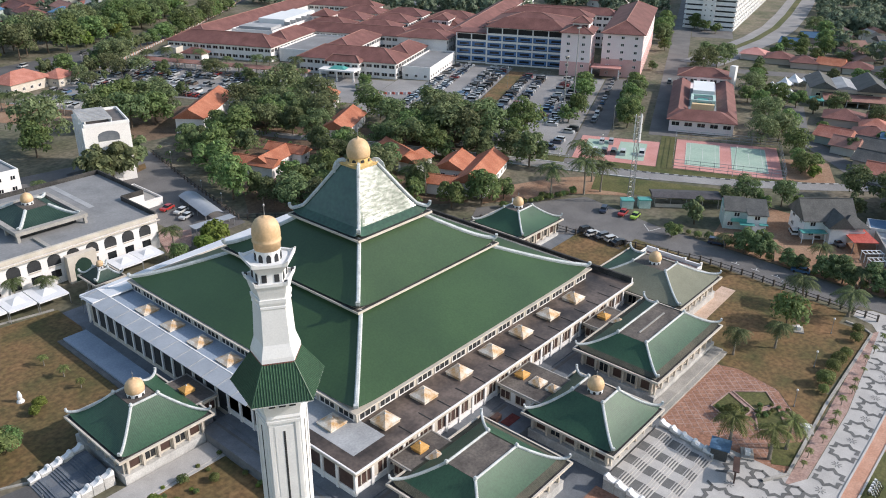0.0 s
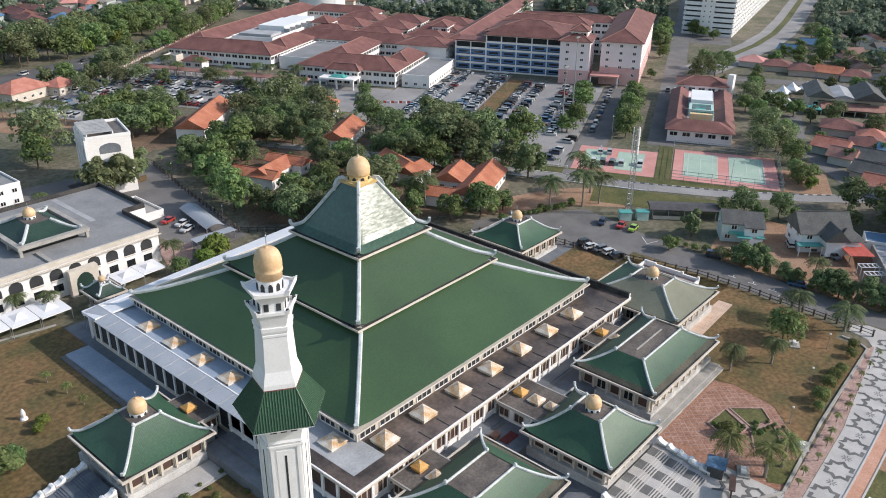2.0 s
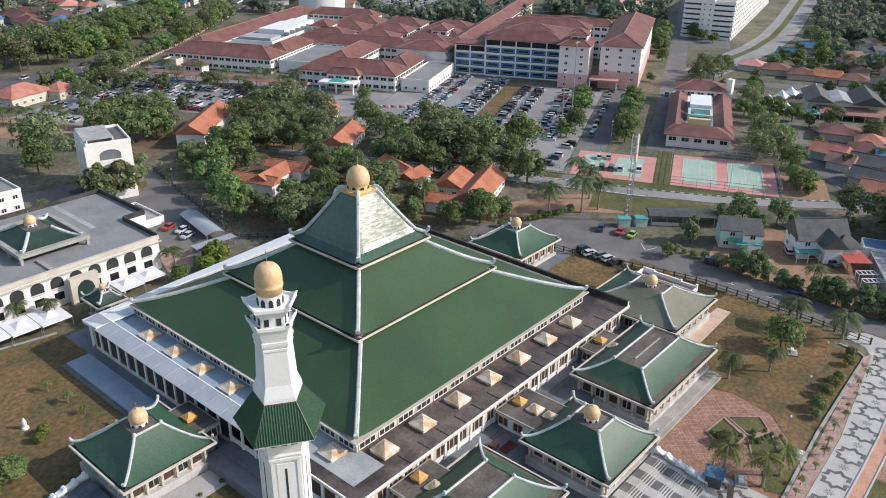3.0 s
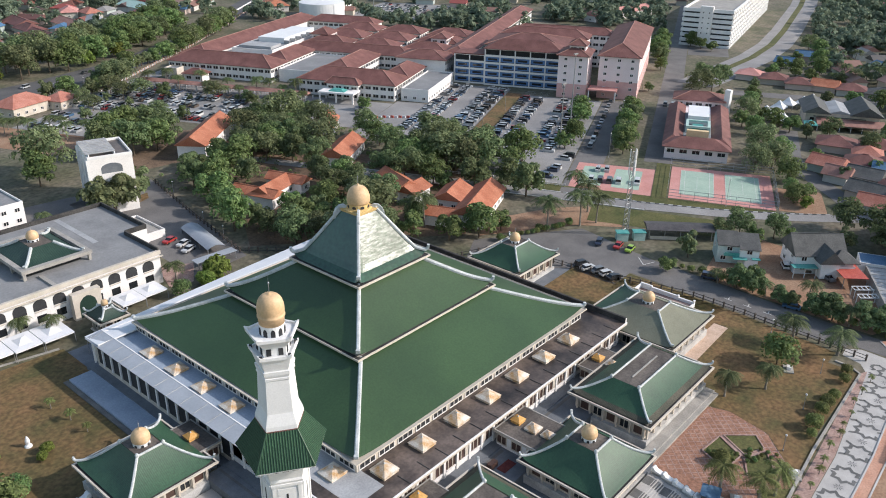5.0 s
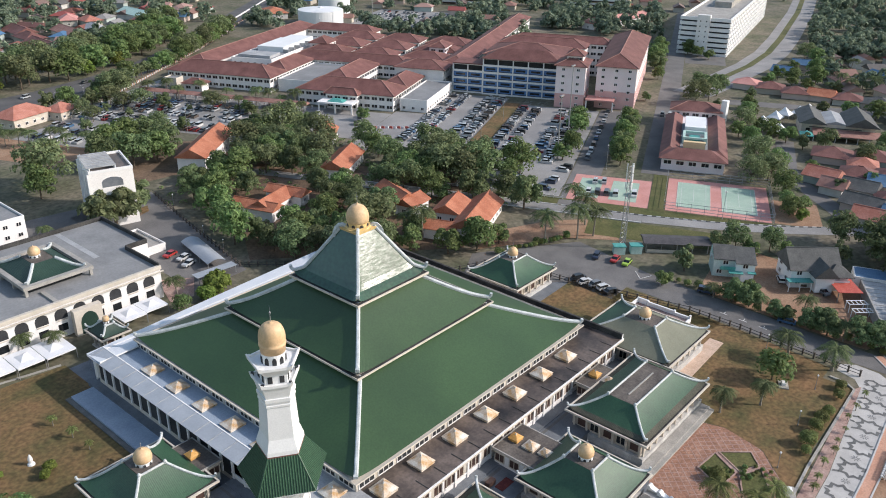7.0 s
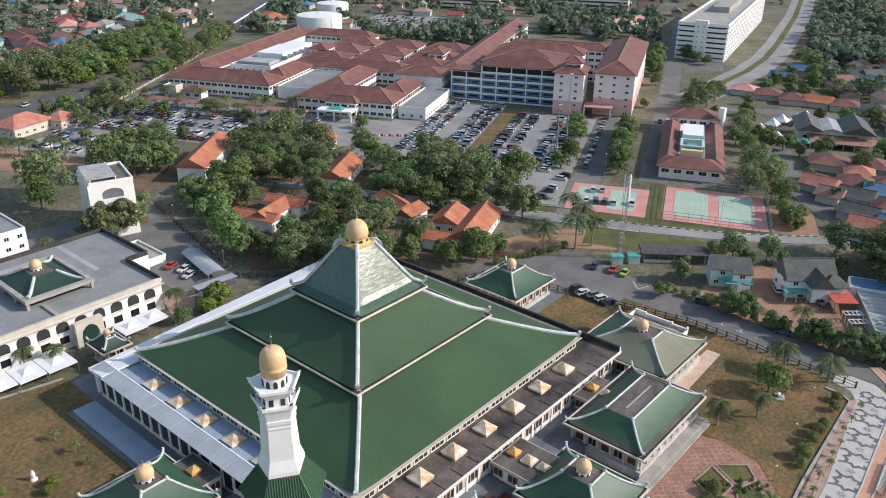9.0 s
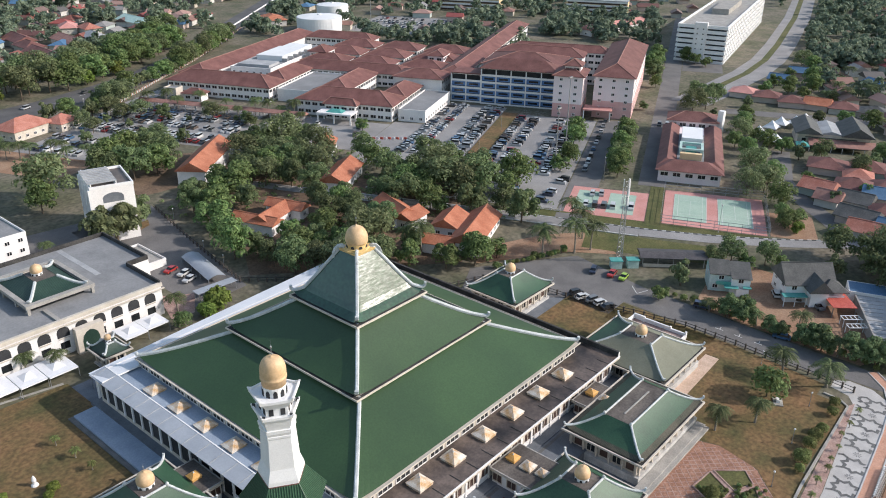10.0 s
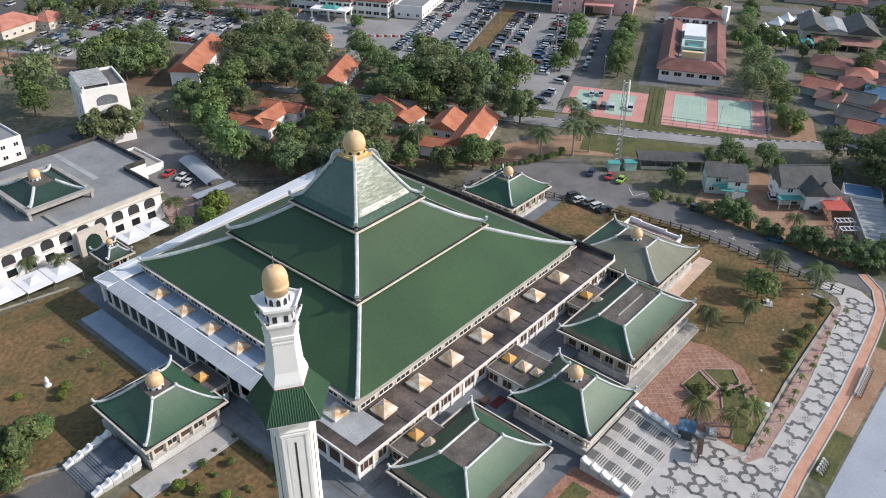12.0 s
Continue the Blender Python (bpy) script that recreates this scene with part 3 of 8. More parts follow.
area("earth_palms", M["dirt"], "bare orange earth round the palms", "ground", ((98, 52.5), (107, 58), (128, 48), (122.5, 36)), ((122.5, 36), (128, 48), (137, 40), (131, 24)), lift=0.055)
WEST = [town(a, bq) for a, bq in ((100, 290), (150, 268), (183, 255), (215, 247), (250, 243.5), (282, 242.5), (330, 251), (380, 264), (450, 284), (585, 322), (720, 360))]
b = bmesh.new()
ribbon(b, WEST, 22, 0.08, 8.0)
setting("road_west", b, M["asphalt_dark"], "dark dual road lined with trees", "road")
b = bmesh.new()
ribbon(b, WEST[7:], 0.8, 0.85, 8.0, 0.0, 0.75)
setting("road_divider", b, M["offwhite"], "pale concrete divider along the dual road", "kerb")
EAST = [town(a, bq) for a, bq in ((322, -48), (345, -58), (372, -68), (405, -81), (450, -94), (510, -106), (650, -130), (780, -148))]
b = bmesh.new()
ribbon(b, EAST, 20, 0.1, 8.0)
setting("road_east", b, M["asphalt_pale"], "pale curving dual road past the car park tower", "road")
b = bmesh.new()
ribbon(b, EAST[1:], 4, 0.14, 8.0, -2.0)
setting("road_median", b, M["grass"], "grass median of the curving road", "grass")
area("tower_yard", M["asphalt"], "pale yard round the car park tower", "pavement", tquad(400, -66, 600, -43), lift=0.05)
area("earth_west", M["dirt"], "pinkish earth with palms beside the car park", "ground", tquad(128, 168, 149.8, 236), lift=0.04)
area("path_west", M["asphalt_dark"], "dark grey path from the west stairs", "pavement", ((-36.6, 24), (-36.6, 33.5), (-90, 42), (-90, 20)), lift=0.06)
area("annex_yard", M["asphalt"], "grey yard beside the annex building", "road", ((30, 92), (46, 92), (58, 160), (30, 160)), ((-20, 137), (30, 137), (58, 160), (-20, 176)), lift=0.05)
area("grass_island", M["lawn"], "small dry grass island in the yard", "grass", ((39.3, 149.5), (42, 144.3), (49.2, 146.6), (51.2, 150.8)), lift=0.1)
area("paver_yard", M["paver_pink"], "faded red paver yard at the annex corner", "pavement", ((26.4, 104.8), (33.9, 98.9), (28.3, 90.5), (22.4, 92.0)), lift=0.075)
area("embankment_grass", M["lawn"], "dry grass bank between car parks", "grass", tquad(198, 29, 272, 36), lift=0.5)

# ---- the mosque ----
SIDES = {"s": (0, -1), "e": (1, 0), "n": (0, 1), "w": (-1, 0)}


class Roof:
    """A hipped roof with hollow slopes, from the eave rectangle to a flat top."""

    def __init__(self, cx, cy, hx, hy, tx, ty, z0, z1, hollow=0.35, curl=1.0, foot=0.0):
        self.foot = foot
        self.c, self.h, self.t, self.z, self.hollow, self.curl = (cx, cy), (hx, hy), (tx, ty), (z0, z1), hollow, curl

    def point(self, side, u, v, lift=0.0):
        (hx, hy), (tx, ty) = self.h, self.t
        ax, ay = hx + (tx - hx) * v, hy + (ty - hy) * v
        sx, sy = SIDES[side]
        x, y = (u * ax, sy * ay) if sy else (sx * ax, u * ay)
        k = (1 - self.hollow) * v + self.hollow * v * v
        if self.foot:
            f = self.foot
            k = 0.58 * v if v < f else 0.58 * f + (1 - 0.58 * f) * (v - f) / (1 - f)
        z = self.z[0] + (self.z[1] - self.z[0]) * k + self.curl * abs(u) ** 14 * (1 - v) ** 5 + lift
        return Vector((self.c[0] + x, self.c[1] + y, z))

    def slope(self, side, nu=28, nv=10):
        b = bmesh.new()
        us = [math.sin(math.pi / 2 * (2 * i / nu - 1)) for i in range(nu + 1)]
        g = [[b.verts.new(self.point(side, u, j / nv)) for u in us] for j in range(nv + 1)]
        for j in range(nv):
            for i in range(nu):
                f = b.faces.new((g[j][i], g[j][i + 1], g[j + 1][i + 1], g[j + 1][i]))
                f.normal_update()
                if f.normal.z < 0:
                    f.normal_flip()
        return b

    def ribbed(self, side, pitch, hgt, nv=8, v0=0.0, v1=1.0):
        """One sheet of round ribs that run up the slope, cut off at the hips."""
        b = bmesh.new()
        sx, sy = SIDES[side]
        full, top = (self.h[0], self.t[0]) if sy else (self.h[1], self.t[1])
        offs = [(-full, 0.0)]
        n = int(full / pitch)
        for i in range(-n, n + 1):
            offs += [(i * pitch + d * pitch, l) for d, l in ((-0.5, 0.0), (-0.3, 0.0), (0.0, hgt), (0.3, 0.0)) if abs(i * pitch + d * pitch) < full - 0.01]
        offs.append((full, 0.0))
        cols = []
        for off, l in offs:
            vmax = 1.0 if abs(off) <= top else (full - abs(off)) / (full - top)
            lo, hi = min(v0, vmax), min(v1, vmax)
            col = []
            for j in range(nv + 1):
                v = lo + (hi - lo) * j / nv
                half = full + (top - full) * v
                col.append(b.verts.new(self.point(side, max(-1, min(1, off / half)), v, l)))
            cols.append(col)
        for p, q in zip(cols, cols[1:]):
            for j in range(nv):
                f = b.faces.new((p[j], q[j], q[j + 1], p[j + 1]))
                f.normal_update()
                if f.normal.z < 0:
                    f.normal_flip()
        return b

    def hip(self, b, ux, uy, w, hgt, volute=0.9, nv=14):
        side = "s" if uy < 0 else "n"
        pts = [self.point(side, ux, j / nv, 0.06) for j in range(nv + 1)]
        out = Vector((ux, uy, 0)).normalized()
        tip = pts[0]
        pts = [tip + out * 0.55 * volute + Vector((0, 0, 0.95 * volute)), tip + out * 0.5 * volute + Vector((0, 0, 0.45 * volute)), tip + out * 0.2 * volute + Vector((0, 0, 0.12 * volute))] + pts
        tube(b, pts, w, hgt)


def add_roof(parent, roof, tile, rib=0.0, ridge=0.5, volute=0.9, fascia=0.45, tiles=None, drop=0.5, band=0.0, gutter=0.35):
    for side in "senw":
        if rib and band:
            part("eave_course", roof.ribbed(side, rib, rib * 0.12, 4, 0.0, band), M["tile_band"], parent, "brown stained lowest tile course")
            part("roof_slope", roof.ribbed(side, rib, rib * 0.05, 8, band, 1.0), (tiles or {}).get(side, tile), parent)
        else:
            part("roof_slope", roof.ribbed(side, rib, rib * 0.05) if rib else roof.slope(side), (tiles or {}).get(side, tile), parent)
    for ux in (-1, 1):
        for uy in (-1, 1):
            b = bmesh.new()
            roof.hip(b, ux, uy, ridge, ridge * 0.8, volute)
            part("hip_ridge", b, M["ridge"], parent, "white plaster hip ridge with upturned end")
    (cx, cy), (hx, hy), z0 = roof.c, roof.h, roof.z[0]
    f, g = fascia, gutter
    part("gutter", boxes((cx - hx - g, cy - hy - g, z0 - 0.28, cx + hx + g, cy - hy + 0.4, z0 - 0.2), (cx - hx - g, cy + hy - 0.4, z0 - 0.28, cx + hx + g, cy + hy + g, z0 - 0.2),
        (cx - hx - g, cy - hy + 0.4, z0 - 0.28, cx - hx + 0.4, cy + hy - 0.4, z0 - 0.2), (cx + hx - 0.4, cy - hy + 0.4, z0 - 0.28, cx + hx + g, cy + hy - 0.4, z0 - 0.2)), M["parapet"], parent, "dark gutter")
    o = g + f
    part("fascia", boxes((cx - hx - o, cy - hy - o, z0 - drop, cx + hx + o, cy - hy - g, z0), (cx - hx - o, cy + hy + g, z0 - drop, cx + hx + o, cy + hy + o, z0),
        (cx - hx - o, cy - hy - g, z0 - drop, cx - hx - g, cy + hy + g, z0), (cx + hx + g, cy - hy - g, z0 - drop, cx + hx + o, cy + hy + g, z0)), M["cream"], parent, "cream eave fascia")
    part("soffit", boxes((cx - hx - g, cy - hy - g, z0 - drop, cx + hx + g, cy + hy + g, z0 - drop + 0.12)), M["cream"], parent)


def dome_profile(r, h, z):
    """A thimble dome: a foot, a moulded band, straight flanks and a rounded, pointed crown."""
    p = [(r * 0.93, z), (r * 0.95, z + h * 0.21), (r * 1.01, z + h * 0.23), (r * 1.01, z + h * 0.28), (r * 0.96, z + h * 0.30), (r * 0.99, z + h * 0.38)]
    for i in range(0, 13):
        a = i / 12
        p.append((r * 0.99 * max(0.05, math.cos(a * math.pi / 2)) ** 0.62, z + h * (0.48 + 0.46 * math.sin(a * math.pi / 2) ** 1.1)))
    p.append((r * 0.02, z + h))
    return p


def onion_profile(r, h, z):
    """A squat dome: short straight flanks, a full shoulder and a small pointed tip."""
    p = [(r * 0.94, z), (r * 0.98, z + h * 0.08), (r, z + h * 0.2)]
    for i in range(1, 11):
        a = i / 11 * math.pi / 2
        p.append((r * math.cos(a) ** 0.85, z + h * (0.2 + 0.68 * math.sin(a))))
    p += [(r * 0.08, z + h * 0.93), (r * 0.02, z + h)]
    return p


def add_dome(parent, cx, cy, r, h, z, drum, drum_mat, arches=8, profile=dome_profile):
    b = bmesh.new()
    lathe(b, [(r * 0.92, z - drum), (r * 0.92, z)], 24, cx, cy)
    part("drum", b, drum_mat, parent)
    if arches:
        for i in range(arches):
            a = 2 * math.pi * (i + 0.5) / arches
            m = Matrix.Translation((cx, cy, z - drum)) @ Matrix.Rotation(a, 4, "Z")
            b = bmesh.new()
            w, hh = r * 0.16, drum * 0.78
            prof = [(-w, 0.05), (w, 0.05), (w, hh * 0.65), (w * 0.6, hh * 0.9), (0, hh), (-w * 0.6, hh * 0.9), (-w, hh * 0.65)]
            fr = [b.verts.new(m @ Vector((r * 0.94, y, zz))) for y, zz in prof]
            bk = [b.verts.new(m @ Vector((r * 0.80, y, zz))) for y, zz in prof]
            b.faces.new(fr)
            for k in range(len(prof)):
                b.faces.new((fr[k], bk[k], bk[(k + 1) % len(prof)], fr[(k + 1) % len(prof)]))
            part("arched_opening", b, M["dark"], parent)
    b = bmesh.new()
    lathe(b, profile(r, h, z), 32, cx, cy)
    dome = part("dome", b, M["gold"], parent, "gold-painted bulbous dome", smooth=True)
    b = bmesh.new()
    lathe(b, [(0.05, z + h * 0.96), (0.04, z + h * 1.25), (0.12, z + h * 1.27), (0.12, z + h * 1.31), (0.015, z + h * 1.34), (0.01, z + h * 1.55)], 8, cx, cy)
    part("finial", b, M["metal"], dome)


def window_mesh(w, h, bars, depth=0.16, frame_mat=None, pane_mat=None):
    """Frame with its bars in one piece, and the pane, in the plane y = 0, facing -y, with the foot at z = 0."""
    t = 0.14
    xs = [-w / 2, -w / 2 + t]
    for i in range(1, bars):
        xs += [-w / 2 + w * i / bars - 0.05, -w / 2 + w * i / bars + 0.05]
    xs += [w / 2 - t, w / 2]
    zs = [0, t, h - t, h]
    b = bmesh.new()
    g = [[b.verts.new((x, 0.04, z)) for x in xs] for z in zs]
    for j in range(3):
        for i in range(len(xs) - 1):
            if j == 1 and i % 2:
                continue
            b.faces.new((g[j][i], g[j][i + 1], g[j + 1][i + 1], g[j + 1][i]))
    ext = bmesh.ops.extrude_face_region(b, geom=b.faces[:])
    bmesh.ops.translate(b, verts=[v for v in ext["geom"] if isinstance(v, bmesh.types.BMVert)], vec=(0, -depth - 0.04, 0))
    bmesh.ops.recalc_face_normals(b, faces=b.faces[:])
    fr = mesh_of(b, frame_mat or M["cream"])
    pn = mesh_of(boxes((-w / 2 + t, -0.04, t, w / 2 - t, 0.03, h - t)), pane_mat or M["glass"])
    return fr, pn


def put_window(meshes, parent, m):
    fr = shared("window", meshes[0], parent, m)
    shared("pane", meshes[1], fr, Matrix())


def face_pose(side, along, at, z):
    """Pose of a window on a wall that faces a side of the plan."""
    if side == "s":
        return pose(along, at, z)
    if side == "n":
        return pose(along, at, z, 0, 0, 180)
    if side == "w":
        return pose(at, along, z, 0, 0, -90)
    return pose(at, along, z, 0, 0, 90)


mosque = thing("mosque", None, "large white mosque with three-tiered green tiled roof and gold dome", "mosque")
part("plinth", boxes((-9.4, -9.2, 0.0, 74, 72.5, 0.9)), M["stone_grey"], mosque, "grey stone plinth")
part("wall", boxes((-7.5, -7.1, 0.9, 72.3, 70.9, 6.85)), M["cream"], mosque)
part("west_podium", boxes((-14.2, 40.5, 0.0, -9.402, 70.5, 0.75)), M["deck_shade_blue"], mosque, "pale walkway along the west side, blue-grey tint for shade")
part("west_step", boxes((-15.2, 40.0, 0.0, -14.202, 71.0, 0.35)), M["stone_dark"], mosque)
# near-black strip that stands in for the shaded recess under the awning
part("west_glazing", boxes((-7.56, 8, 2.0, -7.5, 70, 6.6)), M["dark"], mosque, "glazed west wall, near-black for the shade under the awning")
part("terrace_slab", boxes((-8.2, -8.45, 6.85, 73.0, 71.6, 7.25)), M["cream"], mosque)
part("terrace_deck", boxes((1.0, -8.2, 7.25, 72.6, 1.2, 7.33), (66.8, 1.2, 7.25, 72.6, 71.2, 7.33)), M["deck"], mosque, "dark stained flat terrace roof")
part("terrace_deck_corner", boxes((-7.95, -8.2, 7.25, 1.0, -5.2, 7.33), (-7.95, -5.2, 7.25, -5.6, 16.4, 7.33)), M["deck"], mosque)
part("terrace_deck_pale", boxes((-5.6, -5.2, 7.25, 1.0, 16.4, 7.34)), M["deck_pale"], mosque, "pale painted terrace roof")
part("terrace_deck_rear", boxes((1.0, 67.9, 7.25, 66.8, 71.2, 7.33)), M["deck_pale"], mosque)
# floor under the eave: its blue shade is mixed into the paint
part("terrace_deck_blue", boxes((-7.75, 16.4, 7.25, 1.0, 71.2, 7.33)), M["deck_shade_blue"], mosque, "pale bluish west terrace roof, bluer for the eave's shade")
part("parapet", boxes((-8.2, -8.45, 7.25, 73.0, -8.2, 7.46), (72.6, -8.2, 7.25, 73.0, 71.6, 8.5), (-8.2, -8.2, 7.25, -7.95, 71.6, 7.46), (-7.75, 71.2, 7.25, 72.6, 71.6, 7.75)), M["offwhite"], mosque, "low white terrace edging")
part("parapet_coping", boxes((72.55, -8.2, 8.502, 73.05, 71.65, 8.56)), M["parapet"], mosque, "black stained coping")
part("parapet_lining", boxes((72.45, -8.1, 7.33, 72.594, 71.2, 8.5)), M["parapet"], mosque, "black weather-stained inner face")
for i in range(15):
    x = 4 + i * 4.6
    part("roof_drain", boxes((x, -8.1, 7.33, x + 0.16, -5.2, 7.42)), M["parapet"], mosque)
# white sheet roof along the north side
b = bmesh.new()
lo = [b.verts.new(p) for p in ((-8.6, 66.9, 7.86), (-8.6, 72.6, 7.62), (72.8, 77.0, 7.62), (72.8, 66.9, 7.86))]
un = [b.verts.new(v.co - Vector((0, 0, 0.12))) for v in lo]
b.faces.new(lo[::-1])
b.faces.new(un)
for i in range(4):
    b.faces.new((un[i], lo[i], lo[(i + 1) % 4], un[(i + 1) % 4]))
part("north_roof", b, M["sheet_white"], mosque, "white sheet roof along the north side")
part("north_gutter", boxes((-8.6, 66.75, 7.72, 72.8, 66.9, 8.0)), M["white"], mosque)
for i in range(12):
    part("north_post", boxes((-7.6 + i * 7.2, 72.1 + i * 0.36, 0.9 if i < 1 else 0, -7.3 + i * 7.2, 72.4 + i * 0.36, 7.5)), M["offwhite"], mosque)
# sloping white awning over the west terrace
b = bmesh.new()
vs = [b.verts.new(p) for p in ((-8.9, 16.6, 7.6), (-5.3, 16.6, 8.05), (-5.3, 71.9, 8.05), (-8.9, 71.9, 7.6), (-8.9, 16.6, 7.5), (-5.3, 16.6, 7.95), (-5.3, 71.9, 7.95), (-8.9, 71.9, 7.5))]
for q in ((0, 1, 2, 3), (7, 6, 5, 4), (0, 4, 5, 1), (1, 5, 6, 2), (2, 6, 7, 3), (3, 7, 4, 0)):
    b.faces.new([vs[i] for i in q])
part("awning", b, M["awning"], mosque, "white sheet awning in wide panels")
for i in range(13):
    y = 20.5 + i * 4.2
    b = bmesh.new()
    tube(b, [(-8.9, y, 7.64), (-5.3, y, 8.09)], 0.09, 0.07)
    part("awning_joint", b, M["deck_pale"], mosque)
part("awning_edge", boxes((-5.3, 16.6, 7.85, -5.05, 71.9, 8.12)), M["white"], mosque)
part("clerestory", boxes((0.2, 0.2, 7.33, 67.8, 66.4, 9.46)), M["cream"], mosque, "cream clerestory wall under the eave")
clere = window_mesh(3.7, 1.6, 3, frame_mat=M["offwhite"], pane_mat=M["dark"])
for i in range(15):
    for side, at in (("s", 0.2), ("w", 0.2), ("e", 67.8), ("n", 66.4)):
        put_window(clere, mosque, face_pose(side, 2.5 + i * 4.5, at, 7.5))
LOW = Roof(34, 33.4, 34, 33.4, 18.6, 18.6, 9.75, 15.7, 0.12, 0.7)
MID = Roof(34, 34, 19.5, 19.5, 8.6, 8.6, 16.3, 23.1, 0.12, 0.9)
TOP = Roof(34, 34, 9.6, 9.6, 2.3, 2.3, 23.7, 34.4, 0.0, 1.0, 0.22)
add_roof(mosque, LOW, M["tile"], ridge=0.75, volute=0.8, fascia=0.1, drop=0.3, gutter=0.55)
part("tier_wall", boxes((16.5, 16.5, 15.0, 51.5, 51.5, 16.0), (26.5, 26.5, 22.6, 41.5, 41.5, 23.4)), M["cream"], mosque)
add_roof(mosque, MID, M["tile"], ridge=0.75, volute=1.0, fascia=0.16, drop=0.4, gutter=0.55)
add_roof(mosque, TOP, M["tile_top"], ridge=0.7, volute=1.2, fascia=0.16, drop=0.45, gutter=0.55)
b = bmesh.new()
frustum(b, 2.75, 33.9, 2.9, 34.45, 34, 34)
lathe(b, [(2.75, 34.45), (2.7, 34.7), (2.2, 34.75)], 8, 34, 34)
part("dome_base", b, M["goldbase"], mosque, "ochre octagonal dome base")
add_dome(mosque, 34, 34, 2.35, 4.1, 35.55, 0.9, M["goldbase"], 8, onion_profile)
for ux in (-1, 1):
    for uy in (-1, 1):
        b = bmesh.new()
        cx, cy = 34 + ux * 2.3, 34 + uy * 2.3
        tube(b, [(cx + ux * k, cy + uy * k, z) for k, z in ((1.15, 32.2), (1.1, 33.2), (0.85, 34.1), (0.4, 34.75), (-0.1, 34.85), (-0.5, 34.5))], 0.75, 0.55, Vector((-uy, ux, 0)))
        part("ridge_scroll", b, M["ridge"], mosque)


def skylight(x, y, z, a, h, material, label):
    sk = thing("skylight", pose(x, y, z), label, "skylight", "roof skylights")
    b = bmesh.new()
    frustum(b, a / 2, 0, a / 2, 0.5)
    part("curb", b, material, sk)
    b = bmesh.new()
    frustum(b, a / 2 + 0.12, 0.5, a / 2 + 0.12, 0.58)
    frustum(b, a / 2 + 0.08, 0.58, 0.12, h)
    part("cap", b, material, sk)
    b = bmesh.new()
    frustum(b, 0.14, h - 0.04, 0.05, h + 0.25)
    part("finial", b, M["ridge"], sk)
    return sk


sk = skylight(3.4, -2.9, 7.33, 3.3, 1.6, M["rust"], "rust-streaked white pyramid skylight on the terrace roof")
for i in range(1, 7):
    copy_thing(sk, pose(3.4 + 9.1 * i, -2.9, 7.33, 0, 0, 90 * (i % 2)))
for i in range(7):
    copy_thing(sk, pose(-2.5, 3.0 + 9.0 * i, 7.34, 0, 0, 90) @ Matrix.Diagonal((1, 1, 0.75, 1)))
for x in (4.0, 30.8, 58.8):
    skylight(x, -9.8, 5.33, 1.9, 1.15, M["ochre"], "ochre-stained small pyramid skylight on a link roof")
    copy_thing(sk, pose(x, -13.2, 5.33) @ Matrix.Scale(0.72, 4))
    if x > 10:
        copy_thing(sk, pose(x + 0.2, -16.2, 5.33) @ Matrix.Scale(0.6, 4))
skylight(-11.2, 30.2, 5.33, 1.9, 1.15, M["ochre"], "ochre-stained small pyramid skylight on a link roof")

part("gallery_glazing", boxes((-7.4, -7.16, 3.3, 72.2, -7.1, 6.7)), M["brownglass"], mosque, "dark brown gallery glazing under the terrace")
part("gallery_glazing", boxes((-7.56, -7.0, 3.3, -7.5, 24.0, 6.7)), M["brownglass"], mosque, "dark brown gallery glazing under the terrace")
part("gallery_sill", boxes((-7.75, -7.36, 3.05, 72.4, -7.1, 3.28), (-7.75, -7.1, 3.05, -7.5, 24.0, 3.28)), M["offwhite"], mosque)
part("gallery_wall", boxes((-7.62, -7.22, 0.9, 72.3, -7.1, 3.05), (-7.62, -7.1, 0.9, -7.5, 24.0, 3.05)), M["offwhite"], mosque, "white dado wall below the glazing")
pier = mesh_of(boxes((-0.26, -0.34, 1.98, 0.26, 0.0, 6.85)), M["offwhite"])
mullion = mesh_of(boxes((-0.08, -0.16, 3.28, 0.08, 0.0, 6.72)), M["cream"])
blind = mesh_of(boxes((-0.62, -0.12, 3.4, 0.62, 0.0, 6.6)), M["cream"])
for i in range(24):
    shared("pier", pier, mosque, face_pose("s", -7.2 + i * 3.4, -7.1, 0))
    if i:
        shared("pier", pier, mosque, face_pose("w", -7.2 + i * 3.4, -7.5, 0))
    if i < 23:
        for k in (1.13, 2.27):
            shared("mullion", mullion, mosque, face_pose("s", -7.2 + i * 3.4 + k, -7.1, 0))
        if i % 2:
            shared("blind", blind, mosque, face_pose("s", -7.2 + i * 3.4 + (0.58 if i % 4 == 1 else 2.82), -7.16, 0))
court = thing("side_court", None, "raised blue-grey stone court with dark border band", "terrace")
part("podium", boxes((-13.4, -16.6, 0, 72.4, -9.25, 1.98), (-13.4, -9.25, 0, -9.45, 23.6, 1.98)), M["stone_grey"], court)
part("upper_step", boxes((-9.6, -9.4, 1.98, 72.4, -7.24, 2.14), (-9.6, -7.24, 1.98, -7.64, 23.6, 2.14)), M["stone_grey"], court)
for x0, x1 in ((-10.4, -0.9), (8.9, 25.9), (35.7, 53.9), (63.7, 71.9)):
    part("border_band", boxes((x0, -10.5, 1.98, x1, -9.85, 1.99)), M["stone_dark"], court, "dark stone border band")
part("border_band", boxes((-10.9, -10.5, 1.98, -10.4, 23.2, 1.99)), M["stone_dark"], court, "dark stone border band")


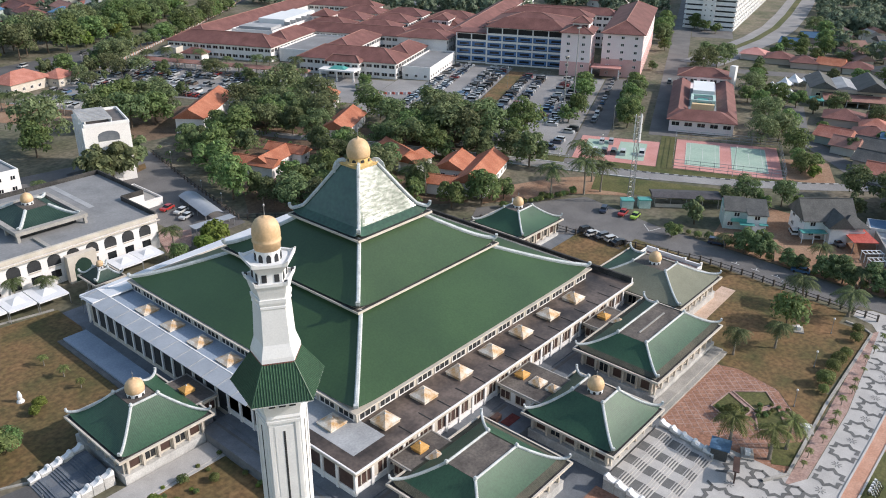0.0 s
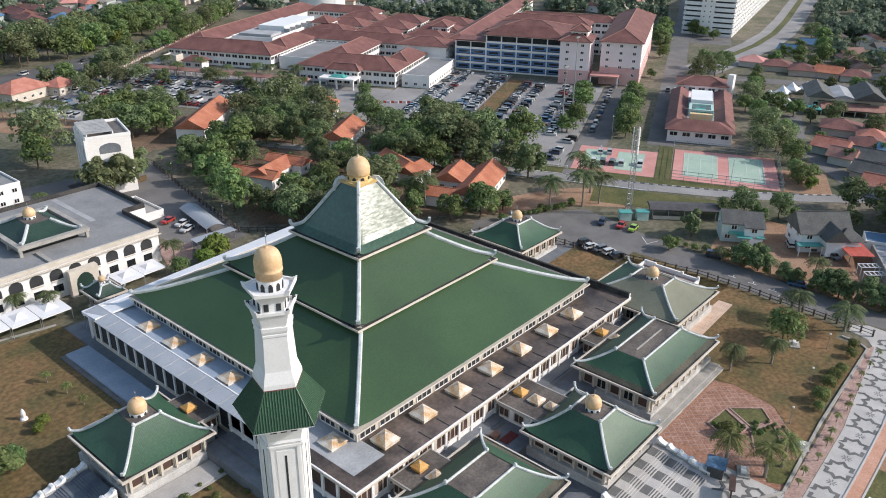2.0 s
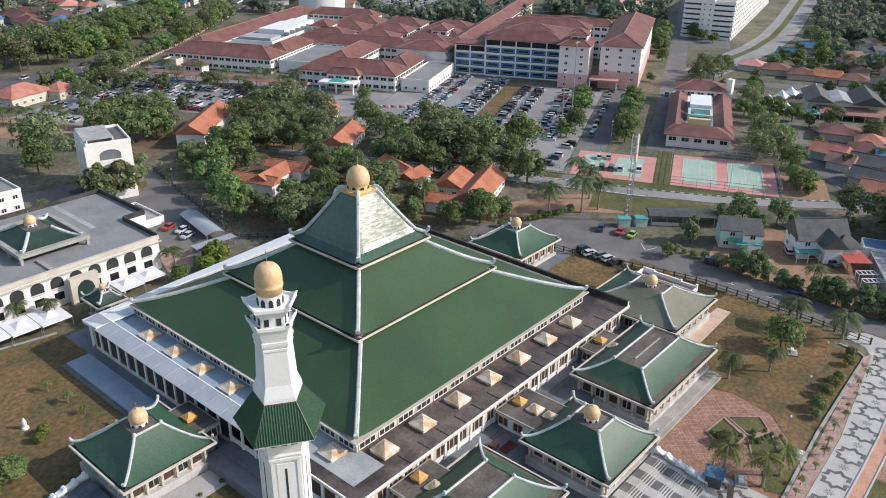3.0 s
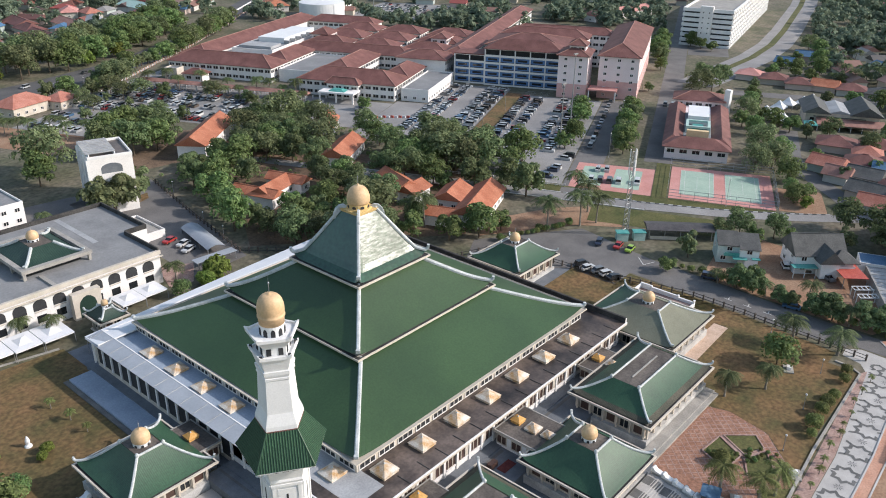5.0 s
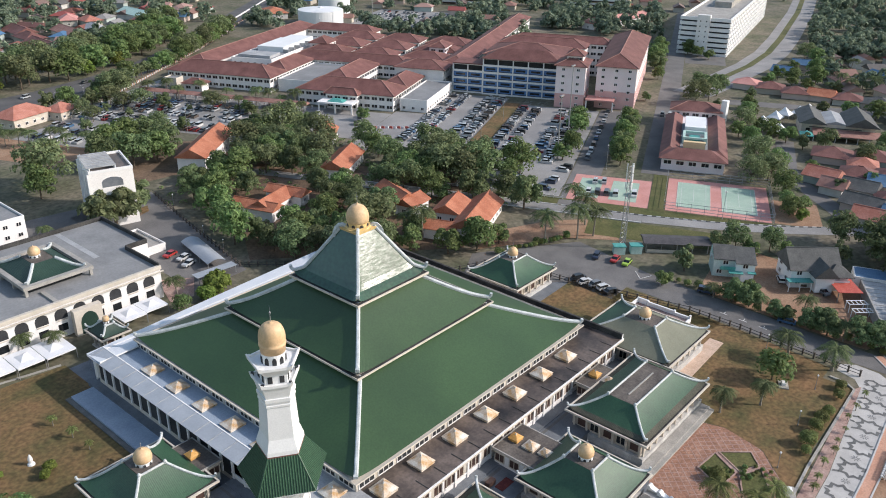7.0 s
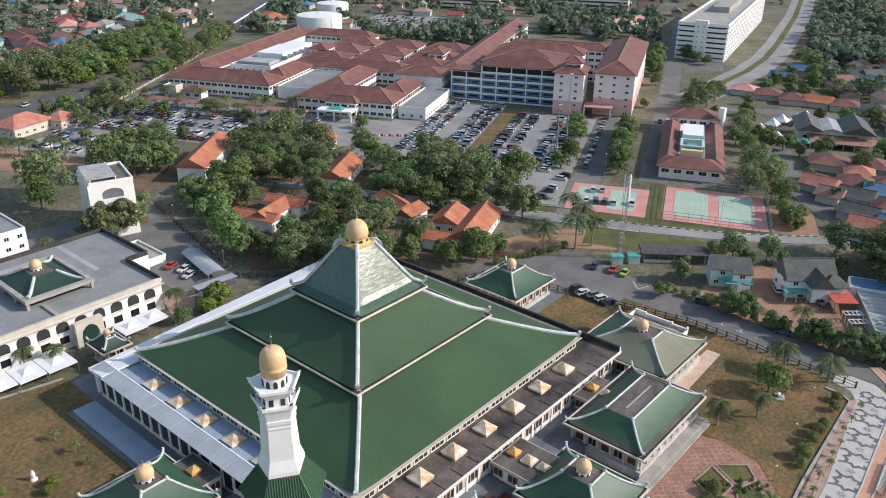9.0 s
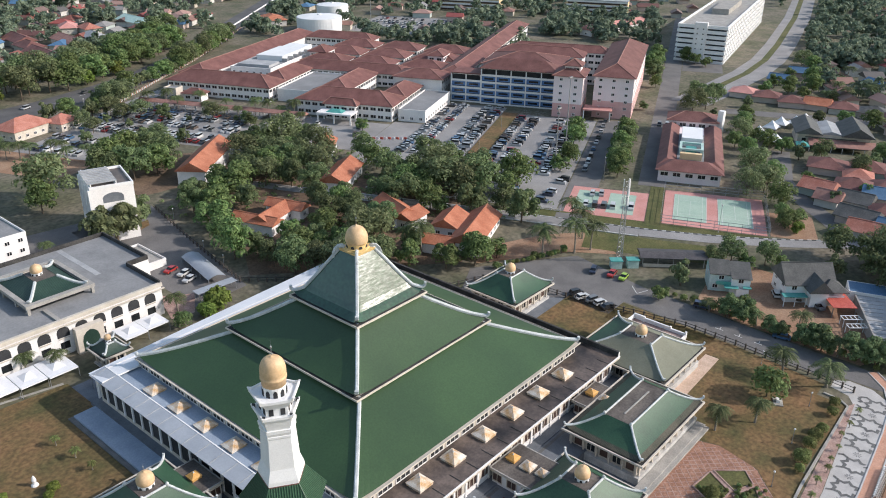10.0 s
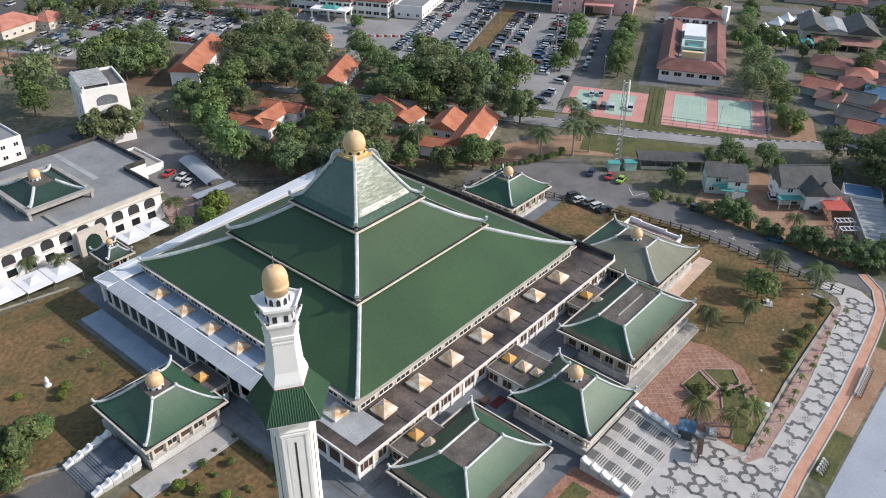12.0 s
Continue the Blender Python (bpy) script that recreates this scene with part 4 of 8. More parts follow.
def link(x0, y0, x1, y1):
    """A low flat-roofed corridor between the hall and a pavilion."""
    lk = thing("link_corridor", None, "low flat-roofed corridor with brown windows and white edging", "corridor", "link corridors")
    part("wall", boxes((x0 + 0.5, y0 + 0.5, 0, x1 - 0.5, y1 - 0.5, 4.9)), M["white"], lk)
    part("deck", boxes((x0 + 0.25, y0 + 0.25, 5.2, x1 - 0.25, y1 - 0.25, 5.33)), M["deck_brown"], lk, "stained brown flat roof")
    part("roof_slab", boxes((x0, y0, 4.9, x1, y1, 5.2)), M["cream"], lk)
    part("edging", boxes((x0, y0, 5.2, x1, y0 + 0.25, 5.4), (x0, y1 - 0.25, 5.2, x1, y1, 5.4), (x0, y0 + 0.25, 5.2, x0 + 0.25, y1 - 0.25, 5.4), (x1 - 0.25, y0 + 0.25, 5.2, x1, y1 - 0.25, 5.4)), M["concrete"], lk)
    wd = window_mesh(2.2, 1.9, 2, pane_mat=M["brownglass"])
    n = max(1, int((y1 - y0) / 2.7))
    for i in range(n):
        y = y0 + (i + 0.5) * (y1 - y0) / n
        put_window(wd, lk, face_pose("w", y, x0 + 0.5, 2.6))
        put_window(wd, lk, face_pose("e", y, x1 - 0.5, 2.6))
    n = max(1, int((x1 - x0) / 2.7))
    for i in range(n):
        x = x0 + (i + 0.5) * (x1 - x0) / n
        put_window(wd, lk, face_pose("s", x, y0 + 0.5, 2.6))
    return lk


for x in (4.0, 30.8, 58.8):
    link(x - 4.7, -17.5, x + 4.7, -7.8)
link(-14.5, 25.6, -8.2, 34.9)


def pavilion(x0, x1, y0, y1, ze, inset, zt, tile, label, dome=1.4, plinth=1.7, tiles=None, ground=0.0, band=0.0):
    pv = thing("pavilion", None, label, "pavilion", "pavilions")
    cx, cy, hx, hy = (x0 + x1) / 2, (y0 + y1) / 2, (x1 - x0) / 2, (y1 - y0) / 2
    w = 1.7
    part("plinth", boxes((x0 + w - 0.9, y0 + w - 0.9, ground, x1 - w + 0.9, y1 - w + 0.9, plinth)), M["plinth"], pv, "greyish white plinth")
    part("wall", boxes((x0 + w, y0 + w, plinth, x1 - w, y1 - w, ze - 0.4)), M["cream"], pv)
    roof = Roof(cx, cy, hx - 0.6, hy - 0.6, hx - inset, hy - inset, ze, zt, 0.3, 0.75)
    add_roof(pv, roof, tile, rib=0.32, ridge=0.42, volute=0.75, fascia=0.3, tiles=tiles, drop=0.4, band=band)
    tx, ty = hx - inset, hy - inset
    part("roof_deck", boxes((cx - tx + 0.1, cy - ty + 0.1, zt - 0.25, cx + tx - 0.1, cy + ty - 0.1, zt - 0.05)), M["deck_brown"], pv, "stained brown flat roof well")
    for yy in (cy - ty, cy + ty):
        b = bmesh.new()
        tube(b, [(cx - tx, yy, zt + 0.05), (cx + tx, yy, zt + 0.05)], 0.34, 0.3)
        part("top_ridge", b, M["ridge"], pv)
    for ux in (-1, 1):
        for uy in (-1, 1):
            b = bmesh.new()
            lathe(b, [(0.28, zt - 0.1), (0.36, zt + 0.3), (0.16, zt + 0.62)], 8, cx + ux * tx, cy + uy * ty)
            part("ridge_knob", b, M["ridge"], pv)
    if dome:
        add_dome(pv, cx, cy, dome, dome * 1.62, zt + 0.6, 0.7, M["white"], 8, onion_profile)
    hw = ze - plinth - 0.85
    wd = window_mesh(2.0, hw, 2, pane_mat=M["glass"])
    wb = window_mesh(2.0, hw, 1, pane_mat=M["brownglass"])
    for side, lo, hi, at in (("s", x0 + w, x1 - w, y0 + w), ("n", x0 + w, x1 - w, y1 - w), ("w", y0 + w, y1 - w, x0 + w), ("e", y0 + w, y1 - w, x1 - w)):
        n = max(2, int((hi - lo) / 2.5))
        for i in range(n):
            a = lo + (i + 0.5) * (hi - lo) / n
            put_window(wd if i % 2 else wb, pv, face_pose(side, a, at, plinth + 0.3))
        cm = mesh_of(boxes((-0.16, -0.16, plinth - 0.02, 0.16, 0.16, ze - 0.4)), M["cream"])
        for i in range(n + 1):
            a = lo + i * (hi - lo) / n
            o = 0.45
            px, py = {"s": (a, at - o), "n": (a, at + o), "w": (at - o, a), "e": (at + o, a)}[side]
            shared("column", cm, pv, pose(px, py, 0))
    return pv


pavilion(-28.4, -11.7, 21.5, 38.9, 5.3, 6.0, 9.5, M["tile_pav"], "square white pavilion with green ribbed roof and gold dome", dome=1.55)
pavilion(22.6, 39.4, -33.0, -15.5, 4.9, 5.9, 9.0, M["tile_pav"], "white entrance pavilion with green roof and gold dome above stairs")
pavilion(44.6, 71.8, -29.1, -11.5, 5.5, 5.9, 8.6, M["tile_pav"], "long white pavilion with green hipped roof and flat brown top", dome=0, band=0.2)
pavilion(-4.9, 17.3, -29.0, -11.2, 5.2, 6.2, 8.6, M["tile_pav"], "white pavilion with green hipped roof and flat brown top", dome=0, band=0.2)
pavilion(71.9, 92.7, -20.0, 3.2, 5.3, 7.7, 8.8, M["tile_old"], "square pavilion with faded grey-tan tiled roof and cream dome", tiles={"n": M["tile_pav"]})
pavilion(78.6, 96.5, 24.4, 41.0, 5.6, 6.0, 9.4, M["tile_pav"], "white pavilion with green roof and gold dome near parked cars", ground=0.3)
fw = thing("flat_wing", None, "low flat-roofed wing with stepped white parapet behind the pavilion", "building")
part("wall", boxes((90.6, -13.6, 0, 96.4, 0.4, 4.0)), M["cream"], fw)
part("roof", boxes((90.8, -13.4, 4.0, 96.2, 0.2, 4.12)), M["paver_pink"], fw, "pale pinkish flat roof")
for y0, y1, z in ((-13.6, -9.6, 4.75), (-9.6, -2.6, 5.05), (-2.6, 0.4, 5.35)):
    part("parapet", boxes((96.12, y0 + 0.02, 3.6, 96.45, y1 - 0.02, z), (96.06, y0 + 0.02, z, 96.51, y1 - 0.02, z + 0.1)), M["white"], fw)
for yy in (-13.6, -9.6, -2.6, 0.1):
    part("parapet_post", boxes((96.0, yy - 0.05, 3.6, 96.55, yy + 0.35, 5.35)), M["white"], fw)
part("end_parapet", boxes((92.6, -13.62, 3.6, 96.1, -13.32, 4.6)), M["white"], fw)
part("end_parapet", boxes((92.6, 0.12, 3.6, 96.1, 0.42, 5.2)), M["white"], fw)
part("well_pipe", boxes((53, -20.6, 8.6, 63, -20.3, 8.75)), M["concrete"], bpy.data.objects["pavilion.002"])

# ---- the minaret: five-sided throughout ----
minaret = thing("minaret", pose(-19.68, -8.12, 5.46, 0, 0, -34) @ Matrix.Scale(0.938, 4), "tall five-sided white minaret with green skirt roof and gold dome", "minaret")


def penta(r, z, k=0):
    a = radians(-126 + 72 * k)
    return Vector((r * math.cos(a), r * math.sin(a), z))


def stage(b, rings):
    """Five-sided rings of (radius, z), closed at both ends."""
    rows = [[b.verts.new(penta(r, z, k)) for k in range(5)] for r, z in rings]
    for p, q in zip(rows, rows[1:]):
        for k in range(5):
            b.faces.new((p[k], p[(k + 1) % 5], q[(k + 1) % 5], q[k]))
    b.faces.new(rows[0][::-1])
    b.faces.new(rows[-1])
    return b


def on_face(k, r, x0, x1, z0, z1, proud, deep=0.3):
    """A block on face k of a stage of radius r, between x0 and x1 along the face."""
    b = bmesh.new()
    ap = r * math.cos(radians(36))
    box(b, x0, -ap - proud, z0, x1, -ap + deep, z1, Matrix.Rotation(radians(72 * k), 4, "Z"))
    return b


part("lower_shaft", stage(bmesh.new(), [(4.7, -5.82), (4.6, -4.6), (3.75, -4.4), (3.42, 21.2)]), M["white"], minaret)
part("window_stage", stage(bmesh.new(), [(3.62, 21.2), (3.78, 21.55), (3.62, 21.9), (4.35, 25.2)]), M["white"], minaret)
for k in range(5):
    for x in (-1.72, 1.72):
        part("corner_pier", on_face(k, 3.5, x - 0.24, x + 0.24, -4.4, 20.7, 0.16), M["white"], minaret)
    part("face_panel", on_face(k, 3.5, -1.2, 1.2, -4.4, 20.2, 0.1), M["white"], minaret)
    part("slot", on_face(k, 3.5, -0.14, 0.14, -4.0, 19.4, 0.13), M["dark"], minaret, "narrow dark vertical slot")
    part("cornice", on_face(k, 3.62, -2.1, 2.1, 20.75, 21.15, 0.16), M["white"], minaret)
    for x in (-1.3, 0, 1.3):
        part("opening", on_face(k, 4.16, x - 0.42, x + 0.42, 23.5, 24.5, 0.05), M["dark"], minaret)
    b = bmesh.new()
    lo0, lo1, hi0, hi1 = penta(6.45, 25.2, k), penta(6.45, 25.2, k + 1), penta(3.35, 29.7, k), penta(3.35, 29.7, k + 1)
    mid_lo, along = (lo0 + lo1) / 2, (lo1 - lo0).normalized()
    up, full, top = (hi0 + hi1) / 2 - (lo0 + lo1) / 2, (lo1 - lo0).length / 2, (hi1 - hi0).length / 2
    nrm = along.cross(up).normalized()
    offs = [(-full, 0.0)]
    for i in range(-10, 11):
        offs += [(i * 0.35 + d, l) for d, l in ((-0.175, 0.0), (-0.08, 0.0), (0.0, 0.11), (0.08, 0.0)) if abs(i * 0.35 + d) < full - 0.01]
    offs.append((full, 0.0))
    cols = []
    for off, l in offs:
        vm = 1.0 if abs(off) <= top else (full - abs(off)) / (full - top)
        cols.append([b.verts.new(mid_lo + along * off + up * (vm * j / 3) + nrm * l) for j in range(4)])
    for p, q in zip(cols, cols[1:]):
        for j in range(3):
            b.faces.new((p[j], q[j], q[j + 1], p[j + 1]))
    part("skirt_roof", b, M["tile_pav"], minaret, "green ribbed tile skirt")
    b = bmesh.new()
    tube(b, [lo0, hi0], 0.2, 0.14)
    part("skirt_hip", b, M["tile_pav"], minaret)
part("skirt_soffit", stage(bmesh.new(), [(6.4, 25.02), (6.42, 25.18)]), M["white"], minaret)
part("roof_cap", stage(bmesh.new(), [(3.45, 29.6), (3.45, 29.8)]), M["maroon"], minaret, "dark red edge above the skirt")
part("upper_shaft", stage(bmesh.new(), [(3.4, 29.8), (3.35, 30.4), (2.78, 32.1), (2.5, 37.0), (2.62, 37.1), (2.62, 37.4), (2.55, 37.45), (2.7, 37.9), (2.72, 38.4)]), M["white"], minaret)


def flare(z0, z1, r0, r1, tip):
    """A five-sided balcony that widens upwards to raised, pointed corners."""
    b = bmesh.new()
    stage(b, [(r0, z0), (r1 * 0.93, z1 - 0.15), (r1, z1)])
    for k in range(5):
        p, q = penta(r1, z1, k), penta(r1, z1, k + 1)
        d = (q - p).normalized()
        inn = Vector((-d.y, d.x, 0)) * 0.22
        mid = (p + q) / 2
        pts = [p * 1.05 + Vector((0, 0, tip - z1 * 0.05)), p.lerp(mid, 0.3) + Vector((0, 0, 0.32)), mid + Vector((0, 0, 0.26)), q.lerp(mid, 0.3) + Vector((0, 0, 0.32)), q * 1.05 + Vector((0, 0, tip - z1 * 0.05))]
        base = [p * 1.0, p.lerp(mid, 0.3), mid, q.lerp(mid, 0.3), q * 1.0]
        o = [b.verts.new(v) for v in pts]
        i_ = [b.verts.new(v + inn) for v in pts]
        lo = [b.verts.new(v - Vector((0, 0, 0.1))) for v in base]
        li = [b.verts.new(v + inn - Vector((0, 0, 0.1))) for v in base]
        for j in range(4):
            b.faces.new((lo[j], lo[j + 1], o[j + 1], o[j]))
            b.faces.new((o[j], o[j + 1], i_[j + 1], i_[j]))
            b.faces.new((i_[j], i_[j + 1], li[j + 1], li[j]))
    return b


part("balcony", flare(38.4, 40.5, 2.5, 3.3, 0.55), M["white"], minaret, "flared white balcony")
part("lantern_stage", stage(bmesh.new(), [(2.35, 40.4), (2.4, 42.0)]), M["white"], minaret)
for k in range(5):
    for x in (-0.75, 0.75):
        part("opening", on_face(k, 2.38, x - 0.3, x + 0.3, 40.7, 41.7, 0.05), M["dark"], minaret)
    b = bmesh.new()
    p = penta(3.0, 40.9, k)
    box(b, p.x - 0.2, p.y - 0.2, 40.45, p.x + 0.2, p.y + 0.2, 41.0)
    part("loudspeaker", b, M["dark"], minaret)
part("upper_balcony", flare(41.8, 43.1, 2.4, 3.5, 0.6), M["white"], minaret, "flared white upper balcony")
add_dome(minaret, 0, 0, 1.74, 4.2, 44.5, 1.5, M["white"], 10)

# ---- stairs ----
def grand_stairs(name, m, width, flights, treads, going, landing, rise, label, pale, dark, bands):
    """Flights between landings that climb along +y from y = 0, with dark double bands and stepped side walls."""
    st = thing(name, m, label, "stairs")
    y, z = 0.0, 0.0
    for f in range(flights):
        for t in range(treads + 1):
            deep = landing if t == treads else going
            if t < treads:
                z += rise
            step = part("landing" if t == treads else "step", boxes((-width / 2, y, 0, width / 2, y + deep, z + (0.004 if t == treads else 0))), pale, st)
            for x in bands:
                part("inlay", boxes((x - 1.1, y + (0.15 if t < treads else 0.1), z + 0.004, x + 1.1, y + deep - 0.05, z + 0.016)), dark, step)
            y += deep
    n = round(y / 1.9)
    for sx in (-1, 1):
        for i in range(n):
            x, y0, y1 = sx * (width / 2 + 0.55), y * i / n, y * (i + 1) / n
            h = z * (i + 1) / n
            b = boxes((x - 0.4, y0, 0, x + 0.4, y1 - 0.05, h + 0.35))
            bmesh.ops.bevel(b, geom=b.edges[:], offset=0.06, segments=1, affect="EDGES")
            blk = part("side_block", b, M["plinth"], st, "white stepped balustrade block")
            b = bmesh.new()
            prof = [(y0 + 0.05, h + 0.35), (y1 - 0.1, h + 0.35), (y1 - 0.1, h + 1.05), (y1 - 0.35, h + 1.2), (y1 - 0.65, h + 1.1), (y1 - 0.85, h + 0.8), (y0 + 0.45, h + 0.62), (y0 + 0.05, h + 0.55)]
            rows = [[b.verts.new((x + w, py, pz)) for py, pz in prof] for w in (-0.52, 0.52)]
            for i0 in range(len(prof)):
                i1 = (i0 + 1) % len(prof)
                b.faces.new((rows[0][i0], rows[0][i1], rows[1][i1], rows[1][i0]))
            b.faces.new(rows[0][::-1])
            b.faces.new(rows[1])
            bmesh.ops.recalc_face_normals(b, faces=b.faces[:])
            part("scroll_cap", b, M["white"], blk)
    return st


grand_stairs("stairs", pose(30.0, -42.6, 0.02), 17.0, 3, 4, 0.43, 1.6, 0.142, "wide pale stairs with dark inlaid bands below the entrance pavilion", M["stone_pale"], M["stone_dark"], (-6.4, -2.15, 2.15, 6.4))
west_stairs = grand_stairs("stairs", pose(-37.4, 28.9, 0.02, 0, 0, -90), 8.2, 3, 4, 0.4, 1.4, 0.142, "stairs coloured in dark blue-grey shade, with white stepped balustrades", M["stair_shade"], M["stone_grey"], (-2.0, 2.0))
part("handrail", boxes((-0.06, 0, 0.9, 0.06, 0.12, 1.0), (-0.06, 0, 0, 0.06, 0.12, 0.9)), M["metal"], west_stairs)
rp = thing("carpet", pose(22.6, -13.3, 2.0), "dark red carpet and bench in the side court", "carpet")
part("mat", boxes((-1.4, -0.9, 0, 2.0, 0.9, 0.06)), M["darkred"], rp)
part("bench", boxes((-2.6, 1.25, 0, -0.6, 2.2, 1.1)), M["brownglass"], rp)
part("landing", boxes((43.0, -31.2, 0, 71.0, -28.4, 0.5), (43.0, -30.3, 0.5, 71.0, -28.4, 0.8)), M["concrete"], thing("terrace_steps", None, "pale stone steps along the long pavilion", "steps"))
part("landing", boxes((-32, 17.6, 0, -13.4, 21.9, 0.35), (-32, 17.0, 0, -13.4, 17.6, 0.18)), M["stone_pale"], thing("terrace_steps", None, "cream stone terrace beside the domed pavilion", "steps"))

# ---- buildings of the town ----
def gable_or_hip(b, x0, y0, x1, y1, z, rise, over=0.6, hip=True, thick=0.18):
    """A pitched roof over a rectangle, ridge along the longer side."""
    x0, y0, x1, y1 = x0 - over, y0 - over, x1 + over, y1 + over
    lx, ly = x1 - x0, y1 - y0
    cx, cy = (x0 + x1) / 2, (y0 + y1) / 2
    half = min(lx, ly) / 2 if hip else 0.0
    if lx >= ly:
        r0, r1 = (x0 + half, cy), (x1 - half, cy)
    else:
        r0, r1 = (cx, y0 + half), (cx, y1 - half)
    lo = [b.verts.new((x, y, z)) for x, y in ((x0, y0), (x1, y0), (x1, y1), (x0, y1))]
    un = [b.verts.new((x, y, z - thick)) for x, y in ((x0, y0), (x1, y0), (x1, y1), (x0, y1))]
    a, c = b.verts.new((*r0, z + rise)), b.verts.new((*r1, z + rise))
    if lx >= ly:
        faces = ((lo[0], lo[1], c, a), (lo[2], lo[3], a, c), (lo[1], lo[2], c), (lo[3], lo[0], a))
    else:
        faces = ((lo[1], lo[2], c, a), (lo[3], lo[0], a, c), (lo[0], lo[1], a), (lo[2], lo[3], c))
    for f in faces:
        b.faces.new(f)
    for i in range(4):
        b.faces.new((un[i], un[(i + 1) % 4], lo[(i + 1) % 4], lo[i]))
    b.faces.new(un[::-1])
    return r0, r1


def far_window(w, h):
    """Frame, glazing bar and pane of a far window, in one mesh."""
    t, m = 0.12, 0.05
    xs, zs = (-w / 2, -w / 2 + t, -m, m, w / 2 - t, w / 2), (0, t, h - t, h)
    b = bmesh.new()
    grid = [[b.verts.new((x, -0.12, z)) for x in xs] for z in zs]
    rim = {(i, j): b.verts.new((xs[i], 0.05, zs[j])) for i in (0, 5) for j in (0, 3)}
    for j in range(3):
        for i in range(5):
            q = (grid[j][i], grid[j][i + 1], grid[j + 1][i + 1], grid[j + 1][i])
            if j == 1 and i in (1, 3):
                deep = [b.verts.new(v.co + Vector((0, 0.1, 0))) for v in q]
                for k in range(4):
                    b.faces.new((q[k], q[(k + 1) % 4], deep[(k + 1) % 4], deep[k]))
                b.faces.new(deep).material_index = 1
            else:
                b.faces.new(q)
    b.faces.new((*grid[0][::-1], rim[0, 0], rim[5, 0]))
    b.faces.new((*grid[3], rim[5, 3], rim[0, 3]))
    b.faces.new((*[grid[j][0] for j in range(4)], rim[0, 3], rim[0, 0]))
    b.faces.new((*[grid[j][5] for j in (3, 2, 1, 0)], rim[5, 0], rim[5, 3]))
    return mesh_of(b, (M["offwhite"], M["glass"]))


WIN_S, WIN_L = far_window(1.5, 1.3), far_window(2.8, 1.6)


def windows_round(parent, x0, y0, x1, y1, z0, storeys, sh, meshes, pitch, sides="sw", sill=1.0):
    for f in range(storeys):
        for side in sides:
            lo, hi, at = (x0, x1, y0) if side == "s" else (x0, x1, y1) if side == "n" else (y0, y1, x0) if side == "w" else (y0, y1, x1)
            n = max(1, int((hi - lo) / pitch))
            for i in range(n):
                shared("window", meshes, parent, face_pose(side, lo + (i + 0.5) * (hi - lo) / n, at, z0 + f * sh + sill))


def wing(a0, b0, a1, b1, storeys, rise, wall, roof, label, sides="sw", sh=3.5, meshes=WIN_L, pitch=3.4, hip=True, group="hospital wings", over=1.0, base=RISE, name="hospital_wing"):
    """A block of the hospital in its own axes: x away, y to the west."""
    w = thing(name, pose(0, 0, base, 0, 0, 24), label, "building", group)
    h = storeys * sh
    part("wall", boxes((a0, b0, 0, a1, b1, h)), wall, w)
    bb = bmesh.new()
    gable_or_hip(bb, a0, b0, a1, b1, h + 0.18, rise, over, hip)
    part("roof", bb, roof, w)
    if hip:
        x0, y0, x1, y1, half = a0 - over, b0 - over, a1 + over, b1 + over, min(a1 - a0, b1 - b0) / 2 + over
        long_x = x1 - x0 >= y1 - y0
        r0, r1 = ((x0 + half, (y0 + y1) / 2), (x1 - half, (y0 + y1) / 2)) if long_x else (((x0 + x1) / 2, y0 + half), ((x0 + x1) / 2, y1 - half))
        zt, zb = h + 0.2 + rise, h + 0.22
        ends = ((x0, y0, r0), (x1, y1, r1), (x0, y1, r0 if long_x else r1), (x1, y0, r1 if long_x else r0))
        for p, q in [((*r0, zt), (*r1, zt))] + [((x, y, zb), (*r, zt)) for x, y, r in ends]:
            if (Vector(p) - Vector(q)).length > 0.5:
                bb = bmesh.new()
                tube(bb, [p, q], 0.45, 0.2)
                part("ridge_cap", bb, M["ridge_red"], w)
    windows_round(w, a0, b0, a1, b1, 0, storeys, sh, meshes, pitch, sides)
    return w


T24 = pose(0, 0, RISE, 0, 0, 24)
wing(254, 150, 271, 207, 2, 4.5, M["offwhite"], M["maroon"], "two-storey white hospital wing with long maroon hipped roof", "ws")
wing(271.2, 150, 303, 164, 2, 3.8, M["offwhite"], M["maroon"], "two-storey white hospital wing with maroon roof", "s")
wing(271.2, 196, 405, 211, 2, 3.8, M["offwhite"], M["maroon"], "long two-storey hospital wing with maroon roof", "n")
wing(392, 150, 405, 195.8, 2, 3.5, M["offwhite"], M["maroon"], "rear hospital wing with maroon roof", "w")
wing(240, 81, 258, 128, 2, 4.6, M["offwhite"], M["maroon"], "white front hospital wing with maroon hipped roof", "ws")
wing(258.2, 81, 283, 94, 2, 3.8, M["offwhite"], M["maroon"], "white side hospital wing with maroon roof", "s")
wing(236, 97, 239.8, 112, 2, 2.6, M["offwhite"], M["maroon"], "white projecting porch block with maroon gable", "ws")
wing(303.2, 96, 318, 164, 2, 3.6, M["offwhite"], M["maroon"], "cross wing with maroon roof", "ws")
wing(262, 112, 303, 127, 2, 3.8, M["offwhite"], M["maroon"], "linking wing with maroon roof", "s")
wing(285, 71, 302, 96, 3, 3.0, M["offwhite"], M["maroon"], "white stair block with maroon roof", "s")
sl = thing("roof_light", T24, "teal glazed roof light on the stair block", "roof light")
part("glazing", boxes((291, 78, 11.6, 296, 86, 12.6)), M["teal"], sl)
part("frame", boxes((290.7, 77.7, 10.9, 296.3, 86.3, 11.6)), M["offwhite"], sl)
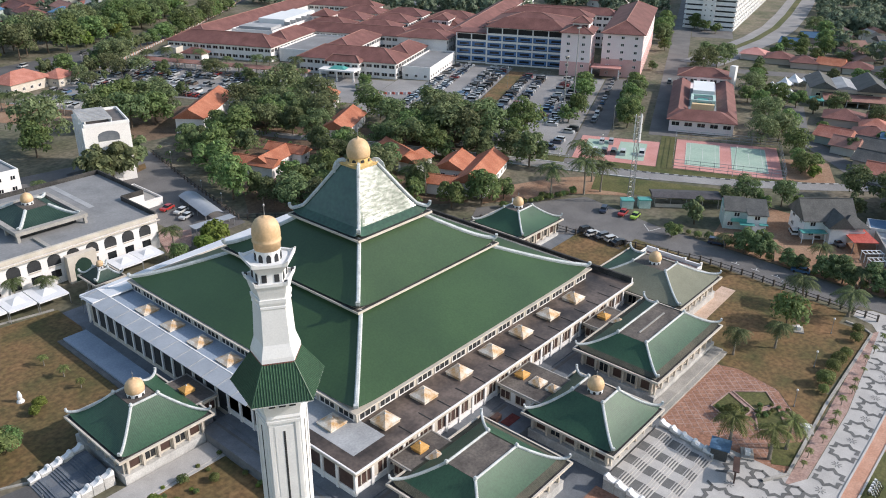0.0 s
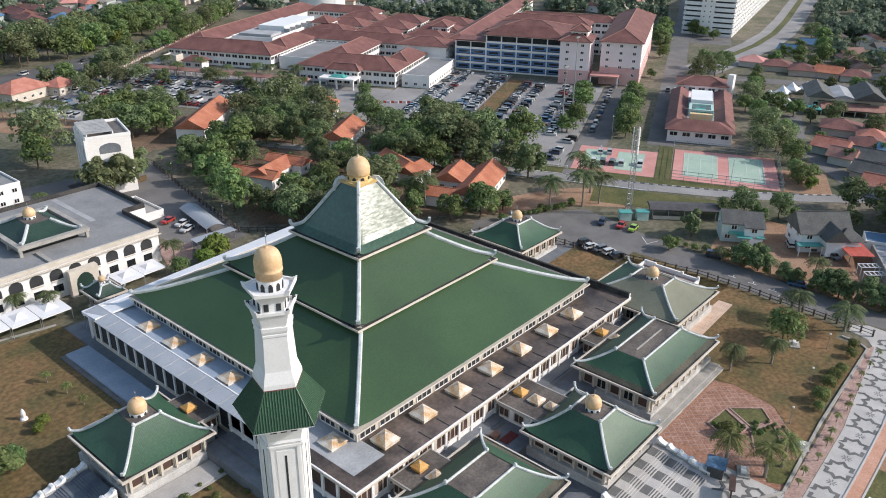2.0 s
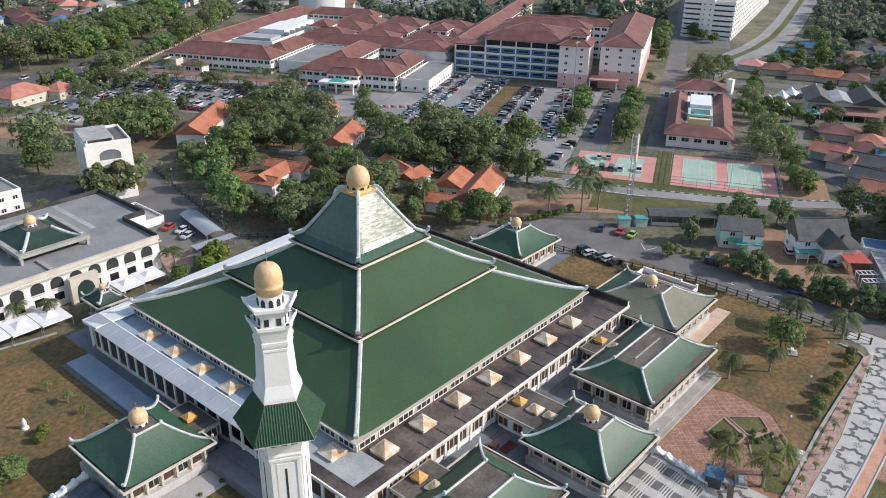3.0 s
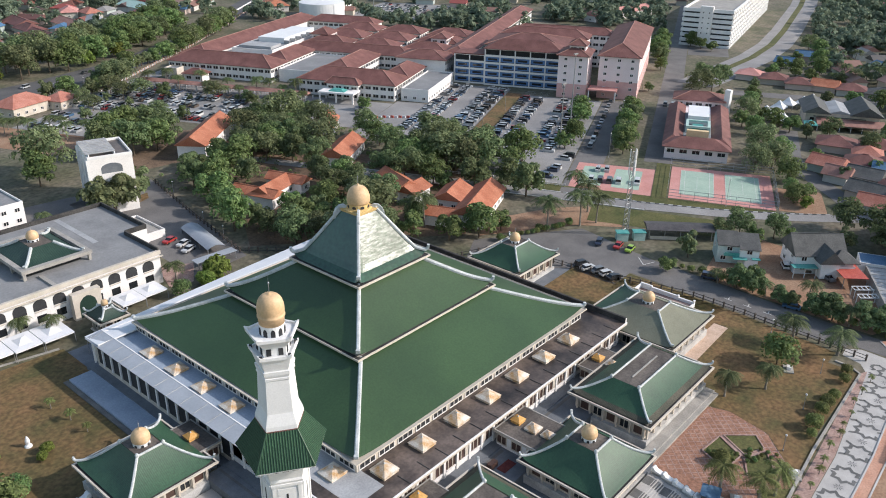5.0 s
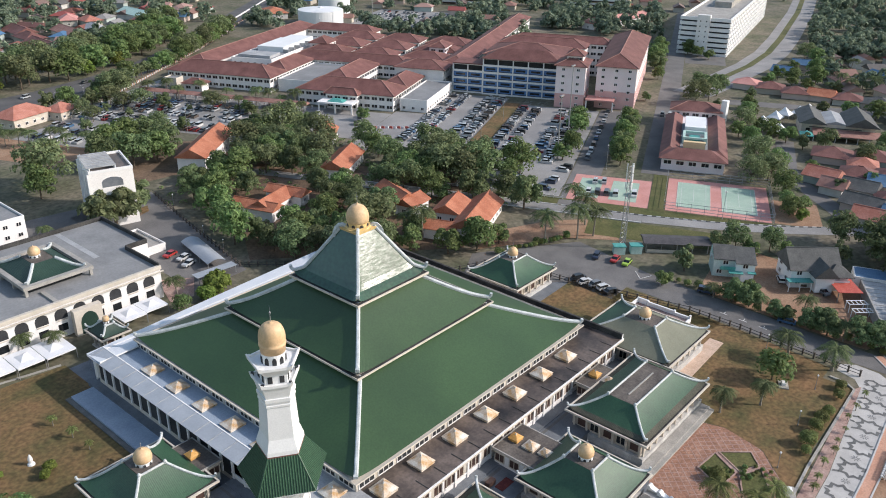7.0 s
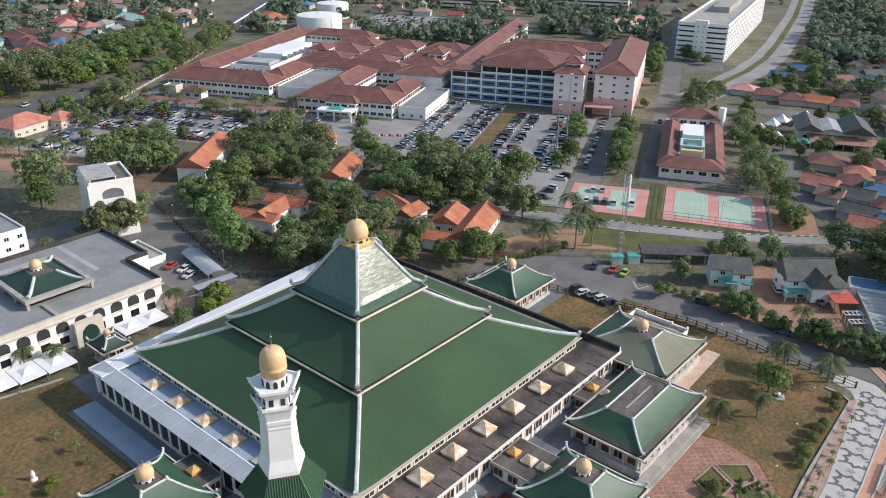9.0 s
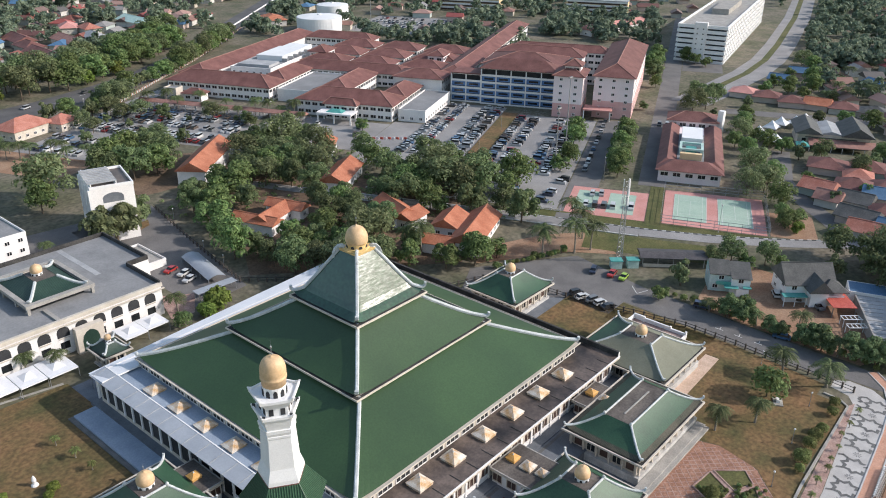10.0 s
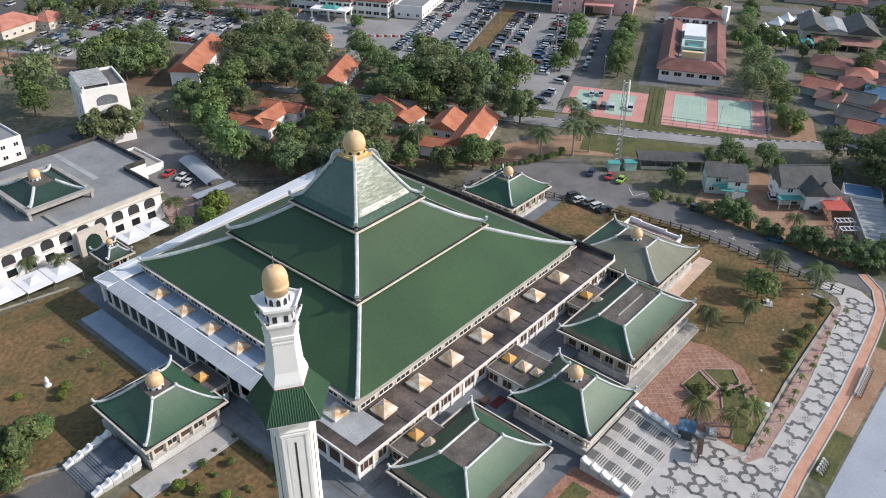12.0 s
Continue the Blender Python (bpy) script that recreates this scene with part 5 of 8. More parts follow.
wing(300, 64, 470, 77, 3, 3.2, M["offwhite"], M["maroon"], "very long hospital spine wing with maroon roof", "s")
for i, (a, bq) in enumerate(((322, 82), (346, 82), (370, 82), (322, 112), (346, 112), (370, 112), (322, 140), (346, 140), (370, 140))):
    wing(a, bq, a + 16, bq + 25, 2, 3.4, M["offwhite"], M["maroon"], "ward block with maroon hipped roof", "ws")
wing(330, 154, 343, 164, 3, 3.0, M["pink"], M["maroon"], "pale pink turret with maroon roof", "ws")
wing(341, 87, 355, 96, 3, 2.6, M["pink"], M["maroon"], "pale pink turret with maroon roof", "ws", over=0.8)
# towers and blue block
wing(274, 0, 291, 13.5, 6, 3.4, M["pink"], M["maroon"], "pale pink stair tower with maroon roof", "sw", meshes=WIN_S, pitch=6, sh=3.2)
wing(279, 2.2, 287, 9.5, 7, 2.6, M["pink"], M["maroon"], "pink turret above the stair tower", "w", sh=3.3, over=0.9)
wing(279, -22.5, 366, -4.5, 6, 4.6, M["pink"], M["maroon"], "long pale pink hospital block with maroon roof", "ws", sh=3.2, pitch=5, meshes=WIN_S)
wing(300, 15, 330, 54, 5, 4.2, M["offwhite"], M["maroon"], "white hospital block with maroon roof", "w", sh=3.4)
wing(331, 8, 345, 54, 5, 3.6, M["offwhite"], M["maroon"], "rear hospital block with maroon roof", "w", sh=3.4)
wing(346, -4, 356, 50, 5, 3.0, M["offwhite"], M["maroon"], "rear hospital block with maroon roof", "w", sh=3.4)


def balcony_block(a0, b0, a1, b1, storeys, sh, roofed):
    w = thing("ward_block", pose(0, 0, RISE, 0, 0, 24), "white ward block with blue balcony bands", "building", "hospital wings")
    part("core", boxes((a0 + 2.2, b0, 0, a1, b1, storeys * sh)), M["dark"], w)
    n = int((b1 - b0) / 6.2)
    for f in range(storeys + 1):
        z = f * sh
        part("slab", boxes((a0, b0, z - 0.25, a0 + 2.2, b1, z + 0.1)), M["offwhite"], w)
        if f < storeys:
            part("balustrade", boxes((a0 - 0.1, b0, z + 0.1, a0 + 0.1, b1, z + 0.75)), M["offwhite"], w)
            if f < storeys - 1:
                part("panel", boxes((a0 + 0.5, b0, z + 1.0, a0 + 0.65, b1, z + sh - 0.25)), M["blue"], w, "blue panel band")
                for i in range(n):
                    y = b0 + (i + 0.5) * (b1 - b0) / n
                    part("window", boxes((a0 + 0.46, y - 2.3, z + 1.5, a0 + 0.52, y + 2.3, z + 2.5)), M["glass"], w)
    for i in range(n + 1):
        y = b0 + i * (b1 - b0) / n
        part("column", boxes((a0 - 0.25, y - 0.25, 0, a0 + 0.25, y + 0.25, storeys * sh)), M["offwhite"], w)
    if roofed:
        bb = bmesh.new()
        gable_or_hip(bb, a0, b0, a1, b1, storeys * sh + 0.3, 4.0, 1.0)
        part("roof", bb, M["maroon"], w)
    else:
        part("roof", boxes((a0 - 0.4, b0 - 0.4, storeys * sh + 0.1, a1, b1, storeys * sh + 0.6)), M["maroon"], w)


for a0, b0, a1, b1, z in ((274, 0, 291, 13.5, 6.5), (279, -22.5, 366, -4.5, 8.0)):
    base = thing("wall_cladding", pose(0, 0, RISE, 0, 0, 24), "salmon pink lower wall facing of the tower", "wall facing", "tower wall facings")
    part("facing", boxes((a0 - 0.02, b0, 0, a0, b1, z)), M["salmon"], base)
    part("facing", boxes((a0 - 0.02, b0 - 0.02, 0, a1, b0, z)), M["salmon"], base)
balcony_block(286, 14, 299.8, 51, 5, 3.5, True)
balcony_block(287, 51.5, 299.8, 66.5, 4, 3.5, False)


def flat_block(name, label, x0, y0, x1, y1, h, wall, roof, m=None, base=0.0, sides="", parapet=0.7, storeys=1, meshes=WIN_S, pitch=3.5, category="building"):
    w = thing(name, m if m is not None else pose(0, 0, base), label, category)
    part("wall", boxes((x0, y0, 0, x1, y1, h)), wall, w)
    part("roof", boxes((x0 + 0.25, y0 + 0.25, h, x1 - 0.25, y1 - 0.25, h + 0.12)), roof, w)
    p = parapet
    part("parapet", boxes((x0 - 0.05, y0 - 0.05, h, x1 + 0.05, y0 + 0.25, h + p), (x0 - 0.05, y1 - 0.25, h, x1 + 0.05, y1 + 0.05, h + p),
        (x0 - 0.05, y0 + 0.25, h, x0 + 0.25, y1 - 0.25, h + p), (x1 - 0.25, y0 + 0.25, h, x1 + 0.05, y1 - 0.25, h + p)), wall, w)
    if sides:
        windows_round(w, x0, y0, x1, y1, 0, storeys, h / storeys, meshes, pitch, sides)
    return w


flat_block("service_block", "low white flat-roofed block beside the car park", 243, 66, 283, 79, 5.0, M["offwhite"], M["deck_grey"], T24, sides="sw")
flat_block("service_block", "low flat-roofed link between hospital wings", 258.5, 129, 300, 148, 5.5, M["offwhite"], M["deck_grey"], T24)
plant = flat_block("plant_building", "white plant building with pale roof machinery in the hospital court", 290, 168, 360, 192, 7.4, M["offwhite"], M["deck_grey"], T24, sides="sw", storeys=2)
part("cooling_unit", boxes((312, 172, 7.5, 340, 188, 10.4)), M["whitemetal"], plant, "white roof machinery housing")
part("cooling_unit", boxes((343, 174, 7.5, 354, 188, 9.8)), M["whitemetal"], plant, "white roof machinery housing")
part("cooling_unit", boxes((294, 171, 7.5, 306, 190, 8.9)), M["deck_pale"], plant, "white roof machinery housing")
for a in (311, 318, 325, 332, 339):
    part("duct", boxes((a, 168.5, 7.5, a + 1.2, 171.8, 9.4)), M["metal"], plant)
part("ramp", boxes((276, 170, 0, 289.8, 190, 4.5)), M["concrete"], plant)
porch = thing("entrance_porch", T24, "white drive-in porch with teal skylight", "porch")
part("roof", boxes((228, 96, 4.2, 236, 113, 4.9)), M["offwhite"], porch)
b = bmesh.new()
frustum(b, (2.6, 4.0), 4.9, (1.0, 2.2), 5.9, 232, 105)
part("skylight", b, M["teal"], porch, "teal glazed skylight")
for a in (228.6, 235.2):
    for bq in (96.6, 104.5, 112.4):
        part("column", boxes((a - 0.3, bq - 0.3, 0, a + 0.3, bq + 0.3, 4.2)), M["offwhite"], porch)
tp = thing("porch_roof", T24, "pink porch roof at the tower foot", "porch")
part("roof", boxes((272, -14, 4.6, 281, -1, 5.2)), M["court_pink"], tp)
for bq in (-13.5, -1.5):
    part("column", boxes((272.3, bq - 0.25, 0, 272.8, bq + 0.25, 4.6)), M["offwhite"], tp)
wk = thing("covered_walkway", T24, "long covered walkway with faded red roof", "walkway")
bb = bmesh.new()
gable_or_hip(bb, 226, 118, 230, 205, 3.2, 1.2, 0.4, False)
part("roof", bb, M["ridge_red"], wk)
for i in range(16):
    part("post", boxes((227.8, 119 + i * 5.6, 0, 228.2, 119.4 + i * 5.6, 3.1)), M["offwhite"], wk)
flat_block("guard_house", "small cream gate building", 244, 196, 250, 203, 5.0, M["cream"], M["deck_grey"], T24, sides="w")
wing(244, 182, 250, 192, 1, 2.2, M["offwhite"], M["maroon"], "small white outbuilding with maroon roof", "w", name="outbuilding", group="")

# sports building behind the courts
sp = thing("sports_building", T24, "pale pink hall with maroon roof round an open court of machinery", "building")
part("wall", boxes((197, -61, 0, 258, -39, 4.6)), M["pink"], sp)
bb = bmesh.new()
for r in ((201, -62, 258.8, -55.2), (201, -44.8, 258.8, -38)):
    gable_or_hip(bb, *r, 4.7, 2.4, 0.2, True)
part("roof", bb, M["maroon"], sp)
bb = bmesh.new()
gable_or_hip(bb, 195.9, -61.9, 208, -38.1, 4.74, 2.6, 0.2, True)
part("front_roof", bb, M["maroon"], sp)
part("roof_court", boxes((208, -55, 4.6, 246, -45, 5.0)), M["deck_grey"], sp)
part("tank_deck", boxes((228, -54, 5.0, 245, -46, 8.4)), M["whitemetal"], sp, "white machinery housing")
part("pipe_rack", boxes((216, -54.5, 5.0, 226, -53.5, 7.5), (216, -46.5, 5.0, 226, -45.5, 7.5), (216, -53.5, 6.8, 217, -46.5, 7.5), (225, -53.5, 6.8, 226, -46.5, 7.5)), M["tealwall"], sp)
part("cooling_fan", boxes((218, -52, 5.0, 224, -48, 6.4)), M["teal"], sp)
part("orange_screen", boxes((210, -54, 5.0, 212, -46, 7.4)), M["yellow_wall"], sp)
windows_round(sp, 197, -61, 258, -39, 0, 1, 4.6, WIN_L, 4.0, "ws", 2.2)
wing(259.5, -60, 272, -40, 2, 2.6, M["pink"], M["maroon"], "pink two-storey block with maroon roof", "ws", group="")
chim = thing("chimney", pose(*town(262, -61.5), RISE), "white square chimney stack", "chimney")
part("shaft", boxes((-1.2, -1.2, 0, 1.2, 1.2, 12)), M["white"], chim)

# multi-storey car park far off
MC = pose(417, 113, RISE, 0, 0, 14)
mp = thing("parking_tower", MC, "large white multi-storey car park with open decks", "building")
part("core", boxes((1, 1, 0, 189, 29, 21)), M["dark"], mp)
for f in range(8):
    part("deck_edge", boxes((0, 0, f * 3 - 0.5 if f else 0.0, 190, 0.8, f * 3 + 1.5), (0, 29.2, f * 3 - 0.5 if f else 0.0, 190, 30, f * 3 + 1.5), (0, 0.8, f * 3 - 0.5 if f else 0.0, 0.8, 29.2, f * 3 + 1.5)), M["white"], mp)
part("roof", boxes((0.8, 0.8, 21, 189, 29.2, 21.4)), M["concrete"], mp)
part("stair_core", boxes((-1.5, 12, 0, 2, 19.5, 24)), M["offwhite"], mp, "plain grey-white stair core")
for f in range(7):
    for y in (14.0, 17.5):
        part("vent", boxes((-1.56, y - 0.35, f * 3 + 2.0, -1.5, y + 0.35, f * 3 + 2.7)), M["dark"], mp)
part("ramp_house", boxes((60, 9, 21.4, 120, 20, 25)), M["concrete"], mp)
for i in range(24):
    part("pier", boxes((3 + i * 8, -0.25, 0, 4.2 + i * 8, 0.0, 22)), M["white"], mp)

# tanks
for i, (x, y, r, h) in enumerate(((330, 384, 16.5, 9.5), (372, 416, 12.5, 11))):
    tk = thing("storage_tank", pose(x, y, RISE), "large round white storage tank", "tank", "tanks")
    b = bmesh.new()
    lathe(b, [(r, 0), (r, h), (r * 0.98, h + 0.2)], 48)
    part("shell", b, M["whitemetal"], tk)
    b = bmesh.new()
    lathe(b, [(r * 0.99, h + 0.21), (r * 0.6, h + 0.9), (r * 0.1, h + 1.3), (r * 0.08, h + 2.0)], 48)
    part("lid", b, M["whitemetal"], tk)

# the annex
annex = thing("annex_building", None, "white two-storey annex with arched openings and grey flat roof", "building")
part("wall", boxes((-50, 96, 0, 23, 112, 8.6), (-50, 112, 0, 29, 136, 8.6)), M["offwhite"], annex)
part("roof", boxes((-49.6, 96.4, 8.6, 22.6, 112.4, 8.75), (-49.6, 112.4, 8.6, 28.6, 135.6, 8.74)), M["deck_grey"], annex, "grey screed flat roof")
part("roof_band", boxes((14.5, 113, 8.75, 16.0, 135, 8.77)), M["deck_pale"], annex)
part("parapet", boxes((22.6, 96, 8.6, 23, 112, 9.9), (28.6, 112, 8.6, 29, 136, 9.9), (-50, 135.6, 8.6, 28.6, 136, 9.9), (23, 112, 8.6, 28.6, 112.4, 9.9)), M["parapet"], annex, "black weather-stained parapet")
part("front_parapet", boxes((-50, 95.6, 8.3, 23.2, 96.4, 9.3)), M["cream"], annex)
part("front_canopy", boxes((-50, 95.1, 7.75, 23.5, 95.6, 7.95)), M["cream"], annex)


def arch_panel(b, x, z, w, h, y, depth):
    prof = [(-w / 2, 0), (w / 2, 0), (w / 2, h * 0.55), (w * 0.42, h * 0.78), (w * 0.22, h * 0.94), (0, h), (-w * 0.22, h * 0.94), (-w * 0.42, h * 0.78), (-w / 2, h * 0.55)]
    fr = [b.verts.new((x + px, y, z + pz)) for px, pz in prof]
    bk = [b.verts.new((x + px, y + depth, z + pz)) for px, pz in prof]
    b.faces.new(fr)
    for k in range(len(prof)):
        b.faces.new((fr[k], bk[k], bk[(k + 1) % len(prof)], fr[(k + 1) % len(prof)]))


for i in range(16):
    x = 19.5 - i * 4.5
    b = bmesh.new()
    arch_panel(b, x, 4.7, 3.0, 2.7, 95.95, 0.2)
    part("arched_window", b, M["dark"], annex)
    part("lower_window", boxes((x - 1.1, 95.94, 1.6, x + 1.1, 96.1, 3.4)), M["glass"], annex)
    part("sill", boxes((x - 1.3, 95.7, 4.4, x + 1.3, 95.96, 4.58)), M["cream"], annex)
gatep = thing("annex_gate", None, "ornate arched entrance with teal glazing", "gate")
b = boxes((-1.2, 93.4, 0, 5.6, 95.0, 6.6))
part("arch_wall", b, M["cream"], gatep)
b = bmesh.new()
arch_panel(b, 2.2, 0.2, 4.2, 5.4, 93.37, 0.3)
part("arch_glazing", b, M["tile_dark"], gatep)
kio = pavilion(-1.6, 5.6, 80.5, 88.5, 4.2, 2.6, 6.0, M["tile_dark"], "small square porch pavilion with dark green roof and gold dome", dome=0, plinth=0.3)
add_dome(kio, 2.0, 84.5, 0.75, 1.3, 6.5, 0.5, M["white"], 6)
hall = thing("annex_hall", None, "raised hall with green hipped roof and gold dome", "building")
# solid wall in near-black, in place of the shade under the roof frame
part("wall", boxes((-5, 106.5, 8.75, 8, 123.5, 10.0)), M["dark"], hall, "near-black wall standing in for the shaded gap below the frame")
part("frame", boxes((-7, 104, 10.4, 10, 105.3, 11.3), (-7, 123.9, 10.4, 10, 125.2, 11.3), (-7, 105.3, 10.4, -5.8, 123.9, 11.3), (8.8, 105.3, 10.4, 10, 123.9, 11.3)), M["concrete"], hall, "pale concrete roof frame")
for x in (-6.4, 9.4):
    for y in (104.6, 111, 118, 124.5):
        part("column", boxes((x - 0.35, y - 0.35, 8.75, x + 0.35, y + 0.35, 10.4)), M["concrete"], hall)
hr = Roof(1.5, 114.6, 6.9, 8.9, 2.7, 3.4, 10.7, 13.2, 0.2, 0.5)
add_roof(hall, hr, M["tile_dark"], rib=0.5, ridge=0.7, volute=0.7, fascia=0.25)
part("deck", boxes((-1.1, 111.3, 12.9, 4.1, 117.9, 13.2)), M["deck_brown"], hall)
add_dome(hall, 1.2, 115.4, 1.45, 2.3, 13.9, 0.7, M["white"], 8, onion_profile)
part("walkway", boxes((-3.6, 96.5, 8.75, -2.6, 104, 9.2)), M["concrete"], hall)


def tent(name, pts_low, top, label, group, cloth="canvas"):
    """A canvas tent roof with sagging sides and poles."""
    t = thing(name, None, label, "tent", group)
    b = bmesh.new()
    n = len(pts_low)
    tv = b.verts.new(top)
    lo = [b.verts.new(p) for p in pts_low]
    mid = [b.verts.new(Vector(p).lerp(Vector(top), 0.5) - Vector((0, 0, 0.35))) for p in pts_low]
    sk = [b.verts.new((p[0], p[1], p[2] - 0.35)) for p in pts_low]
    for i in range(n):
        j = (i + 1) % n
        b.faces.new((lo[i], lo[j], mid[j], mid[i]))
        b.faces.new((mid[i], mid[j], tv))
        b.faces.new((sk[i], sk[j], lo[j], lo[i]))
    part("canopy", b, M[cloth], t)
    for p in pts_low:
        part("pole", boxes((p[0] - 0.05, p[1] - 0.05, ground_z(p[0], p[1]), p[0] + 0.05, p[1] + 0.05, p[2])), M["metal"], t)


for x0, y0, x1, y1 in ((-18, 85.5, -12.2, 93), (-12, 85, -5.5, 93), (7.5, 87.5, 13.5, 94), (13.6, 88, 19.5, 94.2), (-26, 86, -18.2, 93.5)):
    tent("canopy_tent", [(x0, y0, 2.6), (x1, y0, 2.6), (x1, y1, 2.6), (x0, y1, 2.6)], ((x0 + x1) / 2, (y0 + y1) / 2, 3.5), "white canvas canopy tent beside the annex", "annex tents")
for a, bq in ((268, -78), (263, -82), (279, -84), (287, -88.5), (291, -95), (297, -99.5), (257, -84)):
    x, y = town(a, bq)
    z = ground_z(x, y)
    tent("canopy_tent", [(x - 3, y - 3, z + 2.6), (x + 3, y - 3, z + 2.6), (x + 3, y + 3, z + 2.6), (x - 3, y + 3, z + 2.6)], (x, y, z + 5.6), "white peaked canvas tent near the houses", "peaked tents")

# water tower block and white building
wt = thing("tower_block", pose(40.0, 151.7, 0.4, 0, 0, -17), "white tower block with arch and rooftop louvres", "building")
part("wall", boxes((-6.2, -8.6, 0, 6.2, 8.6, 19.0)), M["offwhite"], wt)
part("parapet", boxes((-6.3, -8.7, 19.0, 6.3, -8.3, 19.9), (-6.3, 8.3, 19.0, 6.3, 8.7, 19.9), (-6.3, -8.3, 19.0, -5.9, 8.3, 19.9), (5.9, -8.3, 19.0, 6.3, 8.3, 19.9)), M["white"], wt)
part("roof", boxes((-5.9, -8.3, 19.0, 5.9, 8.3, 19.15)), M["deck"], wt)
for i in range(10):
    part("louvre", boxes((-6.6, -8.0 + i * 1.5, 20.6, 1.8, -7.2 + i * 1.5, 20.85)), M["deck_pale"], wt)
part("louvre_frame", boxes((-5.8, -8.0, 19.15, -5.5, 7.6, 20.6), (1.4, -8.0, 19.15, 1.7, 7.6, 20.6)), M["white"], wt)
b = bmesh.new()
arch_panel(b, 0, 14.4, 6.0, 3.0, -8.63, 0.2)
part("arch", b, M["stone_grey"], wt)
# flat panels between the pilasters; the recess shade is in their dark colour
for y in (-5.55, 0.0, 5.55):
    for z in (3.0, 7.6, 12.2):
        part("recess", boxes((-6.23, y - 2.2, z, -6.2, y + 2.2, z + 3.4)), M["stone_dark"], wt, "flat grey panel coloured as a shaded recess")
for y in (-8.3, -2.8, 2.8, 8.3):
    part("pilaster", boxes((-6.8, y - 0.35, 0, -6.2, y + 0.35, 19.0)), M["white"], wt)
flat_block("office_block", "white flat-roofed block at the yard", -12, 152, 14, 176, 9.5, M["offwhite"], M["deck_grey"], sides="se", storeys=3)
flat_block("kiosk", "low white kiosk with flat concrete roof", 31, 119, 38, 134, 3.0, M["offwhite"], M["concrete"], sides="w")
cp = thing("car_port", pose(42.6, 107.4, 0, 0, 0, 79), "curved white sheet car port beside the fence", "canopy")
b = bmesh.new()
N = 10
g = [[b.verts.new((x, -2.6 + 5.2 * i / N, 3.2 + 0.9 * math.sin(math.pi * i / N) + dz)) for i in range(N + 1)] for x, dz in ((-9.5, 0), (9.5, 0))]
g2 = [[b.verts.new(v.co - Vector((0, 0, 0.08))) for v in r] for r in g]
for i in range(N):
    b.faces.new((g[0][i], g[1][i], g[1][i + 1], g[0][i + 1]))
    b.faces.new((g2[0][i + 1], g2[1][i + 1], g2[1][i], g2[0][i]))
part("sheet", b, M["awning"], cp, smooth=True)
for x in (-9, -3, 3, 9):
    part("post", boxes((x - 0.08, 2.2, 0, x + 0.08, 2.4, 3.4)), M["metal"], cp)
cp2 = thing("car_port", pose(37.8, 94.7, 0, 0, 0, -4), "low blue-grey sheet roof beside the car port", "canopy")
part("sheet", boxes((-6, -1.5, 3.0, 6, 1.5, 3.12)), M["awning"], cp2)
for x in (-5.5, 5.5):
    for y in (-1.3, 1.3):
        part("post", boxes((x - 0.08, y - 0.08, 0, x + 0.08, y + 0.08, 3.0)), M["metal"], cp2)


def house(x, y, rot, w, d, h, rise, roof, label, wall=None, hip=False, group="", storeys=1, over=0.7, category="house", pitch=3.6):
    hs = thing("house", pose(x, y, ground_z(x, y), 0, 0, rot), label, category, group)
    b = boxes((-w / 2, -d / 2, -0.4, w / 2, d / 2, h))
    if not hip:
        lo = -w / 2, w / 2
        if w >= d:
            for sx in lo:
                f = [b.verts.new(p) for p in ((sx, -d / 2, h), (sx, d / 2, h), (sx, 0, h + rise * 0.9))]
                b.faces.new(f)
        else:
            for sy in (-d / 2, d / 2):
                b.faces.new([b.verts.new(p) for p in ((-w / 2, sy, h), (w / 2, sy, h), (0, sy, h + rise * 0.9))])
    part("wall", b, wall or M["offwhite"], hs)
    b = bmesh.new()
    r0, r1 = gable_or_hip(b, -w / 2, -d / 2, w / 2, d / 2, h + 0.15, rise, over, hip)
    part("roof", b, roof, hs)
    b = bmesh.new()
    tube(b, [(*r0, h + 0.17 + rise), (*r1, h + 0.17 + rise)], 0.35, 0.15)
    part("ridge_cap", b, roof, hs)
    windows_round(hs, -w / 2, -d / 2, w / 2, d / 2, 0, storeys, h / storeys, WIN_S, pitch, "sw", 1.0)
    return hs


OR = "old house with bright orange clay tile roof and white walls"
house(91, 176, 38, 34, 10, 5.5, 3.2, M["orange"], "long old building with faded orange clay roof under trees")
house(76, 118, 18, 14, 6.5, 3.4, 2.2, M["orange"], OR, group="old houses")
house(70, 118.5, 108, 15, 5.5, 3.4, 1.8, M["orange"], OR, group="old houses")
house(83.5, 120, 108, 13, 5.0, 3.4, 1.8, M["orange"], OR, group="old houses")
house(116, 129, 30, 22, 9, 3.8, 2.8, M["orange"], OR, group="old houses")
house(105, 92, 72, 15, 8, 3.8, 2.6, M["orange"], OR, group="old houses")
house(104.5, 84.5, 10, 9, 7, 3.6, 2.0, M["orange"], OR, group="old houses")
house(111, 63, 22, 25, 9, 3.6, 3.0, M["orange"], OR, group="old houses")
house(110, 72.5, 22, 12, 8, 3.6, 2.6, M["orange"], OR, group="old houses")
house(97.5, 66, 112, 9, 6, 3.2, 1.8, M["orange"], OR, group="old houses")
house(135, 160, 40, 16, 8, 3.5, 2.5, M["orange"], OR, group="old houses")
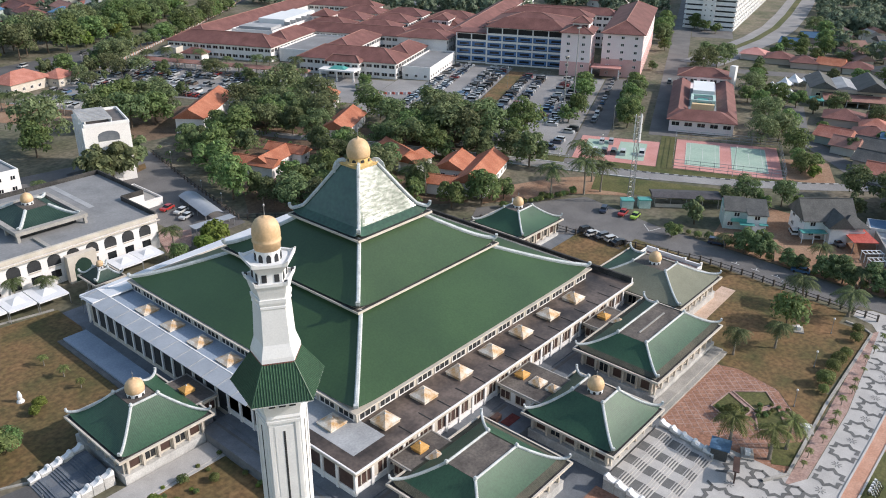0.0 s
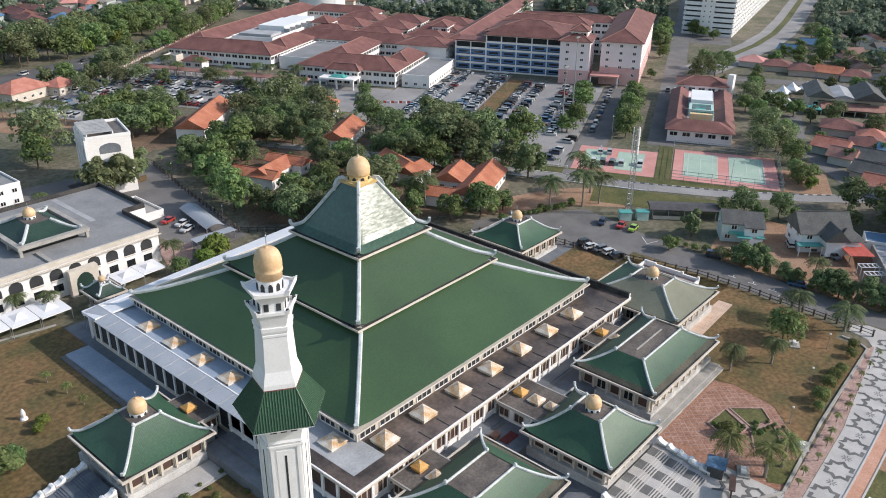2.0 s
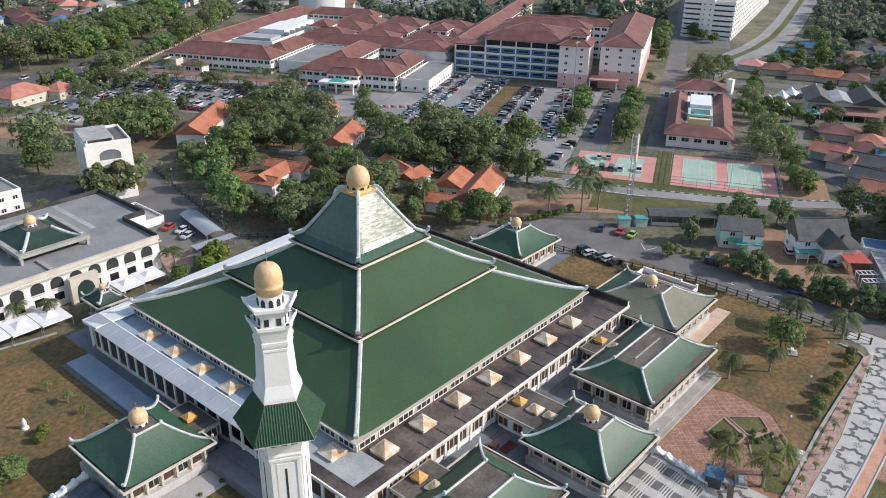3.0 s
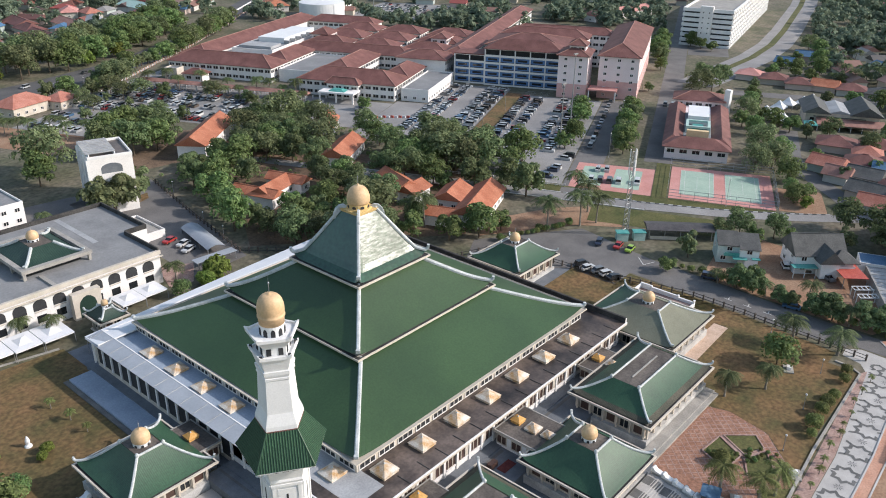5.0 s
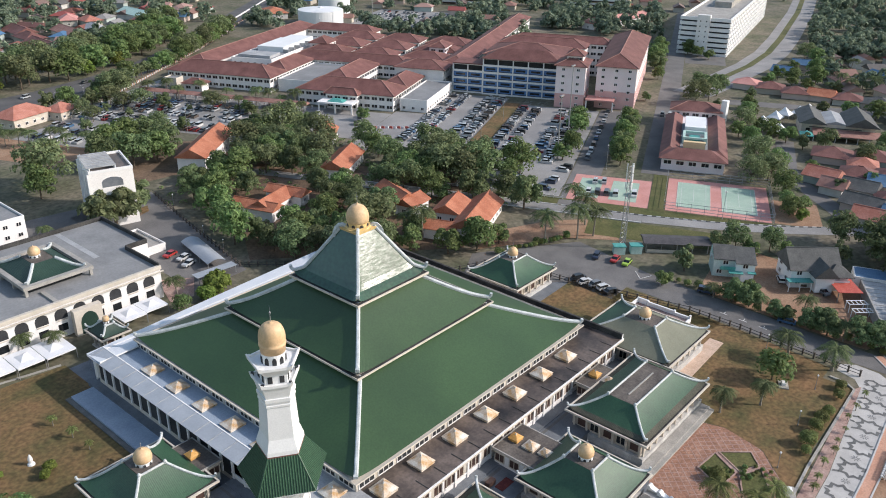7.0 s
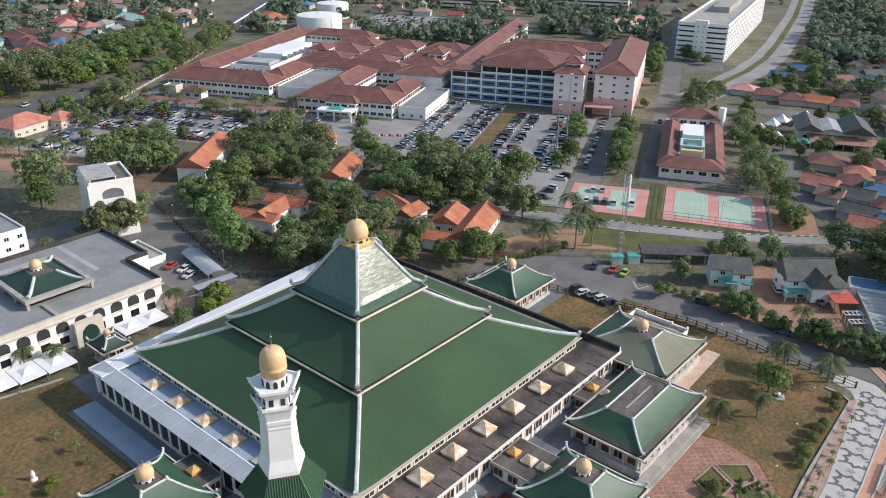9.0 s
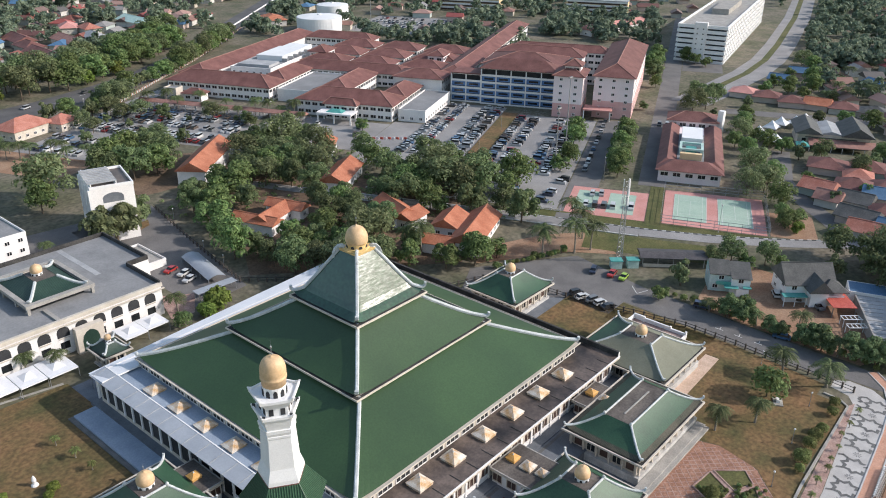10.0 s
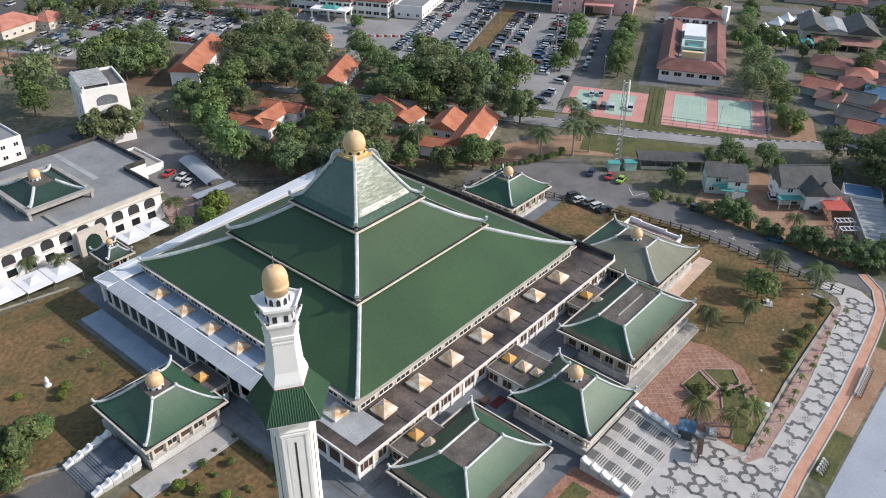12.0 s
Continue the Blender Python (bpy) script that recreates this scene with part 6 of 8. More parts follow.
# houses by the mosque road
th = thing("house", pose(134.2, -8.0, ground_z(131, -9), 0, 0, -59), "pale teal two-storey house with two offset grey roofs", "house")
part("wall", boxes((-5.3, -3.4, -0.4, 0.3, 3.6, 5.3)), M["tealpale"], th)
part("front_wing", boxes((0.3, -4.6, -0.4, 5.3, 3.6, 5.0)), M["white"], th, "white rendered front wing")
for x0, x1, y0, y1, z in ((-5.5, 0.1, -3.9, 4.1, 5.3), (0.1, 5.6, -5.2, 4.1, 5.0)):
    b = bmesh.new()
    ym = 1.6
    for k in (0, -0.18):
        f = [b.verts.new(p) for p in ((x0, y0, z + k), (x1, y0, z + k), (x1, ym, z + 2.2 + k), (x0, ym, z + 2.2 + k))]
        g2 = [b.verts.new(p) for p in ((x0, ym, z + 2.2 + k), (x1, ym, z + 2.2 + k), (x1, y1, z + 0.9 + k), (x0, y1, z + 0.9 + k))]
        b.faces.new(f if k == 0 else f[::-1])
        b.faces.new(g2 if k == 0 else g2[::-1])
    part("roof", b, M["slate"], th)
    b = boxes((x0 + 0.2, y0 + 0.5, z - 0.3, x1 - 0.2, y1 - 0.5, z + 0.02))
    for sx in (x0 + 0.25, x1 - 0.25):
        b.faces.new([b.verts.new(p) for p in ((sx, y0 + 0.5, z - 0.1), (sx, ym, z + 2.0), (sx, y1 - 0.5, z + 0.9), (sx, y1 - 0.5, z - 0.1))])
    part("gable", b, M["white"] if x0 > 0 else M["tealwall"], th)
part("balcony", boxes((-3.6, -4.7, 2.6, 0.3, -3.4, 2.75), (-3.6, -4.7, 2.75, 0.3, -4.55, 3.6)), M["teal"], th, "teal balcony front")
part("canopy", boxes((-1.5, -6.4, 2.4, 2.2, -4.62, 2.55), (3.4, -6.0, 2.5, 5.6, -4.62, 2.65)), M["teal"], th, "teal sheet canopy")
part("porch_wall", boxes((1.6, -6.0, 0, 4.8, -5.85, 2.2), (1.6, -5.85, 0, 1.75, -4.62, 2.2)), M["white"], th)
shared("window", WIN_S, th, face_pose("s", -2.2, -3.4, 3.6))
shared("window", WIN_S, th, face_pose("s", 2.8, -4.6, 3.4))
shared("window", WIN_S, th, face_pose("s", -3.6, -3.4, 0.9))
shared("window", WIN_S, th, face_pose("w", 0.4, -5.3, 3.4))
wh = house(143.6, -25.2, -50, 12.5, 9.5, 5.0, 4.4, M["slate"], "white two-storey house with steep grey roof", wall=M["white"], storeys=2)
b = bmesh.new()
gable_or_hip(b, -1.2, -8.2, 4.2, -1.0, 4.6, 3.2, 0.5, False)
part("cross_gable", b, M["slate"], wh)
part("bay", boxes((-0.8, -7.9, 0, 3.8, -4.8, 4.6)), M["white"], wh)
b = bmesh.new()
gable_or_hip(b, 2.4, -7.2, 8.6, -1.6, 4.4, 2.4, 0.6, True)
part("wing_roof", b, M["slate"], wh)
part("wing", boxes((4.0, -6.4, -0.3, 8.2, -2.0, 4.2)), M["white"], wh)
part("balcony_rail", boxes((3.9, -7.3, 2.4, 8.3, -6.42, 2.55), (3.9, -7.3, 2.55, 8.3, -7.2, 3.3)), M["white"], wh, "white balcony rail")
part("porch", boxes((-7.6, -7.4, 2.6, -1.2, -4.9, 2.78)), M["teal"], wh, "teal sheet porch roof")
for x in (-7.3, -4.4, -1.5):
    part("porch_post", boxes((x - 0.08, -7.2, -0.4, x + 0.08, -7.04, 2.6)), M["white"], wh)
sh1 = thing("car_port", pose(142.3, -34.6, ground_z(142, -35), 0, 0, -52), "red sheet car port beside the white house", "canopy")
part("sheet", boxes((-3.1, -5.9, 2.9, 3.1, 5.9, 3.05)), M["plum"], sh1)
for x in (-2.9, 2.9):
    for y in (-5.6, 5.6):
        part("post", boxes((x - 0.08, y - 0.08, -0.5, x + 0.08, y + 0.08, 2.9)), M["metal"], sh1)
sh2 = thing("shed", pose(136.4, 9.6, ground_z(136, 9.6), 0, 0, -53), "long open shed with dark sheet roof", "shed")
b = bmesh.new()
gable_or_hip(b, -9.3, -3.0, 9.3, 3.0, 3.0, 0.7, 0.4, False)
part("roof", b, M["awning_dark"], sh2)
part("low_wall", boxes((-8.6, -2.75, -0.6, 3.5, -2.6, 0.9)), M["cream"], sh2)
for x in (-8.8, -4.4, 0, 4.4, 8.8):
    for y in (-2.4, 2.4):
        part("post", boxes((x - 0.1, y - 0.1, -0.6, x + 0.1, y + 0.1, 3.0)), M["concrete"], sh2)
gs = flat_block("low_shed", "long shed with pale grey sheet roof in a white frame", -4.0, -12.5, 4.0, 12.5, 3.0, M["concrete"], M["deck_pale"], pose(139.0, -46.5, ground_z(139, -46), 0, 0, -64), parapet=0.3)
for y in np.arange(-11.5, 12, 2.3):
    part("roof_seam", boxes((-3.7, y - 0.06, 3.12, 3.7, y + 0.06, 3.2)), M["concrete"], gs)
flat_block("low_shed", "small shed with blue sheet roof", -3.4, -4.8, 3.4, 4.8, 3.2, M["offwhite"], M["bluesheet"], pose(152.3, -39.6, ground_z(152, -40), 0, 0, 20), parapet=0.1)
for x, y in ((135.2, -40.6), (132.0, -42.9)):
    fr = thing("frame_stall", pose(x, y, ground_z(x, y), 0, 0, -48), "white steel frame stall beside the car port", "stall", "frame stalls")
    for u in (-2.3, 2.3):
        for v in (-0.9, 0.9):
            part("post", boxes((u - 0.07, v - 0.07, -0.3, u + 0.07, v + 0.07, 2.3)), M["white"], fr)
    for u in (-2.3, -1.15, 0, 1.15, 2.3):
        part("cross_bar", boxes((u - 0.1, -1.0, 2.3, u + 0.1, 1.0, 2.42)), M["white"], fr)
    for v in (-1.0, 1.0):
        part("side_bar", boxes((-2.45, v - 0.12, 2.42, 2.45, v + 0.12, 2.54)), M["white"], fr)
for x, y in ((123.2, 20.6), (126.8, 17.2)):
    hut = thing("equipment_hut", pose(x, y, ground_z(x, y), 0, 0, -48), "small teal equipment hut at the mast foot", "hut", "mast huts")
    part("body", boxes((-1.6, -1.2, 0, 1.6, 1.2, 2.4)), M["tealwall"], hut)
    part("roof", boxes((-1.8, -1.4, 2.4, 1.8, 1.4, 2.6)), M["teal"], hut)
house(*town(171, 222), 18, 20, 13, 4.2, 3.6, M["redtile"], "cream house with red-orange hipped roof by the road", wall=M["cream"], hip=True)
house(*town(184, 213.5), 24, 11, 9, 3.6, 2.8, M["redtile"], "cream house wing with red-orange hipped roof", wall=M["cream"], hip=True)
lh = thing("long_hall", T24, "long cream hall with dark gabled end roofs", "building")
part("wall", boxes((262, -121, 0, 280, -93, 5.6)), M["cream"], lh)
for b0, b1, rise in ((-122, -110, 3.6), (-102, -92, 2.8)):
    b = bmesh.new()
    gable_or_hip(b, 260, b0, 282, b1, 5.8, rise, 0.4, False)
    part("gable_roof", b, M["slate"], lh, "dark gabled end roof")
b = bmesh.new()
gable_or_hip(b, 262, -110, 281, -102, 5.75, 1.2, 0.3, False)
part("middle_roof", b, M["deck_pale"], lh, "pale sheet middle roof")
part("gutter", boxes((261.6, -116, 3.9, 262, -96, 4.2)), M["slate"], lh)
for i in range(9):
    part("window", boxes((261.92, -119.6 + i * 2.9, 1.9, 262.02, -118 + i * 2.9, 3.4)), M["glass"], lh)
b = bmesh.new()
q = [b.verts.new(p) for p in ((254.5, -123, 2.6), (254.5, -97, 2.6), (261.5, -97, 3.8), (261.5, -123, 3.8))]
b.faces.new(q[::-1])
b.faces.new([b.verts.new(v.co - Vector((0, 0, 0.15))) for v in q])
part("lean_to", b, M["ridge_red"], lh, "orange-red lean-to roof")
for i in range(7):
    part("post", boxes((254.8, -122.6 + i * 4.2, 0, 255.0, -122.4 + i * 4.2, 2.5)), M["offwhite"], lh)
tent("market_tent", [(*town(252, -92), RISE + 2.6), (*town(252, -97), RISE + 2.6), (*town(259, -97), RISE + 2.6), (*town(259, -92), RISE + 2.6)], (*town(255.5, -94.5), RISE + 4.0), "green canvas tent beside the hall", "", "teal")
TERRACE = ((346, -75, 13, 10, 80, "court_pink", True), (340, -86, 14, 11, 80, "maroon", True), (333, -97, 13, 11, 95, "maroon", True), (331, -109, 12, 10, 80, "orange", False), (327, -120, 14, 11, 85, "maroon", True), (322, -133, 14, 11, 80, "slate", True), (318, -147, 13, 10, 80, "maroon", True),
    (384, -95, 10, 8, 70, "bluesheet", False), (407, -108, 12, 7, 80, "bluesheet", False), (481, -135, 15, 10, 80, "court_pink", False), (478, -148, 15, 10, 80, "maroon", True), (462, -158, 15, 11, 80, "maroon", True))
BUNGALOWS = ((229, -101, 14, 12, 80, "maroon", True), (218.5, -110, 10, 9, 80, "redtile", True), (206.5, -107, 13, 10, 80, "maroon", True), (201, -94.5, 11, 9, 70, "redtile", False), (191.5, -105, 11, 9, 70, "slate", False), (198.5, -113.5, 10, 9, 75, "bluesheet", False), (190, -96.5, 8, 7, 70, "ridge_red", False),
    (175.5, -103.5, 12, 9, 70, "slate", False), (165, -104.5, 11, 8, 70, "redtile", False), (168, -113, 10, 8, 70, "bluesheet", False), (230, -116, 14, 12, 80, "maroon", True), (208, -119, 13, 10, 80, "maroon", True), (182, -114, 12, 9, 80, "maroon", True), (221, -126, 13, 10, 80, "maroon", True))
for a, bq, w, d, rot, roof, hip in TERRACE + BUNGALOWS:
    house(*town(a, bq), 24 + rot + (a * 7 + bq * 3) % 17 - 8, w * 0.92, d, 2.8, 2.6, M[roof], {"maroon": "bungalow with faded maroon tiled roof", "orange": "bungalow with orange-red tiled roof", "court_pink": "bungalow with bright red sheet roof", "slate": "bungalow with dark grey roof", "bluesheet": "small house with blue sheet roof", "redtile": "bungalow with bright red tiled roof", "ridge_red": "small house with pinkish red roof"}[roof], wall=M["housewall"], hip=hip, group="terrace houses", pitch=6.0, over=0.9)
# ---- trees and plants ----
def foliage(rng, clumps, per, leaf, flat=0.8, loose=0.55):
    """Leaf cards scattered over the skin of many clumps; one quad a leaf."""
    vs, fs = [], []
    for cx, cy, cz, r in clumps:
        d = rng.normal(size=(per, 3))
        d /= np.linalg.norm(d, axis=1)[:, None]
        d[:, 2] = np.where(d[:, 2] < -0.35, -d[:, 2], d[:, 2])
        rad = r * rng.uniform(0.84, 1.06, per)[:, None]
        c = np.array((cx, cy, cz)) + d * rad * (1, 1, flat)
        nrm = d + (0, 0, 0.25) + rng.normal(scale=loose, size=(per, 3))
        nrm /= np.linalg.norm(nrm, axis=1)[:, None]
        t = np.cross(nrm, rng.normal(size=(per, 3)))
        t /= np.linalg.norm(t, axis=1)[:, None]
        u = np.cross(nrm, t)
        s = leaf * rng.uniform(0.6, 1.35, per)[:, None]
        quad = np.stack([c - t * s, c - u * s * 0.55, c + t * s, c + u * s * 0.55], 1).reshape(-1, 3)
        k = len(vs)
        vs += quad.tolist()
        fs += [(k + 4 * i, k + 4 * i + 1, k + 4 * i + 2, k + 4 * i + 3) for i in range(per)]
    return vs, fs


def raw_mesh(vs, fs, material):
    me = bpy.data.meshes.new("part")
    me.from_pydata(vs, [], fs)
    me.materials.append(material)
    me.update()
    return me


def crown_clumps(rng, r, h0, h1, n):
    """Clump places that fill a lumpy, wide crown between two heights."""
    out = []
    for i in range(n):
        a = rng.uniform(0, 2 * math.pi)
        q = math.sqrt(rng.uniform(0.0, 1.0))
        k = rng.uniform(0, 1)
        rr = r * (0.35 + 0.65 * math.sin(math.pi * min(0.95, 0.22 + 0.7 * k))) * q * 0.85
        cr = r * rng.uniform(0.26, 0.44)
        out.append((rr * math.cos(a), rr * math.sin(a), h0 + cr * 0.6 + (h1 - h0 - cr) * k, cr))
    out.append((0, 0, h0 + (h1 - h0) * 0.5, r * 0.5))
    return out


def limb_mesh(rng, height, rad, crown_r, crown_z, limbs=5):
    b = bmesh.new()

    def taper(p0, p1, r0, r1, n=7):
        d = (p1 - p0).normalized()
        s = d.cross(Vector((0.3, 1, 0.1))).normalized()
        t = d.cross(s)
        rings = [[b.verts.new(p + (s * math.cos(2 * math.pi * i / n) + t * math.sin(2 * math.pi * i / n)) * r) for i in range(n)] for p, r in ((p0, r0), (p0.lerp(p1, 0.5) + s * r0 * 0.4, (r0 + r1) / 2), (p1, r1))]
        for x, y in zip(rings, rings[1:]):
            for i in range(n):
                b.faces.new((x[i], x[(i + 1) % n], y[(i + 1) % n], y[i]))

    fork = Vector((rng.uniform(-0.2, 0.2), rng.uniform(-0.2, 0.2), height * 0.8))
    taper(Vector((0, 0, -0.5)), fork, rad, rad * 0.7)
    for i in range(limbs):
        a = 2 * math.pi * i / limbs + rng.uniform(-0.3, 0.3)
        taper(fork - Vector((0, 0, 0.2)), Vector((crown_r * 0.55 * math.cos(a), crown_r * 0.55 * math.sin(a), crown_z + rng.uniform(0, crown_z * 0.3))), rad * 0.55, rad * 0.15, 5)
    return b


def make_tree(seed, h, r, material, label, leaf=0.45, n=27, per=88, trunk=0.28, loose=0.32):
    rng = np.random.default_rng(seed)
    t = thing("tree", pose(0, 0, -200), label, "tree", "trees")
    h0 = h * 0.14
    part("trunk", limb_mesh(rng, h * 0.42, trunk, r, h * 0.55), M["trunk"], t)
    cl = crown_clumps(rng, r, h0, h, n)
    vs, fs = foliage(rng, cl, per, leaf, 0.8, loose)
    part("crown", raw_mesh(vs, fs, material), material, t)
    return t


BROAD = [
    make_tree(1, 12, 6.0, M["leaf_dark"], "broad dark green tree with dense crown"),
    make_tree(2, 10, 5.2, M["leaf_mid"], "round mid green broadleaf tree"),
    make_tree(3, 13, 7.0, M["leaf_olive"], "tall olive-green tree with open crown", n=30, per=75),
    make_tree(4, 9, 4.6, M["leaf_dark"], "compact tree with dark green crown"),
    make_tree(5, 8, 4.2, M["leaf_mid"], "small round mid green tree", n=20),
    make_tree(6, 7, 3.8, M["leaf_lime"], "small bright lime green tree", n=20),
    make_tree(7, 11, 6.5, M["leaf_mid"], "wide spreading mid green tree", n=30),
    make_tree(8, 6, 3.0, M["leaf_olive"], "small grey and green open tree", n=16, per=70),
]


def make_bush(seed, r, material, label):
    rng = np.random.default_rng(seed)
    t = thing("bush", pose(0, 0, -200), label, "bush", "garden bushes")
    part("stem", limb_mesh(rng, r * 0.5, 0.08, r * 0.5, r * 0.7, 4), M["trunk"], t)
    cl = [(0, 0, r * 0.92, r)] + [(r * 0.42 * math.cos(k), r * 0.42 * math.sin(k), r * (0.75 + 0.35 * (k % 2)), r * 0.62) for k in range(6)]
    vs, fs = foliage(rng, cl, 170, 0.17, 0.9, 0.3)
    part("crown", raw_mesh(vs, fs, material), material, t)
    return t


BUSH = [make_bush(21, 1.35, M["leaf_bush"], "clipped round olive green garden bush"), make_bush(22, 1.6, M["leaf_mid"], "loose rounded mid green shrub"), make_bush(23, 1.1, M["leaf_lime"], "low rounded yellow green shrub")]


def make_palm(seed, h, fl, label, material=None):
    rng = np.random.default_rng(seed)
    p = thing("palm_tree", pose(0, 0, -200), label, "palm tree", "palms")
    b = bmesh.new()
    bend = Vector((rng.uniform(-0.6, 0.6), rng.uniform(-0.6, 0.6), 0))
    rings = []
    for j in range(9):
        k = j / 8
        c = bend * k * k + Vector((0, 0, -0.3 + (h + 0.3) * k))
        rad = 0.22 - 0.1 * k + (0.03 if j % 2 else 0) + (0.1 if j == 0 else 0)
        rings.append([b.verts.new(c + Vector((rad * math.cos(math.pi * i / 4), rad * math.sin(math.pi * i / 4), 0))) for i in range(8)])
    for x, y in zip(rings, rings[1:]):
        for i in range(8):
            b.faces.new((x[i], x[(i + 1) % 8], y[(i + 1) % 8], y[i]))
    part("trunk", b, M["palmtrunk"], p)
    top = bend + Vector((0, 0, h))
    b = bmesh.new()
    for i in range(26):
        a = 2 * math.pi * i * 0.382 + rng.uniform(-0.2, 0.2)
        lift = rng.uniform(-0.35, 1.0)
        L = fl * rng.uniform(0.8, 1.1)
        out, side = Vector((math.cos(a), math.sin(a), 0)), Vector((-math.sin(a), math.cos(a), 0))
        pts = []
        for j in range(8):
            k = j / 7
            pts.append(top + out * L * (k - 0.12 * k * k) + Vector((0, 0, L * (lift * k * 0.7 - (0.42 + 0.35 * lift) * k * k))))
        for j in range(7):
            k = j / 7
            w = fl * 0.25 * math.sin(math.pi * min(1, 0.12 + 0.85 * k)) + 0.03
            for s in (-1, 1):
                for q in (0, 1):
                    base = pts[j].lerp(pts[j + 1], q * 0.5)
                    nxt = pts[j].lerp(pts[j + 1], q * 0.5 + 0.42)
                    droop = Vector((0, 0, -w * 0.45))
                    tip = nxt + side * s * w + droop + (pts[j + 1] - pts[j]) * 0.5
                    b.faces.new([b.verts.new(v) for v in (base, nxt, tip)])
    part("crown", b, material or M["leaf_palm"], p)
    return p


PALM = [make_palm(31, 4.8, 3.3, "green palm with drooping fronds"), make_palm(32, 7.5, 4.3, "tall coconut palm with drooping fronds"), make_palm(33, 4.5, 2.6, "short palm with yellow green fronds", M["leaf_bush"])]
rnd = random.Random(5)


def plant(kind, x, y, s=1.0, z=None):
    m = pose(x, y, ground_z(x, y) if z is None else z, 0, 0, rnd.uniform(0, 360))
    return copy_thing(kind, m @ Matrix.Diagonal((s * rnd.uniform(0.92, 1.08), s * rnd.uniform(0.92, 1.08), s * rnd.uniform(0.92, 1.08), 1)))


# big trees west of the old houses and by the tower block: kind, x, y, scale
for k, x, y, s in ((1, 64, 198, 1.25), (0, 67, 186, 1.15), (1, 76, 185, 1.2), (0, 83, 189, 1.05), (1, 75, 204, 1.2), (0, 84, 202, 1.1), (0, 58, 189, 1.1), (2, 36, 187, 1.3), (1, 31, 181, 1.1), (7, 32.5, 143.5, 1.9), (7, 36.5, 143.0, 2.1), (7, 41.5, 143.5, 2.1), (7, 46, 146.0, 1.8), (3, 64, 144, 1.15), (1, 84, 146, 1.25), (1, 80, 152, 0.95), (4, 61, 128, 1.4), (1, 53, 107, 1.2)):
    plant(BROAD[k], x, y, s)
# the tall crowns in the middle of the belt
for k, x, y, s in ((2, 105, 172, 1.25), (2, 122, 170, 1.6), (2, 128, 155, 1.3), (2, 95, 146, 1.05), (2, 112, 160, 1.2), (0, 102, 128, 1.25), (0, 90, 106, 1.1), (1, 66, 93, 1.3), (0, 58, 95, 0.9), (3, 121, 109, 1.3), (0, 127, 116, 1.3), (0, 152, 119, 1.3), (6, 123, 103, 1.25)):
    plant(BROAD[k], x, y, s * 0.77)
# trees round the orange-roofed houses
for k, x, y, s in ((2, 131, 92, 1.15), (0, 139, 83, 1.3), (6, 154, 78, 1.15), (3, 125, 76, 1.15), (3, 130, 59, 1.2), (3, 95, 88, 1.1), (4, 84, 66, 0.95), (4, 90, 57, 1.0), (1, 97, 52, 1.0), (4, 105, 50, 0.8), (7, 98, 72, 1.0), (4, 80, 90, 0.85), (7, 63, 110, 0.8), (2, 140, 104, 1.1), (0, 113, 96, 1.0), (2, 118, 142, 0.95), (4, 146, 92, 1.1), (3, 135, 70, 0.9), (4, 72, 104, 0.9)):
    plant(BROAD[k], x, y, s * 0.98)
# closing the gaps between them
for k, x, y, s in ((0, 98, 160, 1.2), (3, 108, 148, 1.3), (6, 135, 130, 1.2), (0, 140, 142, 1.1), (2, 120, 156, 1.0), (3, 95, 118, 1.1), (6, 118, 88, 1.1), (0, 132, 106, 1.1), (2, 146, 108, 1.0), (3, 78, 134, 1.1), (0, 92, 97, 0.9), (4, 118, 83, 0.9), (1, 145, 76, 1.0)):
    plant(BROAD[k], x, y, s * 0.82)
# more of the belt, between the houses
for k, x, y, s in ((3, 80, 73, 0.94), (0, 93, 155, 0.85), (0, 151, 95, 0.77), (0, 156, 112, 0.8), (3, 101, 139, 1.08), (3, 110, 154, 1.1), (1, 68, 136, 0.95), (6, 114, 174, 1.06), (1, 97, 109, 0.86), (1, 71, 89, 0.8), (6, 82, 101, 0.76), (1, 73, 80, 1.09), (1, 57, 119, 0.86), (0, 59, 87, 0.91), (2, 82, 81, 1.12), (0, 132, 99, 0.96), (0, 73, 68, 1.05), (6, 102, 152, 0.94), (2, 133, 86, 1.01), (1, 120, 163, 0.88), (3, 69, 148, 0.87), (6, 138, 95, 1.0), (0, 87, 88, 0.78)):
    plant(BROAD[k], x, y, s)
# and its far side
for k, x, y, s in ((3, 131, 171, 0.81), (3, 132, 121, 0.83), (6, 125, 97, 0.84), (0, 158, 99, 0.84), (3, 125, 179, 1.1), (0, 111, 105, 0.77), (2, 64, 81, 0.8), (3, 117, 182, 1.12), (3, 138, 177, 0.91), (3, 152, 105, 0.89), (3, 103, 114, 0.78), (0, 114, 148, 0.86), (2, 65, 70, 1.15), (3, 75, 96, 0.85), (0, 112, 167, 0.93), (3, 132, 112, 0.91), (1, 76, 147, 0.79), (3, 91, 71, 0.76), (3, 104, 159, 0.96), (3, 72, 156, 0.76), (0, 96, 102, 0.77), (3, 59, 103, 0.76), (0, 145, 86, 0.92)):
    plant(BROAD[k], x, y, s)
for i in range(12):
    plant(PALM[rnd.choice((0, 1))], *town(345 + rnd.uniform(0, 60), -108 - rnd.uniform(0, 34)), 1.1)
for k, x, y, s in ((4, -41, 40.5, 1.0), (3, -44.5, 44, 0.9), (4, -48, 38, 0.9)):
    plant(BROAD[k], x, y, s)
